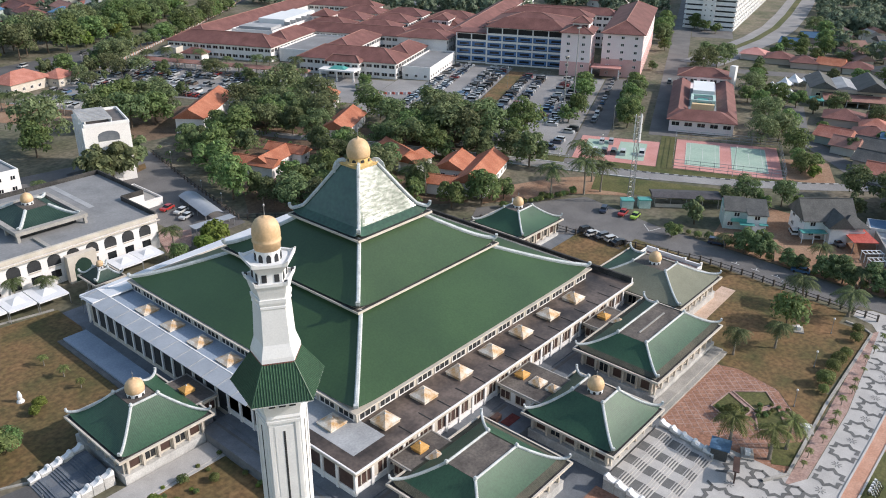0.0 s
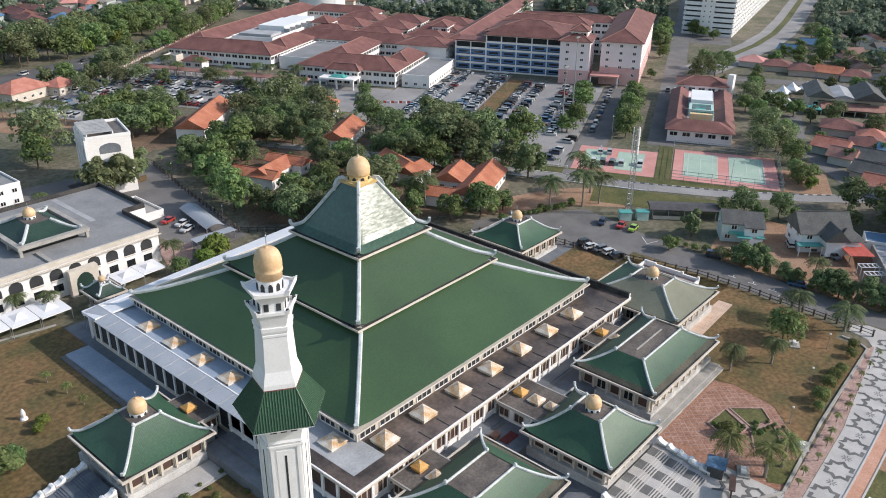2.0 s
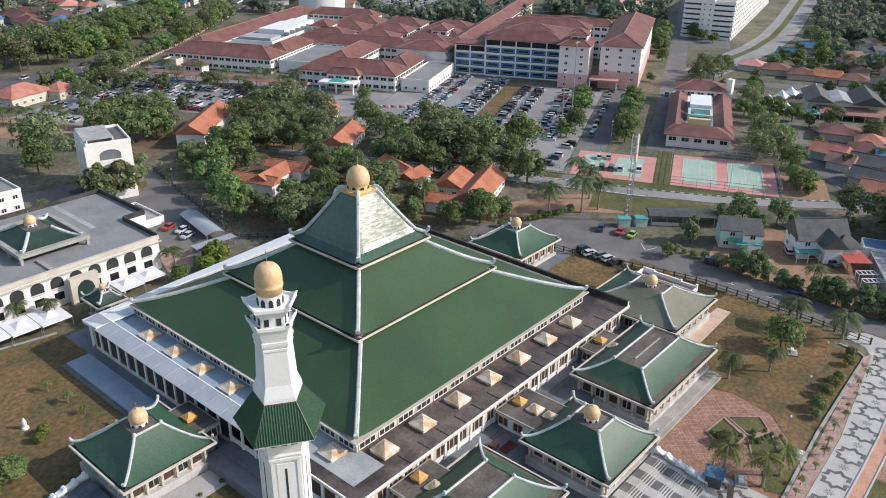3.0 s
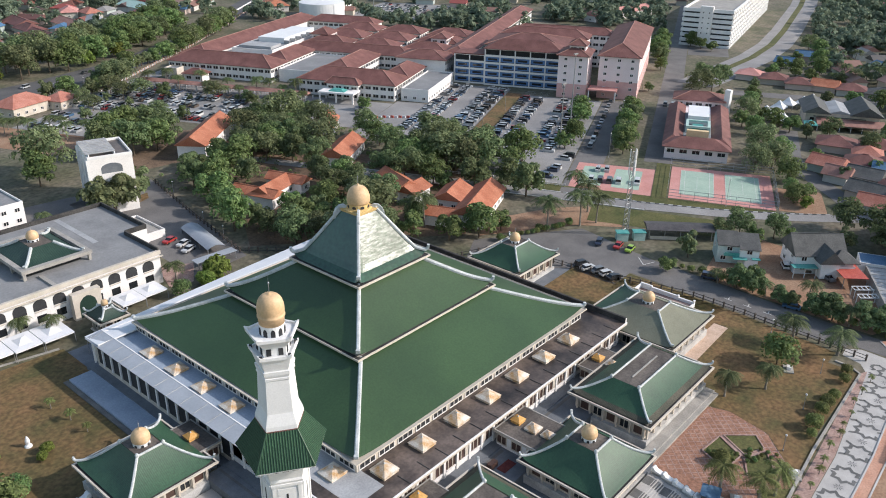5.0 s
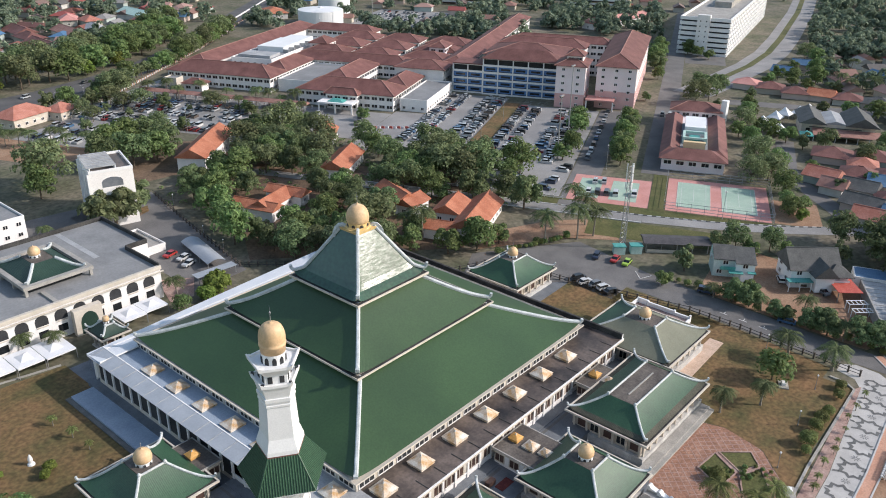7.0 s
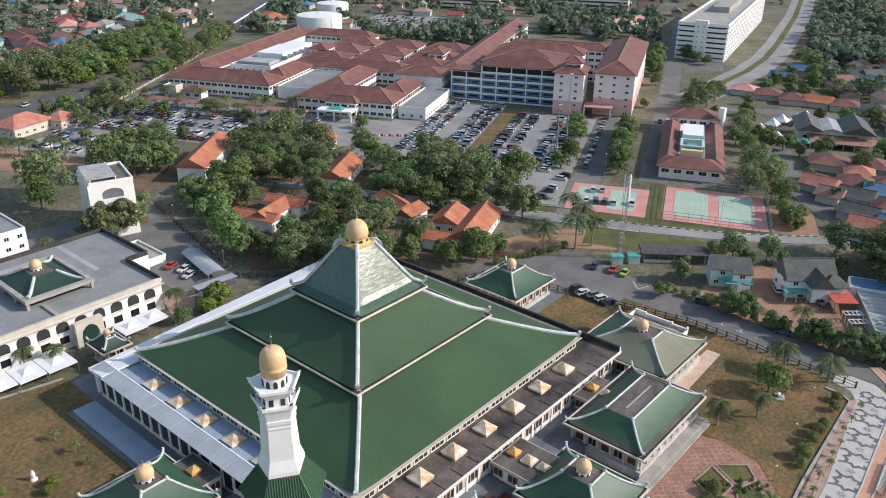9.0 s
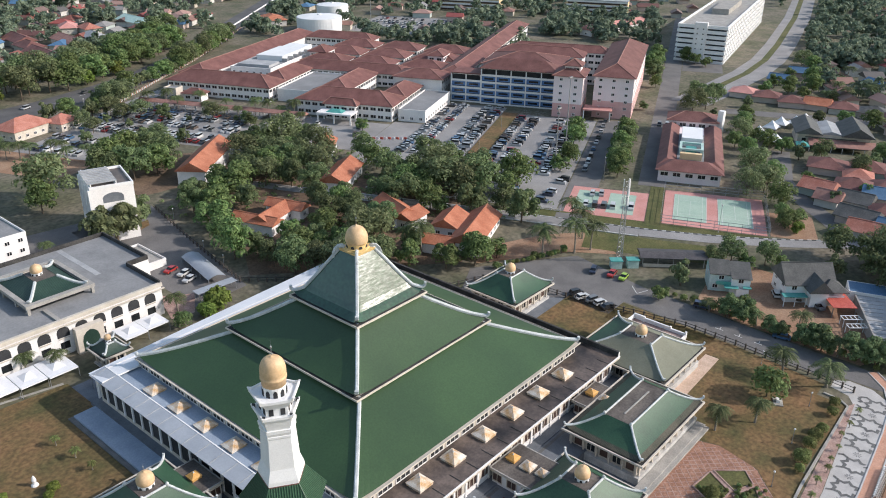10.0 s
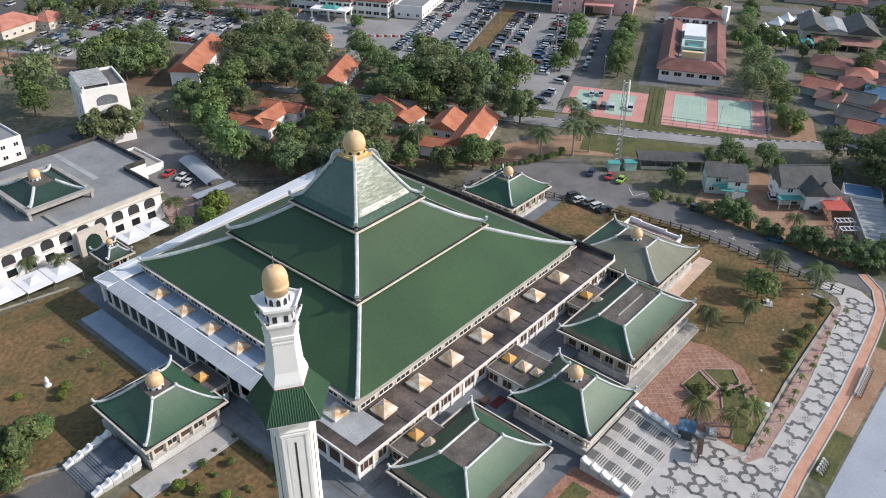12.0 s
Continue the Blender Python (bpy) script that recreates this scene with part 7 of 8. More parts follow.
# trees along the mosque road, round the houses and behind the courts
for k, x, y, s in ((3, 118.3, -15.2, 0.72), (3, 118.8, -19.4, 0.68), (4, 121, -17.4, 0.7), (3, 118.6, -26.3, 0.48), (3, 118.8, -28.8, 0.45), (3, 118.3, -35.0, 0.68), (3, 118.6, -38.8, 0.7), (4, 121, -37, 0.7), (3, 119.6, -46.0, 0.8), (3, 120.8, -50.4, 0.8), (0, 124.5, -54, 0.7), (4, 114.6, 2.6, 0.55)):
    plant(BROAD[k], x, y, s)
plant(BROAD[7], 126, 1.6, 1.15)
for k, x, y, s in ((0, 143.5, -0.4, 0.55), (0, 148.2, -3.4, 0.72), (4, 146.6, -8.6, 0.62), (0, 153.0, -11.8, 0.66), (4, 154.8, -15.8, 0.55), (0, 172, -26, 0.9), (0, 170, -36, 1.0), (0, 164, -40, 1.0), (2, 178, -40, 1.0), (7, 160, -29, 1.1), (0, 158, -46, 1.0), (0, 168, -52, 1.1), (0, 156, -55, 1.2)):
    plant(BROAD[k], x, y, s)
for k, x, y, s in ((0, 150, -62, 1.1), (4, 137, -57, 0.9), (1, 148, -58, 1.1), (0, 140, -62, 1.2), (3, 130, -60, 1.1), (0, 176, -48, 1.2), (1, 184, -44, 1.0), (6, 165, -60, 1.2), (0, 180, -58, 1.2)):
    plant(BROAD[k], x, y, s)
for a, bq, s, k in ((161, -84, 0.7, 5), (163.5, -80.5, 0.72, 6), (167, -84.5, 0.9, 4), (196, -76, 1.05, 2), (205, -78, 1.1, 6), (190, -70, 0.9, 2), (214, -73, 1.0, 2), (226, -76, 1.05, 7), (238, -72, 0.9, 1), (184, -80, 1.0, 6), (171, -80, 0.9, 4), (250, -80, 1.0, 1),
    (300, -50, 1.2, 2), (310, -56, 1.1, 0), (316, -48, 1.1, 7), (322, -60, 1.1, 0), (296, -60, 0.9, 7), (330, -52, 1.0, 0), (262, -76, 0.9, 4), (240, -100, 0.9, 0), (226, -112, 0.9, 0), (236, -118, 0.9, 3)):
    plant(BROAD[k], *town(a, bq), s * 0.82)
for i in range(11):
    plant(BROAD[(4, 1, 4, 3)[i % 4]], *town(196 + i * 5.6, -23.5 + rnd.uniform(-1.2, 1.2)), 0.95)
for i, (a, bq) in enumerate(((196, -3), (204, -5), (212, -4), (232, -3), (240, -4), (246, -2))):
    plant(BROAD[(4, 1)[i % 2]], *town(a, bq), 0.85)
# car park and roadside trees to the west
for i in range(22):
    a = 168 + i * 9.5 + rnd.uniform(-3, 3)
    plant(BROAD[rnd.choice((0, 1, 1, 2, 5, 6, 7))], *town(a, (256 if a > 235 else 256 + (235 - a) * 0.45) + 4 + max(0, a - 310) * 0.27 + rnd.uniform(-2, 6)), rnd.uniform(1.05, 1.5))
for i in range(20):
    a = 215 + i * 10 + rnd.uniform(-3, 3)
    plant(BROAD[rnd.choice((0, 1, 2, 6, 6))], *town(a, 278 + max(0, a - 310) * 0.27 + rnd.uniform(-4, 8)), rnd.uniform(1.1, 1.55))
for i in range(24):
    a = 252 + i * 6.2
    plant(BROAD[rnd.choice((1, 6, 7, 2))], *town(a + rnd.uniform(-2, 2), 230.5 + max(0, a - 290) * 0.235 + rnd.uniform(-0.5, 1.5)), rnd.uniform(0.8, 1.15))
for k, a, bq, s in ((1, 380, -27, 1.0), (6, 392, -26, 0.9), (1, 404, -27, 1.0), (1, 418, -27, 1.1), (3, 372, -28, 0.9), (1, 428, -44, 0.9), (4, 422, -50, 0.9), (4, 415, -56, 0.8), (3, 300, -27, 0.5), (1, 350, -30, 0.7), (1, 197, 221, 1.0), (7, 203, 213, 1.3), (2, 208, 207, 0.75), (7, 192, 228, 1.4), (4, 214, 219, 0.8), (2, 182, 196, 0.6), (7, 170, 190, 0.9)):
    plant(BROAD[k], *town(a, bq), s)
for i in range(16):
    plant(BROAD[rnd.choice((2, 7, 7, 3))], *town(178 + rnd.uniform(0, 40), 138 + i * 4.8), rnd.uniform(0.55, 0.8))
for i in range(8):
    plant(BROAD[rnd.choice((2, 7))], *town(216 + rnd.uniform(0, 10), 212 + i * 2.2), rnd.uniform(0.8, 1.1))
for i in range(14):
    plant(PALM[rnd.choice((0, 1))], *town(228 + rnd.uniform(-4, 10), 120 + i * 6.2), 1.0)
for i in range(13):
    plant(PALM[rnd.choice((0, 1))], *town(140 + rnd.uniform(0, 12), 172 + i * 4.5), 0.9)
for k, x, y, s in ((0, 71.5, -32.2, 1.05), (0, 79.6, -37.5, 1.05), (0, 101.4, -35.4, 1.3), (0, 103.4, -44.6, 1.35), (2, 42.8, -43.4, 1.5), (2, 44.8, -49.4, 1.4), (2, 49.3, -50.6, 1.3), (1, 114, 40, 1.25), (1, 123, 34.5, 1.25), (1, 128, 32, 1.15), (1, 133, 38, 1.2), (1, 92, 68.5, 1.25), (1, 139, 45.5, 1.1)):
    plant(PALM[k], x, y, s)
for k, x, y, s in ((1, 90, 72.5, 1.0), (0, 25.3, 93.4, 1.1), (0, -7.8, 91, 0.95), (0, -13, 95, 0.95), (0, 18, 151, 0.9), (0, 117.4, -10.6, 0.85), (0, 119.2, -22.4, 0.85), (1, 123.0, -31.5, 0.8), (0, 118.6, -42.6, 1.0), (2, -20.0, 58.2, 0.5), (2, -19.6, 52.4, 0.4), (2, -20.8, 64.6, 0.45)):
    plant(PALM[k], x, y, s)
for x, y, k, s in ((90.8, -36.0, 1, 2.5), (33.4, 87.3, 2, 3.1), (29.6, 86.4, 2, 2.3), (22.2, 86.2, 1, 1.5), (97.2, -48.2, 0, 0.9), (93.1, -49.0, 0, 0.9), (69.8, -49.9, 0, 0.75), (72.8, -49.2, 0, 1.25), (78.5, -48.9, 0, 1.05), (75.6, -49.4, 0, 0.7), (82.0, -48.9, 0, 1.05), (85.5, -49.2, 0, 0.9),
    (51.6, -40.2, 0, 1.1), (-27.2, 52.1, 2, 1.1), (-28.8, 50.5, 2, 0.9), (-35.6, 44.4, 1, 1.5), (-45, 36, 1, 1.3), (-34.3, 56.8, 2, 0.7), (-27, 15.3, 2, 1.0), (-25.2, 12.4, 2, 0.9), (-21.5, 16.4, 1, 0.6), (-18, 13.2, 0, 0.6), (-23, 8, 2, 0.8)):
    plant(BUSH[k], x, y, s, 0.05)
for i in range(24):
    plant(BUSH[rnd.choice((0, 1))], 52.5 + i * 0.28 + rnd.uniform(-1, 1), -39.5 - i * 0.3 + rnd.uniform(-2.5, 2.5), 0.28, 0.08)
for i in range(12):
    plant(PALM[2], 45.5 + i * 4.6 + rnd.uniform(-0.8, 0.8), -54.6 + 0.035 * i * 4.6 + rnd.uniform(-0.5, 0.5), rnd.uniform(0.28, 0.4), 0.05)
for i in range(30):
    plant(BUSH[rnd.choice((0, 1, 2))], rnd.uniform(-30, -11), rnd.uniform(2, 19), 0.3, 0.05)
for i in range(22):
    plant(BUSH[rnd.choice((0, 1))], 119.0 + rnd.uniform(-0.8, 0.8), -54 + i * 2.7, rnd.uniform(0.5, 0.9))
for i in range(18):
    k = i / 17
    plant(BUSH[rnd.choice((0, 1))], 100 + 22 * k + rnd.uniform(-0.6, 0.6), 46 - 9 * k + rnd.uniform(-0.6, 0.6), rnd.uniform(0.5, 0.8))

# small trees between the bungalows and before the hospital
for k, a, bq, s in ((4, 300, -74, 0.8), (7, 301, -106, 1.0), (4, 302, -118, 0.9), (1, 298, -128, 0.9), (4, 296, -142, 0.9), (7, 322, -76, 0.9), (4, 354, -86, 0.9), (1, 358, -98, 1.0), (4, 350, -104, 0.8), (1, 364, -110, 1.0), (7, 345, -118, 1.1), (4, 372, -92, 0.9), (1, 384, -112, 1.0), (4, 398, -102, 0.8), (1, 420, -116, 1.0), (2, 436, -112, 0.8), (4, 247, -86, 0.9), (1, 246, -124, 0.9), (7, 240, -92, 1.1), (4, 212, -92, 0.6), (4, 200, -110, 0.7), (7, 188, -98, 0.9), (4, 172, -116, 0.8), (1, 160, -112, 0.8)):
    plant(BROAD[k], *town(a, bq), s)
for k, a, bq, s in ((4, 222, 88, 0.7), (4, 200, 112, 0.8), (7, 226, 126, 0.9), (2, 262, -70, 0.8), (1, 276, -72, 0.9), (7, 286, -76, 0.9), (4, 250, -68, 0.9)):
    plant(BROAD[k], *town(a, bq), s)

# ---- village houses ----
VIL, HOMES = [], []
for w, d, hip in ((12, 8, False), (14, 10, True), (10, 8, False), (17, 9, False)):
    h = thing("house", pose(0, 0, -200), "small village house with pitched roof among trees", "house", "village houses")
    b = boxes((-w / 2, -d / 2, -0.4, w / 2, d / 2, 3.6))
    if not hip:
        for sx in (-w / 2, w / 2):
            b.faces.new([b.verts.new(p) for p in ((sx, -d / 2, 3.6), (sx, d / 2, 3.6), (sx, 0, 5.6))])
    part("wall", b, M["housewall"], h)
    b = bmesh.new()
    gable_or_hip(b, -w / 2, -d / 2, w / 2, d / 2, 3.75, 2.5, 0.8, hip)
    part("roof", b, M["houseroof"], h)
    VIL.append(h)


def village(a0, b0, a1, b1, da, db, rot, jitter=2.0, skip=0.15):
    a = a0
    while a < a1:
        bq = b0
        while bq < b1:
            if rnd.random() > skip:
                x, y = town(a + rnd.uniform(-jitter, jitter), bq + rnd.uniform(-jitter, jitter))
                HOMES.append((x - 5.5, y - 4.5))
                copy_thing(rnd.choice(VIL), pose(x, y, ground_z(x, y), 0, 0, 24 + rot + rnd.choice((0, 0, 90)) + rnd.uniform(-6, 6)))
            bq += db
        a += da


village(165, -165, 246, -126, 15, 14, 20)
village(345, -215, 450, -122, 19, 18, 20, 3, 0.3)
village(250, -200, 310, -132, 18, 16, 20, 3, 0.2)
village(470, -330, 760, -170, 30, 27, 10, 8, 0.35)
village(225, 318, 330, 420, 22, 20, 10, 5, 0.25)
village(335, 318, 470, 470, 22, 20, 10, 5, 0.25)
village(470, 365, 760, 560, 27, 25, 10, 7, 0.3)
village(470, 110, 760, 290, 36, 32, 10, 9, 0.35)
village(620, -40, 780, 90, 32, 28, 10, 8, 0.4)

# larger roofs beyond the west road: along, across, length, depth, turn, roof, label
CLEAR = [(330, 384, 30), (318, 370, 30), (372, 416, 24)]
for a, bq, w, d, rot, roof, lab in ((334, 372, 26, 13, 60, "maroon", "long bungalow with faded brown roof"), (342, 340, 31, 12, 62, "ridge_red", "long low building with pinkish brown roof"), (299, 322, 34, 13, 62, "maroon", "long bungalow with faded brown roof"), (386, 378, 18, 11, 40, "court_pink", "house with pale pink gabled roof"),
    (387, 361, 15, 11, 62, "redtile", "house with bright red roof"), (425, 350, 32, 14, 64, "tealwall", "long hall with pale teal sheet roof"), (470, 262, 24, 17, 40, "orange", "large house with orange-red hipped roof"), (360, 335, 22, 12, 60, "deck_pale", "long shed with pale grey roof"), (318, 350, 20, 12, 64, "maroon", "bungalow with faded brown roof")):
    x, y = town(a, bq)
    house(x, y, 24 + rot, w, d, 4.2, 3.2, M[roof], lab, wall=M["housewall"], hip=w < 25, group="houses beyond the road", pitch=8.0, over=1.0)
    CLEAR += [(x, y, 15), (x - 11, y - 14, 13)]
    HOMES.append((x, y))


def open_ground(x, y):
    """Clear of the two dual roads, the tanks, the rear car park and the larger roofs."""
    if any((x - cx) ** 2 + (y - cy) ** 2 < r * r for cx, cy, r in CLEAR):
        return True
    for line, wide in ((WEST, 16), (EAST, 15)):
        for (x0, y0), (x1, y1) in zip(line, line[1:]):
            k = max(0, min(1, ((x - x0) * (x1 - x0) + (y - y0) * (y1 - y0)) / ((x1 - x0) ** 2 + (y1 - y0) ** 2)))
            if (x - x0 - k * (x1 - x0)) ** 2 + (y - y0 - k * (y1 - y0)) ** 2 < wide * wide:
                return True
    a, bq = x * CA + y * SA, -x * SA + y * CA
    return 455 < a < 540 and 120 < bq < 205


# far woods: uncountable crowns
rng = np.random.default_rng(77)
vs, fs = [], []
zones = [(330, 470, 310, 480, 190), (470, 760, 345, 560, 330), (420, 800, 90, 300, 300), (560, 900, -20, 90, 120), (355, 470, -260, -118, 190), (470, 800, -330, -140, 400), (150, 330, -260, -140, 110), (225, 330, 305, 420, 130), (420, 560, 80, 270, 60), (800, 880, -320, 60, 120), (440, 800, 560, 700, 120), (410, 460, 60, 90, 14), (480, 580, -24, 60, 75), (235, 470, 292, 316, 55), (425, 480, 95, 300, 70), (440, 800, -140, -124, 34), (330, 470, 470, 560, 40)]
for a0, a1, b0, b1, n in zones:
    for _ in range(n):
        x, y = town(rng.uniform(a0, a1), rng.uniform(b0, b1))
        if any((x - hx) ** 2 + (y - hy) ** 2 < 90 for hx, hy in HOMES) or open_ground(x, y):
            continue
        r, h = rng.uniform(4.0, 8.0), rng.uniform(7, 14)
        cl = [(x + cx, y + cy, RISE + cz, cr) for cx, cy, cz, cr in crown_clumps(rng, r, 0.5, h, 6)]
        v, f = foliage(rng, cl, 27, 1.4, 0.8, 0.3)
        k = len(vs)
        vs += v
        fs += [tuple(i + k for i in q) for q in f]
tagged(new("woods", raw_mesh(vs, fs, M["leaf_far_hazy"])), "dense woods among distant houses, green paled for haze", "woods", kind="stuff")
# undergrowth under the tree belt
vs, fs = [], []
for _ in range(420):
    x, y = rng.uniform(55, 150), rng.uniform(60, 165)
    s = 0.8 * x + 0.6 * y
    if s < 118 or s > 210 or (x - 111) ** 2 + (y - 66) ** 2 < 260:
        continue
    v, f = foliage(rng, [(x, y, ground_z(x, y) + 0.4, rng.uniform(0.6, 1.3))], 30, 0.3)
    k = len(vs)
    vs += v
    fs += [tuple(i + k for i in q) for q in f]
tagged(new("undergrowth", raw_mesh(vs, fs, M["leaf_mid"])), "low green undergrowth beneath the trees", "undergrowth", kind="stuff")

# distant blocks
for a, bq, L, d, n, roof, lab in ((590, 112, 16, 52, 4, M["deck_pale"], "long yellow apartment block with white balcony bands"), (596, 6, 16, 50, 4, M["deck_pale"], "long yellow apartment block with white balcony bands"), (650, 20, 16, 40, 4, M["deck_pale"], "long yellow apartment block with white balcony bands")):
    ab = thing("apartment_block", T24, lab, "building", "distant blocks")
    part("wall", boxes((a, bq, 0, a + L, bq + d, n * 3.2)), M["yellow_wall"], ab)
    for f in range(n):
        part("band", boxes((a - 0.4, bq, f * 3.2 + 1.7, a, bq + d, f * 3.2 + 3.1)), M["offwhite"], ab)
        part("recess", boxes((a - 0.05, bq + 1, f * 3.2 + 0.3, a + 0.1, bq + d - 1, f * 3.2 + 1.6)), M["brownglass"], ab)
    part("roof", boxes((a - 0.6, bq - 0.4, n * 3.2, a + L + 0.6, bq + d + 0.4, n * 3.2 + 0.5)), roof, ab)
house(*town(530, 9), -8, 68, 11, 4.2, 3.2, M["court_pink"], "long low building with pinkish red roof", group="", pitch=9.0)

# ---- cars ----
def make_car(L, W, H, paint, label, name="car", boxy=False, wheels=True):
    c = thing(name, pose(0, 0, -200), label, "car", "parked cars")
    b = bmesh.new()
    sill = 0.35 if wheels else 0.0
    prof = [(-L / 2, sill), (-L / 2, 0.78), (-L * 0.46, 0.88), (-L * 0.22, 0.95), (L * 0.34, 0.97), (L * 0.49, 0.9), (L / 2, 0.7), (L / 2, sill)]
    rows = [[b.verts.new((x, s * W / 2 * k, z)) for x, z in prof] for s, k in ((-1, 0.97), (-1, 1.0), (1, 1.0), (1, 0.97))]
    n = len(prof)
    for p, q in zip(rows, rows[1:]):
        for i in range(n):
            b.faces.new((p[i], p[(i + 1) % n], q[(i + 1) % n], q[i]))
    b.faces.new(rows[0][::-1])
    b.faces.new(rows[-1])
    t0, t1 = (-L * 0.30 + 0.45, L * 0.47 - 0.15) if boxy else (-L * 0.25 + 0.75, L * 0.42 - 0.55)
    box(b, t0 - 0.03, -W * 0.41, H - 0.04, t1 + 0.03, W * 0.41, H)
    part("body", b, paint, c)
    b = bmesh.new()
    x0, x1 = (-L * 0.30, L * 0.47) if boxy else (-L * 0.25, L * 0.42)
    t0, t1 = (x0 + 0.45, x1 - 0.15) if boxy else (x0 + 0.75, x1 - 0.55)
    lo = [b.verts.new((x, y, 0.94)) for x, y in ((x0, -W * 0.47), (x1, -W * 0.47), (x1, W * 0.47), (x0, W * 0.47))]
    hi = [b.verts.new((x, y, H - 0.04)) for x, y in ((t0, -W * 0.40), (t1, -W * 0.40), (t1, W * 0.40), (t0, W * 0.40))]
    for i in range(4):
        b.faces.new((lo[i], lo[(i + 1) % 4], hi[(i + 1) % 4], hi[i]))
    b.faces.new(lo[::-1])
    b.faces.new(hi)
    part("glasshouse", b, M["glass"], c)
    if not wheels:
        return c
    wm = bmesh.new()
    lathe(wm, [(0.31, -0.1), (0.31, 0.1)], 12)
    me = mesh_of(wm, M["tyre"])
    for x in (-L * 0.31, L * 0.31):
        for y in (-W / 2 + 0.08, W / 2 - 0.08):
            shared("wheel", me, c, pose(x, y, 0.31, 90))
    return c


CARS = [make_car(4.3, 1.75, 1.45, M["car"], "parked saloon car with dark windows"), make_car(3.8, 1.68, 1.52, M["car"], "parked hatchback car with dark windows", boxy=True), make_car(4.6, 1.85, 1.75, M["car"], "parked tall people carrier", boxy=True)]
FAR_CARS = [make_car(4.3, 1.75, 1.45, M["car"], "far parked saloon car with dark windows", wheels=False), make_car(3.8, 1.68, 1.52, M["car"], "far parked hatchback car with dark windows", boxy=True, wheels=False), make_car(4.6, 1.85, 1.75, M["car"], "far parked people carrier with dark windows", boxy=True, wheels=False)]
RED_CAR, LIME_CAR = make_car(4.2, 1.75, 1.45, M["carred"], "bright red parked saloon car"), make_car(4.0, 1.7, 1.48, M["carlime"], "lime green parked small car")


def park(x, y, rot, kind=None):
    copy_thing(kind or rnd.choice(CARS), pose(x, y, ground_z(x, y) + 0.1, 0, 0, rot + rnd.choice((0, 180)) + rnd.uniform(-2, 2)))


def car_row(a0, b0, a1, b1, n, rot, fill=0.9):
    for i in range(n):
        if rnd.random() < fill:
            k = i / max(1, n - 1)
            park(*town(a0 + (a1 - a0) * k, b0 + (b1 - b0) * k), 24 + rot + rnd.uniform(-2, 2), rnd.choice(FAR_CARS))


def car_crowd(name, label, rows):
    """Far rows of cars in one mesh; each car one closed hull with glass front, rear and sides."""
    prof = ((-2.1, 0.3), (-2.1, 0.8), (-1.15, 0.93), (-0.45, 1.45), (1.0, 1.45), (1.65, 0.98), (2.1, 0.88), (2.1, 0.3))
    bm = bmesh.new()
    for a0, b0, a1, b1, n, rot, fill in rows:
        for i in range(n):
            if rnd.random() > fill:
                continue
            k = i / (n - 1)
            x, y = town(a0 + (a1 - a0) * k, b0 + (b1 - b0) * k)
            m = pose(x, y, ground_z(x, y) + 0.02, 0, 0, 24 + rot + rnd.choice((0, 180)) + rnd.uniform(-3, 3))
            size = rnd.uniform(0.92, 1.1)
            lo, hi = ([bm.verts.new(m @ Vector((u * size, v * (0.86 - 0.14 * (w > 1)), w * size))) for u, w in prof] for v in (-1, 1))
            for j in range(8):
                f = bm.faces.new((lo[j], hi[j], hi[(j + 1) % 8], lo[(j + 1) % 8]))
                f.material_index = 1 if j in (2, 4) else 0
            for side in (lo, hi[::-1]):
                body = side if side is lo else side[::-1]
                bm.faces.new([body[j] for j in (0, 1, 2, 5, 6, 7)])
                bm.faces.new([body[j] for j in (2, 3, 4, 5)]).material_index = 1
    bmesh.ops.recalc_face_normals(bm, faces=bm.faces)
    ob = new(name, mesh_of(bm, M["car_far"]))
    ob.data.materials.append(M["glass"])
    tagged(ob, label, "cars", kind="stuff")


for bq in (39.5, 45):
    car_row(200, bq, 278, bq, 28, 90, 0.82)
for bq in (26, 19.5, 7.5, 2):
    car_row(190, bq, 264, bq, 26, 90, 0.8)
car_row(158, 4, 186, 16, 9, 60, 0.8)
car_row(162, -2, 186, -6, 8, 80, 0.7)
for a in (184, 190, 201, 207):
    car_row(a, 138, a + 3, 208, 24, 0, 0.8)
car_crowd("far_cars", "far rows of parked cars beside the hospital", [(200, bq, 278, bq, 30, 90, 0.85) for bq in (57, 63)] + [(a, 142, a + 2, 204, 22, 0, 0.8) for a in (214, 221)])
car_crowd("rear_cars", "distant rows of parked cars behind the hospital", [(a, 128, a + 4, 192, 20, 0, 0.75) for a in (478, 486, 500, 508, 522)])
car_row(226, 84, 226, 118, 6, 0, 0.6)
car_row(214, 84, 218, 112, 7, 20, 0.5)
car_row(174, -18, 180, -36, 7, 0, 0.55)
car_row(163, -14, 165, -32, 7, 0, 0.75)
for a in (154, 164, 170):
    car_row(a, 178, a + 2, 206, 10, 0, 0.65)
car_row(274, -36, 290, -62, 9, 0, 0.8)
for i in range(9):
    park(*town(200 + i * 9, -12), 24)
for x, y, r, k in ((116.5, 24, 20, None), (118.2, 18.9, 10, RED_CAR), (118.6, 15.4, 10, LIME_CAR), (101.5, 18.5, 160, None), (101.8, 15.8, 160, None), (102.0, 13.1, 160, None), (101.7, 10.6, 160, None), (102.5, 21, 160, None),
    (118.4, -8.2, 105, None), (137.8, -20.6, 30, None), (139.6, -25.6, 30, None), (138.5, -31.4, 60, None), (117.6, -29.5, 100, None), (36.5, 114.5, 15, RED_CAR), (38, 110, 15, None), (37, 106, 15, None)):
    park(x, y, r, k)
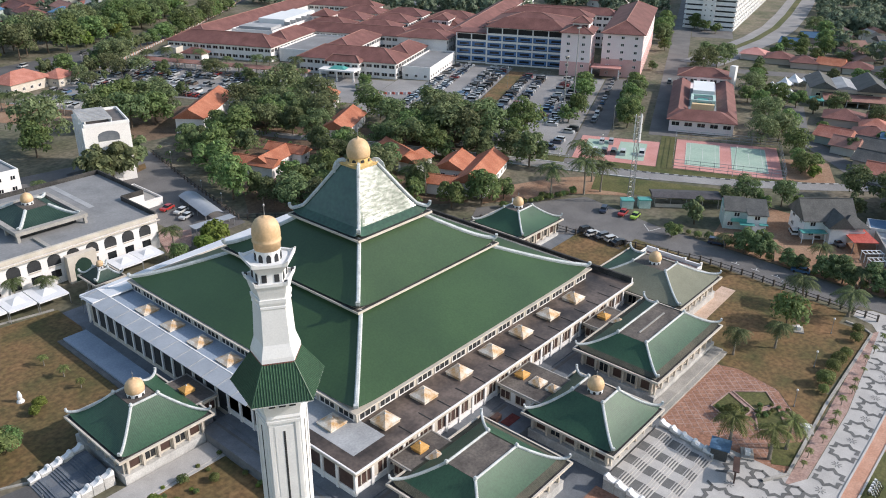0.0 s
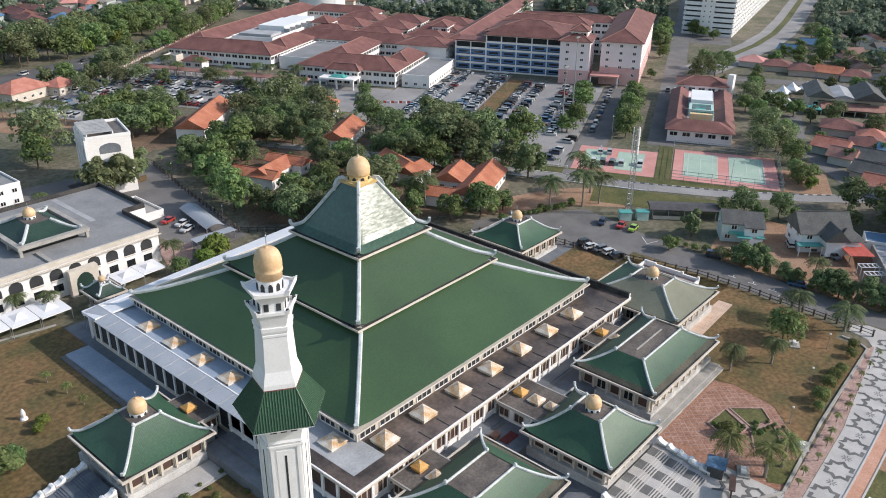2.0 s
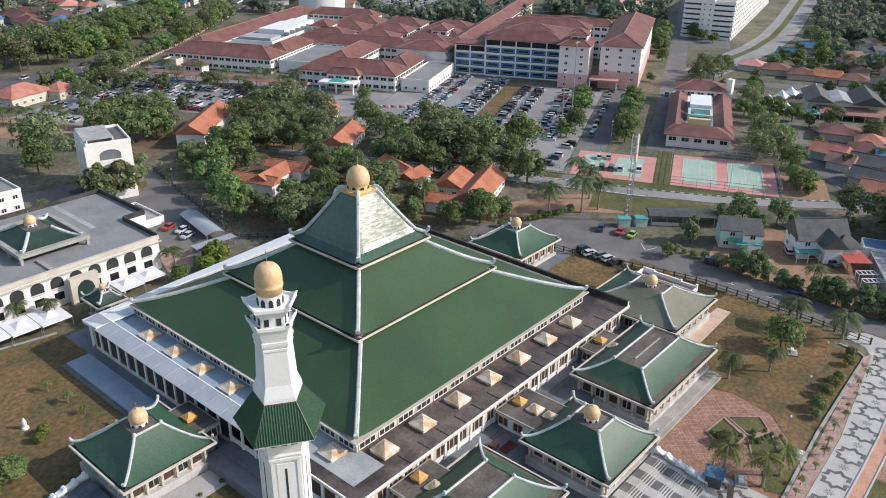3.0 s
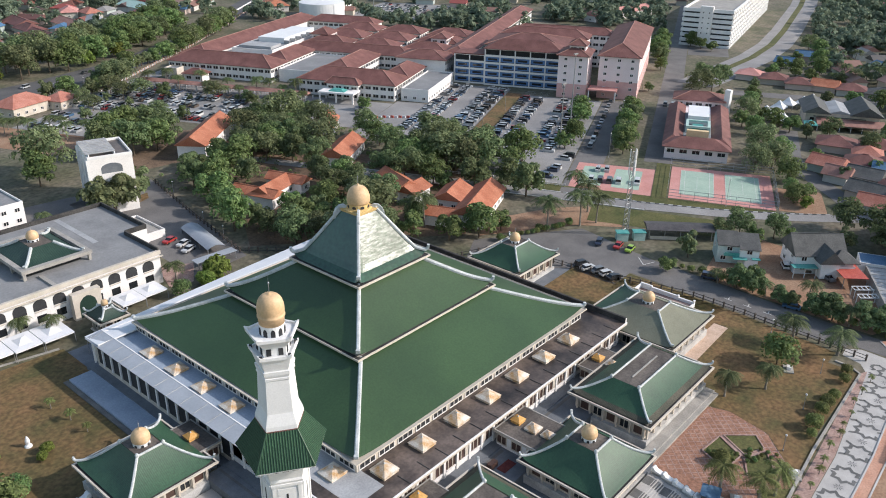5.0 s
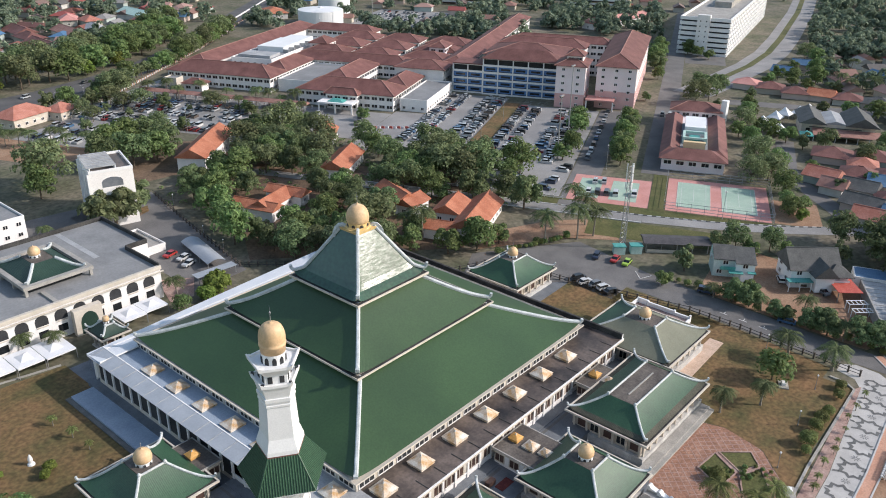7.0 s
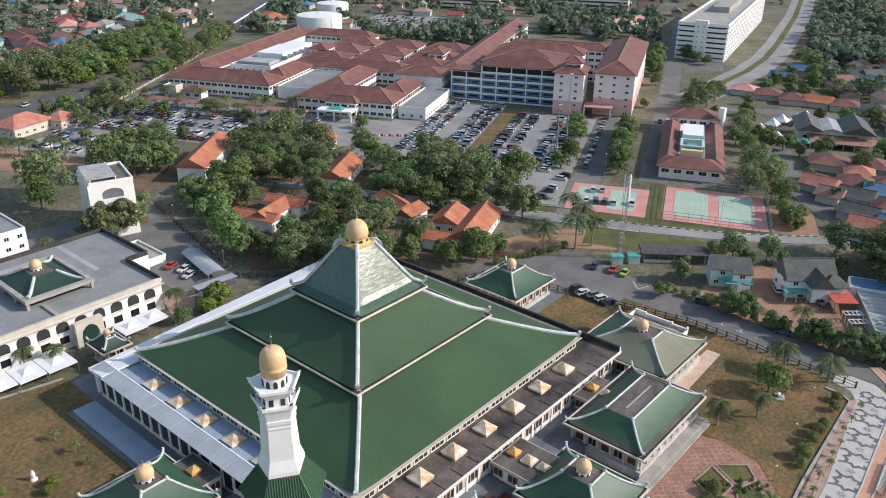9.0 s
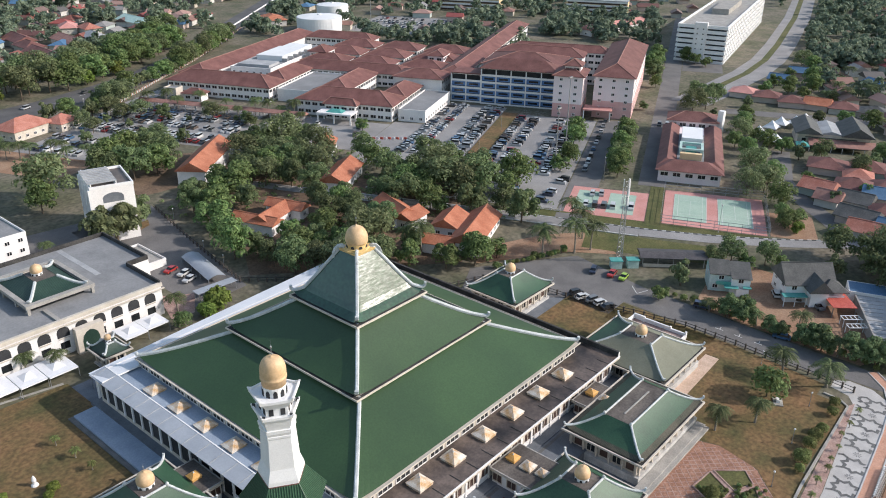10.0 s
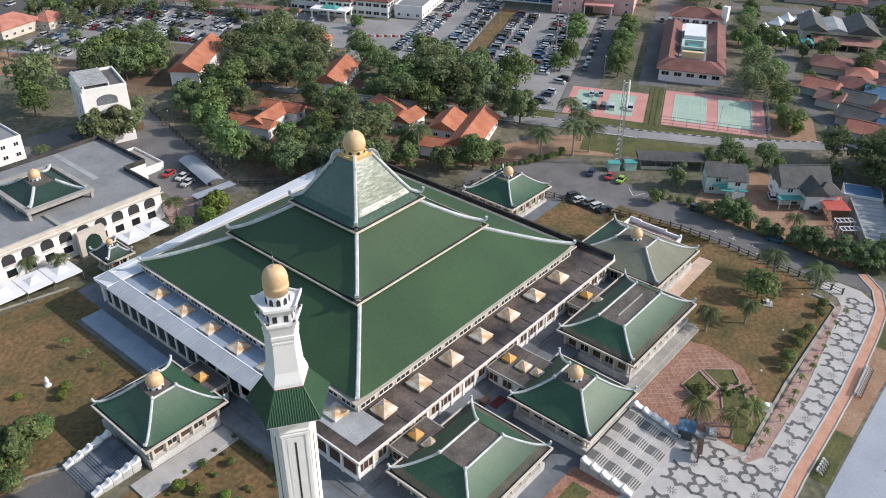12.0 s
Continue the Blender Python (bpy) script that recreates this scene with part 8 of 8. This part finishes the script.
for a, bq in ((205, 252), (240, 247), (282, 239), (420, 272), (500, 294)):
    park(*town(a, bq), 24)

# ---- barriers at the hospital roundabout ----
for i in range(12):
    x, y = town(211 + 0.5 * i, 84 - 1.6 * i)
    bar = thing("road_barrier", pose(x, y, ground_z(x, y) + 0.06, 0, 0, 97), "red and white plastic road barrier at the roundabout" if i % 2 else "white plastic road barrier at the roundabout", "barrier", "road barriers")
    b = bmesh.new()
    frustum(b, (0.75, 0.25), 0, (0.7, 0.1), 0.9)
    part("body", b, M["plum"] if i % 2 else M["white"], bar)

# ---- road markings ----
def stripes(name, label, rows, w, lift=0.13):
    b = bmesh.new()
    for pts in rows:
        ribbon(b, pts, w, lift)
    return setting(name, b, M["line"], label, "road marking")


stripes("road_marking", "white bay lines in the hospital car park", [[town(a, bq - 2.4), town(a, bq + 2.4)] for bq in (39.5, 45, 57, 63, 26, 19.5, 7.5, 2) for a in np.arange(198, 280, 2.9)], 0.12)
stripes("road_marking_centre", "broken white centre line", [[(112.6, y), (111.4, y - 0.15)] for y in (-16, -21, -26)] + [[(111.4, y - 1), (111.4, y + 1)] for y in (-16, -21, -26)] + [[(116.5, 11.5), (113.6, 8.5)], [(113.6, 8.5), (117.2, 7.0)]] + [[town(216 + i * 9, 247 - i * 0.75), town(220 + i * 9, 246.6 - i * 0.75)] for i in range(7)], 0.18)
b = bmesh.new()
for a0, b0, a1, b1 in ((160, -56.5, 184, -45.8), (160, -71, 184, -60.2)):
    for q in ((a0, b0, a1, b0), (a0, b1, a1, b1), (a0, b0, a0, b1), (a1, b0, a1, b1), (a0, b0 + 1.37, a1, b0 + 1.37), (a0, b1 - 1.37, a1, b1 - 1.37), (a0 + 5.5, b0 + 1.4, a0 + 5.5, b1 - 1.4), (a1 - 5.5, b0 + 1.4, a1 - 5.5, b1 - 1.4), (a0 + 5.5, (b0 + b1) / 2, a1 - 5.5, (b0 + b1) / 2)):
        ribbon(b, [town(q[0], q[1]), town(q[2], q[3])], 0.1, 0.17)
setting("court_lines", b, M["line"], "faint white tennis court lines", "court marking")

# ---- fences, kerbs, lamps ----
def fence(pts, pitch, h, label, post_mat, rail_mat, w=0.35, rails=(0.35, 0.85), name="fence"):
    f = thing(name, None, label, "fence")
    pm = mesh_of(boxes((-w / 2, -w / 2, -0.3, w / 2, w / 2, h), (-w * 0.65, -w * 0.65, h, w * 0.65, w * 0.65, h + 0.12)), post_mat)
    for (x0, y0), (x1, y1) in zip(pts, pts[1:]):
        n = max(1, round(math.hypot(x1 - x0, y1 - y0) / pitch))
        for i in range(n):
            k = i / n
            x, y = x0 + (x1 - x0) * k, y0 + (y1 - y0) * k
            shared("post", pm, f, pose(x, y, ground_z(x, y), 0, 0, math.degrees(math.atan2(y1 - y0, x1 - x0))))
        for r in rails:
            b = bmesh.new()
            m = 8
            tube(b, [(x0 + (x1 - x0) * i / m, y0 + (y1 - y0) * i / m, ground_z(x0 + (x1 - x0) * i / m, y0 + (y1 - y0) * i / m) + r * h) for i in range(m + 1)], 0.1, 0.12)
            part("rail", b, rail_mat, f)


fence([(105.2, -50), (107.2, -22), (106.8, -9), (103.5, 4), (99, 22), (96.5, 43), (80, 50), (56, 84), (46, 95), (51, 125), (57.5, 158)], 2.6, 1.5, "dark fence with concrete posts round the mosque grounds", M["deck_brown"], M["dark"])
fence([town(227, 217.7), town(269, 227), town(327, 239.5), town(395, 258), town(476, 284)], 3.0, 1.4, "low red and white wall along the west road", M["path_orange"], M["offwhite"], 0.5, (0.2, 0.45, 0.7))
fence([town(187.8, -75.5), town(187.8, -42), town(155.6, -42), town(155.6, -75.5), town(187.8, -75.5)], 4.0, 3.2, "tall thin court fence on steel posts", M["metal"], M["metal"], 0.1, (0.33, 0.66, 0.98))
fence([town(155, -9.5), town(155, 60)], 3, 0.9, "low rail along the road", M["offwhite"], M["offwhite"], 0.2)
fence([town(233, 118), town(233, 205)], 3.0, 1.3, "white fence before the hospital", M["offwhite"], M["path_orange"], 0.3)
b = bmesh.new()
ribbon(b, [(43, -53.1), (38.8, -50.6)], 0.5, 0.32, thick=0.32)
ribbon(b, [(43, -53.1), (66, -51.6), (98.5, -50.7), (100.2, -48.5), (100.6, -45)], 0.5, 0.32, thick=0.32)
setting("kerb", b, M["concrete"], "raised concrete kerb round the garden", "kerb")
b = bmesh.new()
for w in (-1.15, 1.15):
    ribbon(b, FOOT, 0.3, 0.18, 3.0, w, 0.16)
setting("kerb_path", b, M["stone_pale"], "pale kerb along the orange path", "kerb")
b = bmesh.new()
ribbon(b, [(-9.6, 84.5), (-45, 92)], 0.4, 0.3, thick=0.3)
ribbon(b, [(-36.8, 33.9), (-42, 36.5), (-90, 44)], 0.35, 0.25, thick=0.25)
setting("kerb_lawn", b, M["concrete"], "grey kerb along the lawn", "kerb")
b = bmesh.new()
ribbon(b, [town(149.5, 60), town(149.5, -9)], 0.3, 0.28, thick=0.2)
ribbon(b, [town(143.8, 60), town(143.8, -36)], 0.3, 0.28, thick=0.2)
setting("kerb_road", b, M["line"], "pale kerb along the front road", "kerb")
KERB_BLOCK = [mesh_of(boxes((-0.7, -0.16, -0.2, 0.7, 0.16, 0.2)), M[k]) for k in ("line", "stone_dark")]
sk = setting("kerb_striped", boxes((0, 0, -0.9, 0.1, 0.1, -0.8)), M["concrete"], "black and white painted kerb along the road", "kerb")
edge = [Vector(town(149.5, bq)) for bq in (-10, -36)] + [Vector(town(a + 2.75, bq - 0.6)) for a, bq in ((148.2, -56), (150.2, -69), (152.6, -81), (155, -90))]
run = 0
for p, q in zip(edge, edge[1:]):
    n = round((q - p).length / 1.4)
    for i in range(n):
        c = p.lerp(q, (i + 0.5) / n)
        shared("kerb_block", KERB_BLOCK[run % 2], sk, pose(c.x, c.y, ground_z(c.x, c.y) + 0.12, 0, 0, math.degrees(math.atan2(q.y - p.y, q.x - p.x))))
        run += 1


def lamp_post(h, arm, label, group):
    l = thing("street_lamp", pose(0, 0, -200), label, "street lamp", group)
    b = bmesh.new()
    lathe(b, [(0.14, 0), (0.14, 0.4), (0.07, 0.5), (0.05, h)], 8)
    part("pole", b, M["metal"], l)
    for s in (-1, 1) if arm else (0,):
        b = bmesh.new()
        lathe(b, [(0.06, h), (0.2, h + 0.1), (0.2, h + 0.32), (0.05, h + 0.42)], 8, s * arm, 0)
        part("globe", b, M["white"], l)
        if arm:
            part("arm", boxes((min(0, s * arm), -0.03, h - 0.06, max(0, s * arm), 0.03, h)), M["metal"], l)
    return l


GL, SL = lamp_post(3.4, 0.0, "short single-globe garden lamp", "garden lamps"), lamp_post(9, 0.0, "tall thin street lamp", "street lamps")
for x, y in ((62.1, -47.4), (77.7, -45.8), (93.2, -44.2), (71.5, -32.2), (57, 145), (50, 118), (48.5, 106), (36, 150), (-6, 78), (103, -30), (94, -13)):
    copy_thing(GL, pose(x, y, ground_z(x, y), 0, 0, rnd.uniform(0, 180)))
for a, bq in ((153, -20), (153, -60), (200, 30), (240, 30), (190, -20), (240, -20), (182, 150), (182, 190), (200, 214), (240, 217), (300, -24), (420, 200)):
    copy_thing(SL, pose(*town(a, bq), RISE))
for i, (a, bq, h) in enumerate(((222, -1, 30), (196, -1, 24), (455, 175, 34))):
    fl = thing("floodlight_mast", pose(*town(a, bq), RISE), "tall thin white floodlight mast", "light mast", "light masts")
    b = bmesh.new()
    lathe(b, [(0.3, 0), (0.14, h)], 8)
    part("pole", b, M["metal"], fl)
    part("lamp_ring", boxes((-1.2, -0.3, h, 1.2, 0.3, h + 0.5)), M["metal"], fl)

mast = thing("telecom_mast", pose(127.0, 21.6, ground_z(127, 21.6)), "grey lattice telecom mast with antennas", "mast")
H = 25.0
legs = [(math.cos(a) * 1.0, math.sin(a) * 1.0) for a in (0.3, 0.3 + 2 * math.pi / 3, 0.3 + 4 * math.pi / 3)]
for lx, ly in legs:
    b = bmesh.new()
    tube(b, [(lx, ly, 0), (lx * 0.55, ly * 0.55, H)], 0.14, 0.14, Vector((0, 1, 0)))
    part("leg", b, M["metal"], mast)
for i in range(16):
    z0, z1 = H * i / 16, H * (i + 1) / 16
    k0, k1 = 1 - 0.45 * i / 16, 1 - 0.45 * (i + 1) / 16
    for j in range(3):
        (ax, ay), (bx, by) = legs[j], legs[(j + 1) % 3]
        for q in (((ax * k0, ay * k0, z0), (bx * k1, by * k1, z1)), ((ax * k1, ay * k1, z1), (bx * k1, by * k1, z1))):
            b = bmesh.new()
            tube(b, q, 0.07, 0.07)
            part("brace", b, M["metal"], mast)
for i in range(9):
    a, z = i * 2.1, H - 0.5 - (i // 3) * 2.6
    b = bmesh.new()
    box(b, 0.9, -0.22, -1.1, 1.15, 0.22, 1.1, Matrix.Translation((0, 0, z)) @ Matrix.Rotation(a, 4, "Z"))
    part("antenna", b, M["white"], mast)

# ---- garden and plaza ----
BEDS = [((52.3, -36.2), (58.4, -36.9), (55.4, -42.2), (49.6, -41.6)), ((59.2, -37.3), (63.2, -42.0), (60.4, -44.6), (56.2, -42.6)), ((55.2, -43.0), (59.8, -45.2), (54.6, -48.9), (51.0, -45.2))]
area("garden_bed", M["grass"], "grass bed inside the brick paving", "lawn", *BEDS, ((43.8, -50.2), (48.5, -47.8), (53.2, -52.4), (45.5, -53.2)), lift=0.09)
b = bmesh.new()
for q in BEDS:
    ribbon(b, [*q, q[0]], 0.3, 0.24, 2.0, 0.0, 0.2)
setting("bed_kerb", b, M["paver_pink"], "low pale kerb round the garden beds", "kerb")
area("garden_path", M["paver_pink"], "pale paver path crossing the beds", "pavement", ((58.4, -36.9), (59.2, -37.3), (56.2, -42.6), (55.4, -42.2)), ((56.2, -42.6), (60.4, -44.6), (59.8, -45.2), (55.2, -43.0)), lift=0.12)
b = bmesh.new()
for k in range(-14, 30):
    for d in (-1, 1):
        c = 43.5 + k * 1.7
        x0, x1 = (c + d * (u + 51) for u in (-50.3, -31.6))
        pts = [(x0 + (x1 - x0) * j / 24, -50.3 + 18.7 * j / 24) for j in range(25)]
        for p, q in zip(pts, pts[1:]):
            if all(43.4 < x < min(66.4, 63.5 - 0.95 * (y + 44) if y < -44 else 66.4) for x, y in (p, q)):
                ribbon(b, [p, q], 0.16, 0.045)
setting("paver_lattice", b, M["paver_pink"], "pale diagonal joints in the brick paving", "pavement")
sg = thing("sign_board", pose(36.8, -46.9, 0.02, 0, 0, 20), "dark brown wooden sign board on two posts", "sign")
part("board", boxes((-1.6, -0.12, 0.8, 1.6, 0.12, 2.3)), M["brownglass"], sg)
part("roof", boxes((-1.9, -0.5, 2.4, 1.9, 0.5, 2.6)), M["brownglass"], sg)
for x in (-1.5, 1.5):
    part("post", boxes((x - 0.12, -0.12, 0, x + 0.12, 0.12, 2.4)), M["brownglass"], sg)
hut = thing("guard_hut", pose(40.2, -42.9, 0.02, 0, 0, 15), "small dark guard hut with blue roof beside the stairs", "hut")
part("body", boxes((-1.3, -1.3, 0, 1.3, 1.3, 2.2)), M["slate"], hut)
part("roof", boxes((-1.6, -1.6, 2.2, 1.6, 1.6, 2.4)), M["bluesheet"], hut)
for x, y in ((43.5, -46.3), (90.2, -38.5), (56.8, -51.4)):
    bn = thing("garden_monument", pose(x, y, 0.05, 0, 0, 25), "small white stone garden monument on a slab", "monument", "garden stones")
    part("slab", boxes((-1.5, -1.0, 0, 1.5, 1.0, 0.25)), M["concrete"], bn)
    part("block", boxes((-0.6, -0.4, 0.25, 0.6, 0.4, 0.9)), M["white"], bn)
stt = thing("garden_stone", pose(-28.8, 56.3, 0.05), "upright white carved garden stone on the lawn", "stone")
b = bmesh.new()
lathe(b, [(0.7, 0), (0.6, 0.3), (0.35, 0.5), (0.45, 1.2), (0.25, 1.9), (0.1, 2.2)], 10)
part("stone", b, M["white"], stt)
for i in range(7):
    bk = thing("bollard", pose(99.5 + i * 1.5, -66.0, 0.05), "short white bollard beside the path", "bollard", "bollards")
    part("post", boxes((-0.12, -0.12, 0, 0.12, 0.12, 0.9)), M["white"], bk)


def make_bike():
    k = thing("bicycle", pose(0, 0, -200), "parked white bicycle beside the orange path", "bicycle", "parked bicycles")
    for x in (-0.52, 0.52):
        b = bmesh.new()
        ring = [[b.verts.new((x + r * math.cos(math.pi * i / 8), y, 0.34 + r * math.sin(math.pi * i / 8))) for i in range(16)] for r, y in ((0.34, -0.03), (0.34, 0.03), (0.25, 0.03), (0.25, -0.03))]
        for q in range(4):
            for i in range(16):
                b.faces.new((ring[q][i], ring[q][(i + 1) % 16], ring[(q + 1) % 4][(i + 1) % 16], ring[(q + 1) % 4][i]))
        part("wheel", b, M["tyre"], k)
    b = bmesh.new()
    for p, q in (((-0.52, 0, 0.34), (-0.15, 0, 0.85)), ((-0.15, 0, 0.85), (0.4, 0, 0.85)), ((0.4, 0, 0.95), (0.52, 0, 0.34)), ((-0.05, 0, 0.34), (0.4, 0, 0.85)), ((-0.05, 0, 0.34), (-0.18, 0, 0.95))):
        tube(b, [p, q], 0.07, 0.07, Vector((0, 1, 0)))
    part("frame", b, M["white"], k)
    part("saddle", boxes((-0.32, -0.08, 0.95, -0.06, 0.08, 1.02)), M["tyre"], k)
    part("handlebar", boxes((0.36, -0.28, 0.95, 0.42, 0.28, 1.0)), M["metal"], k)
    part("basket", boxes((0.44, -0.17, 0.72, 0.74, 0.17, 0.98)), M["white"], k)
    return k


BIKE = make_bike()
for i in range(13):
    copy_thing(BIKE, pose(71.5 + i * 0.8, -63.4 + i * 0.05, 0.05, 0, 0, 78 + rnd.uniform(-6, 6)))
for i in range(5):
    copy_thing(BIKE, pose(46.5 + i * 0.8, -64.6, 0.05, 0, 0, 80 + rnd.uniform(-8, 8)))
# the patterns that the copies were taken from stand nowhere in the place
for ob in [o for o in scene.objects if o.parent is None and o.location.z < -150]:
    for o in (*ob.children_recursive, ob):
        bpy.data.objects.remove(o)
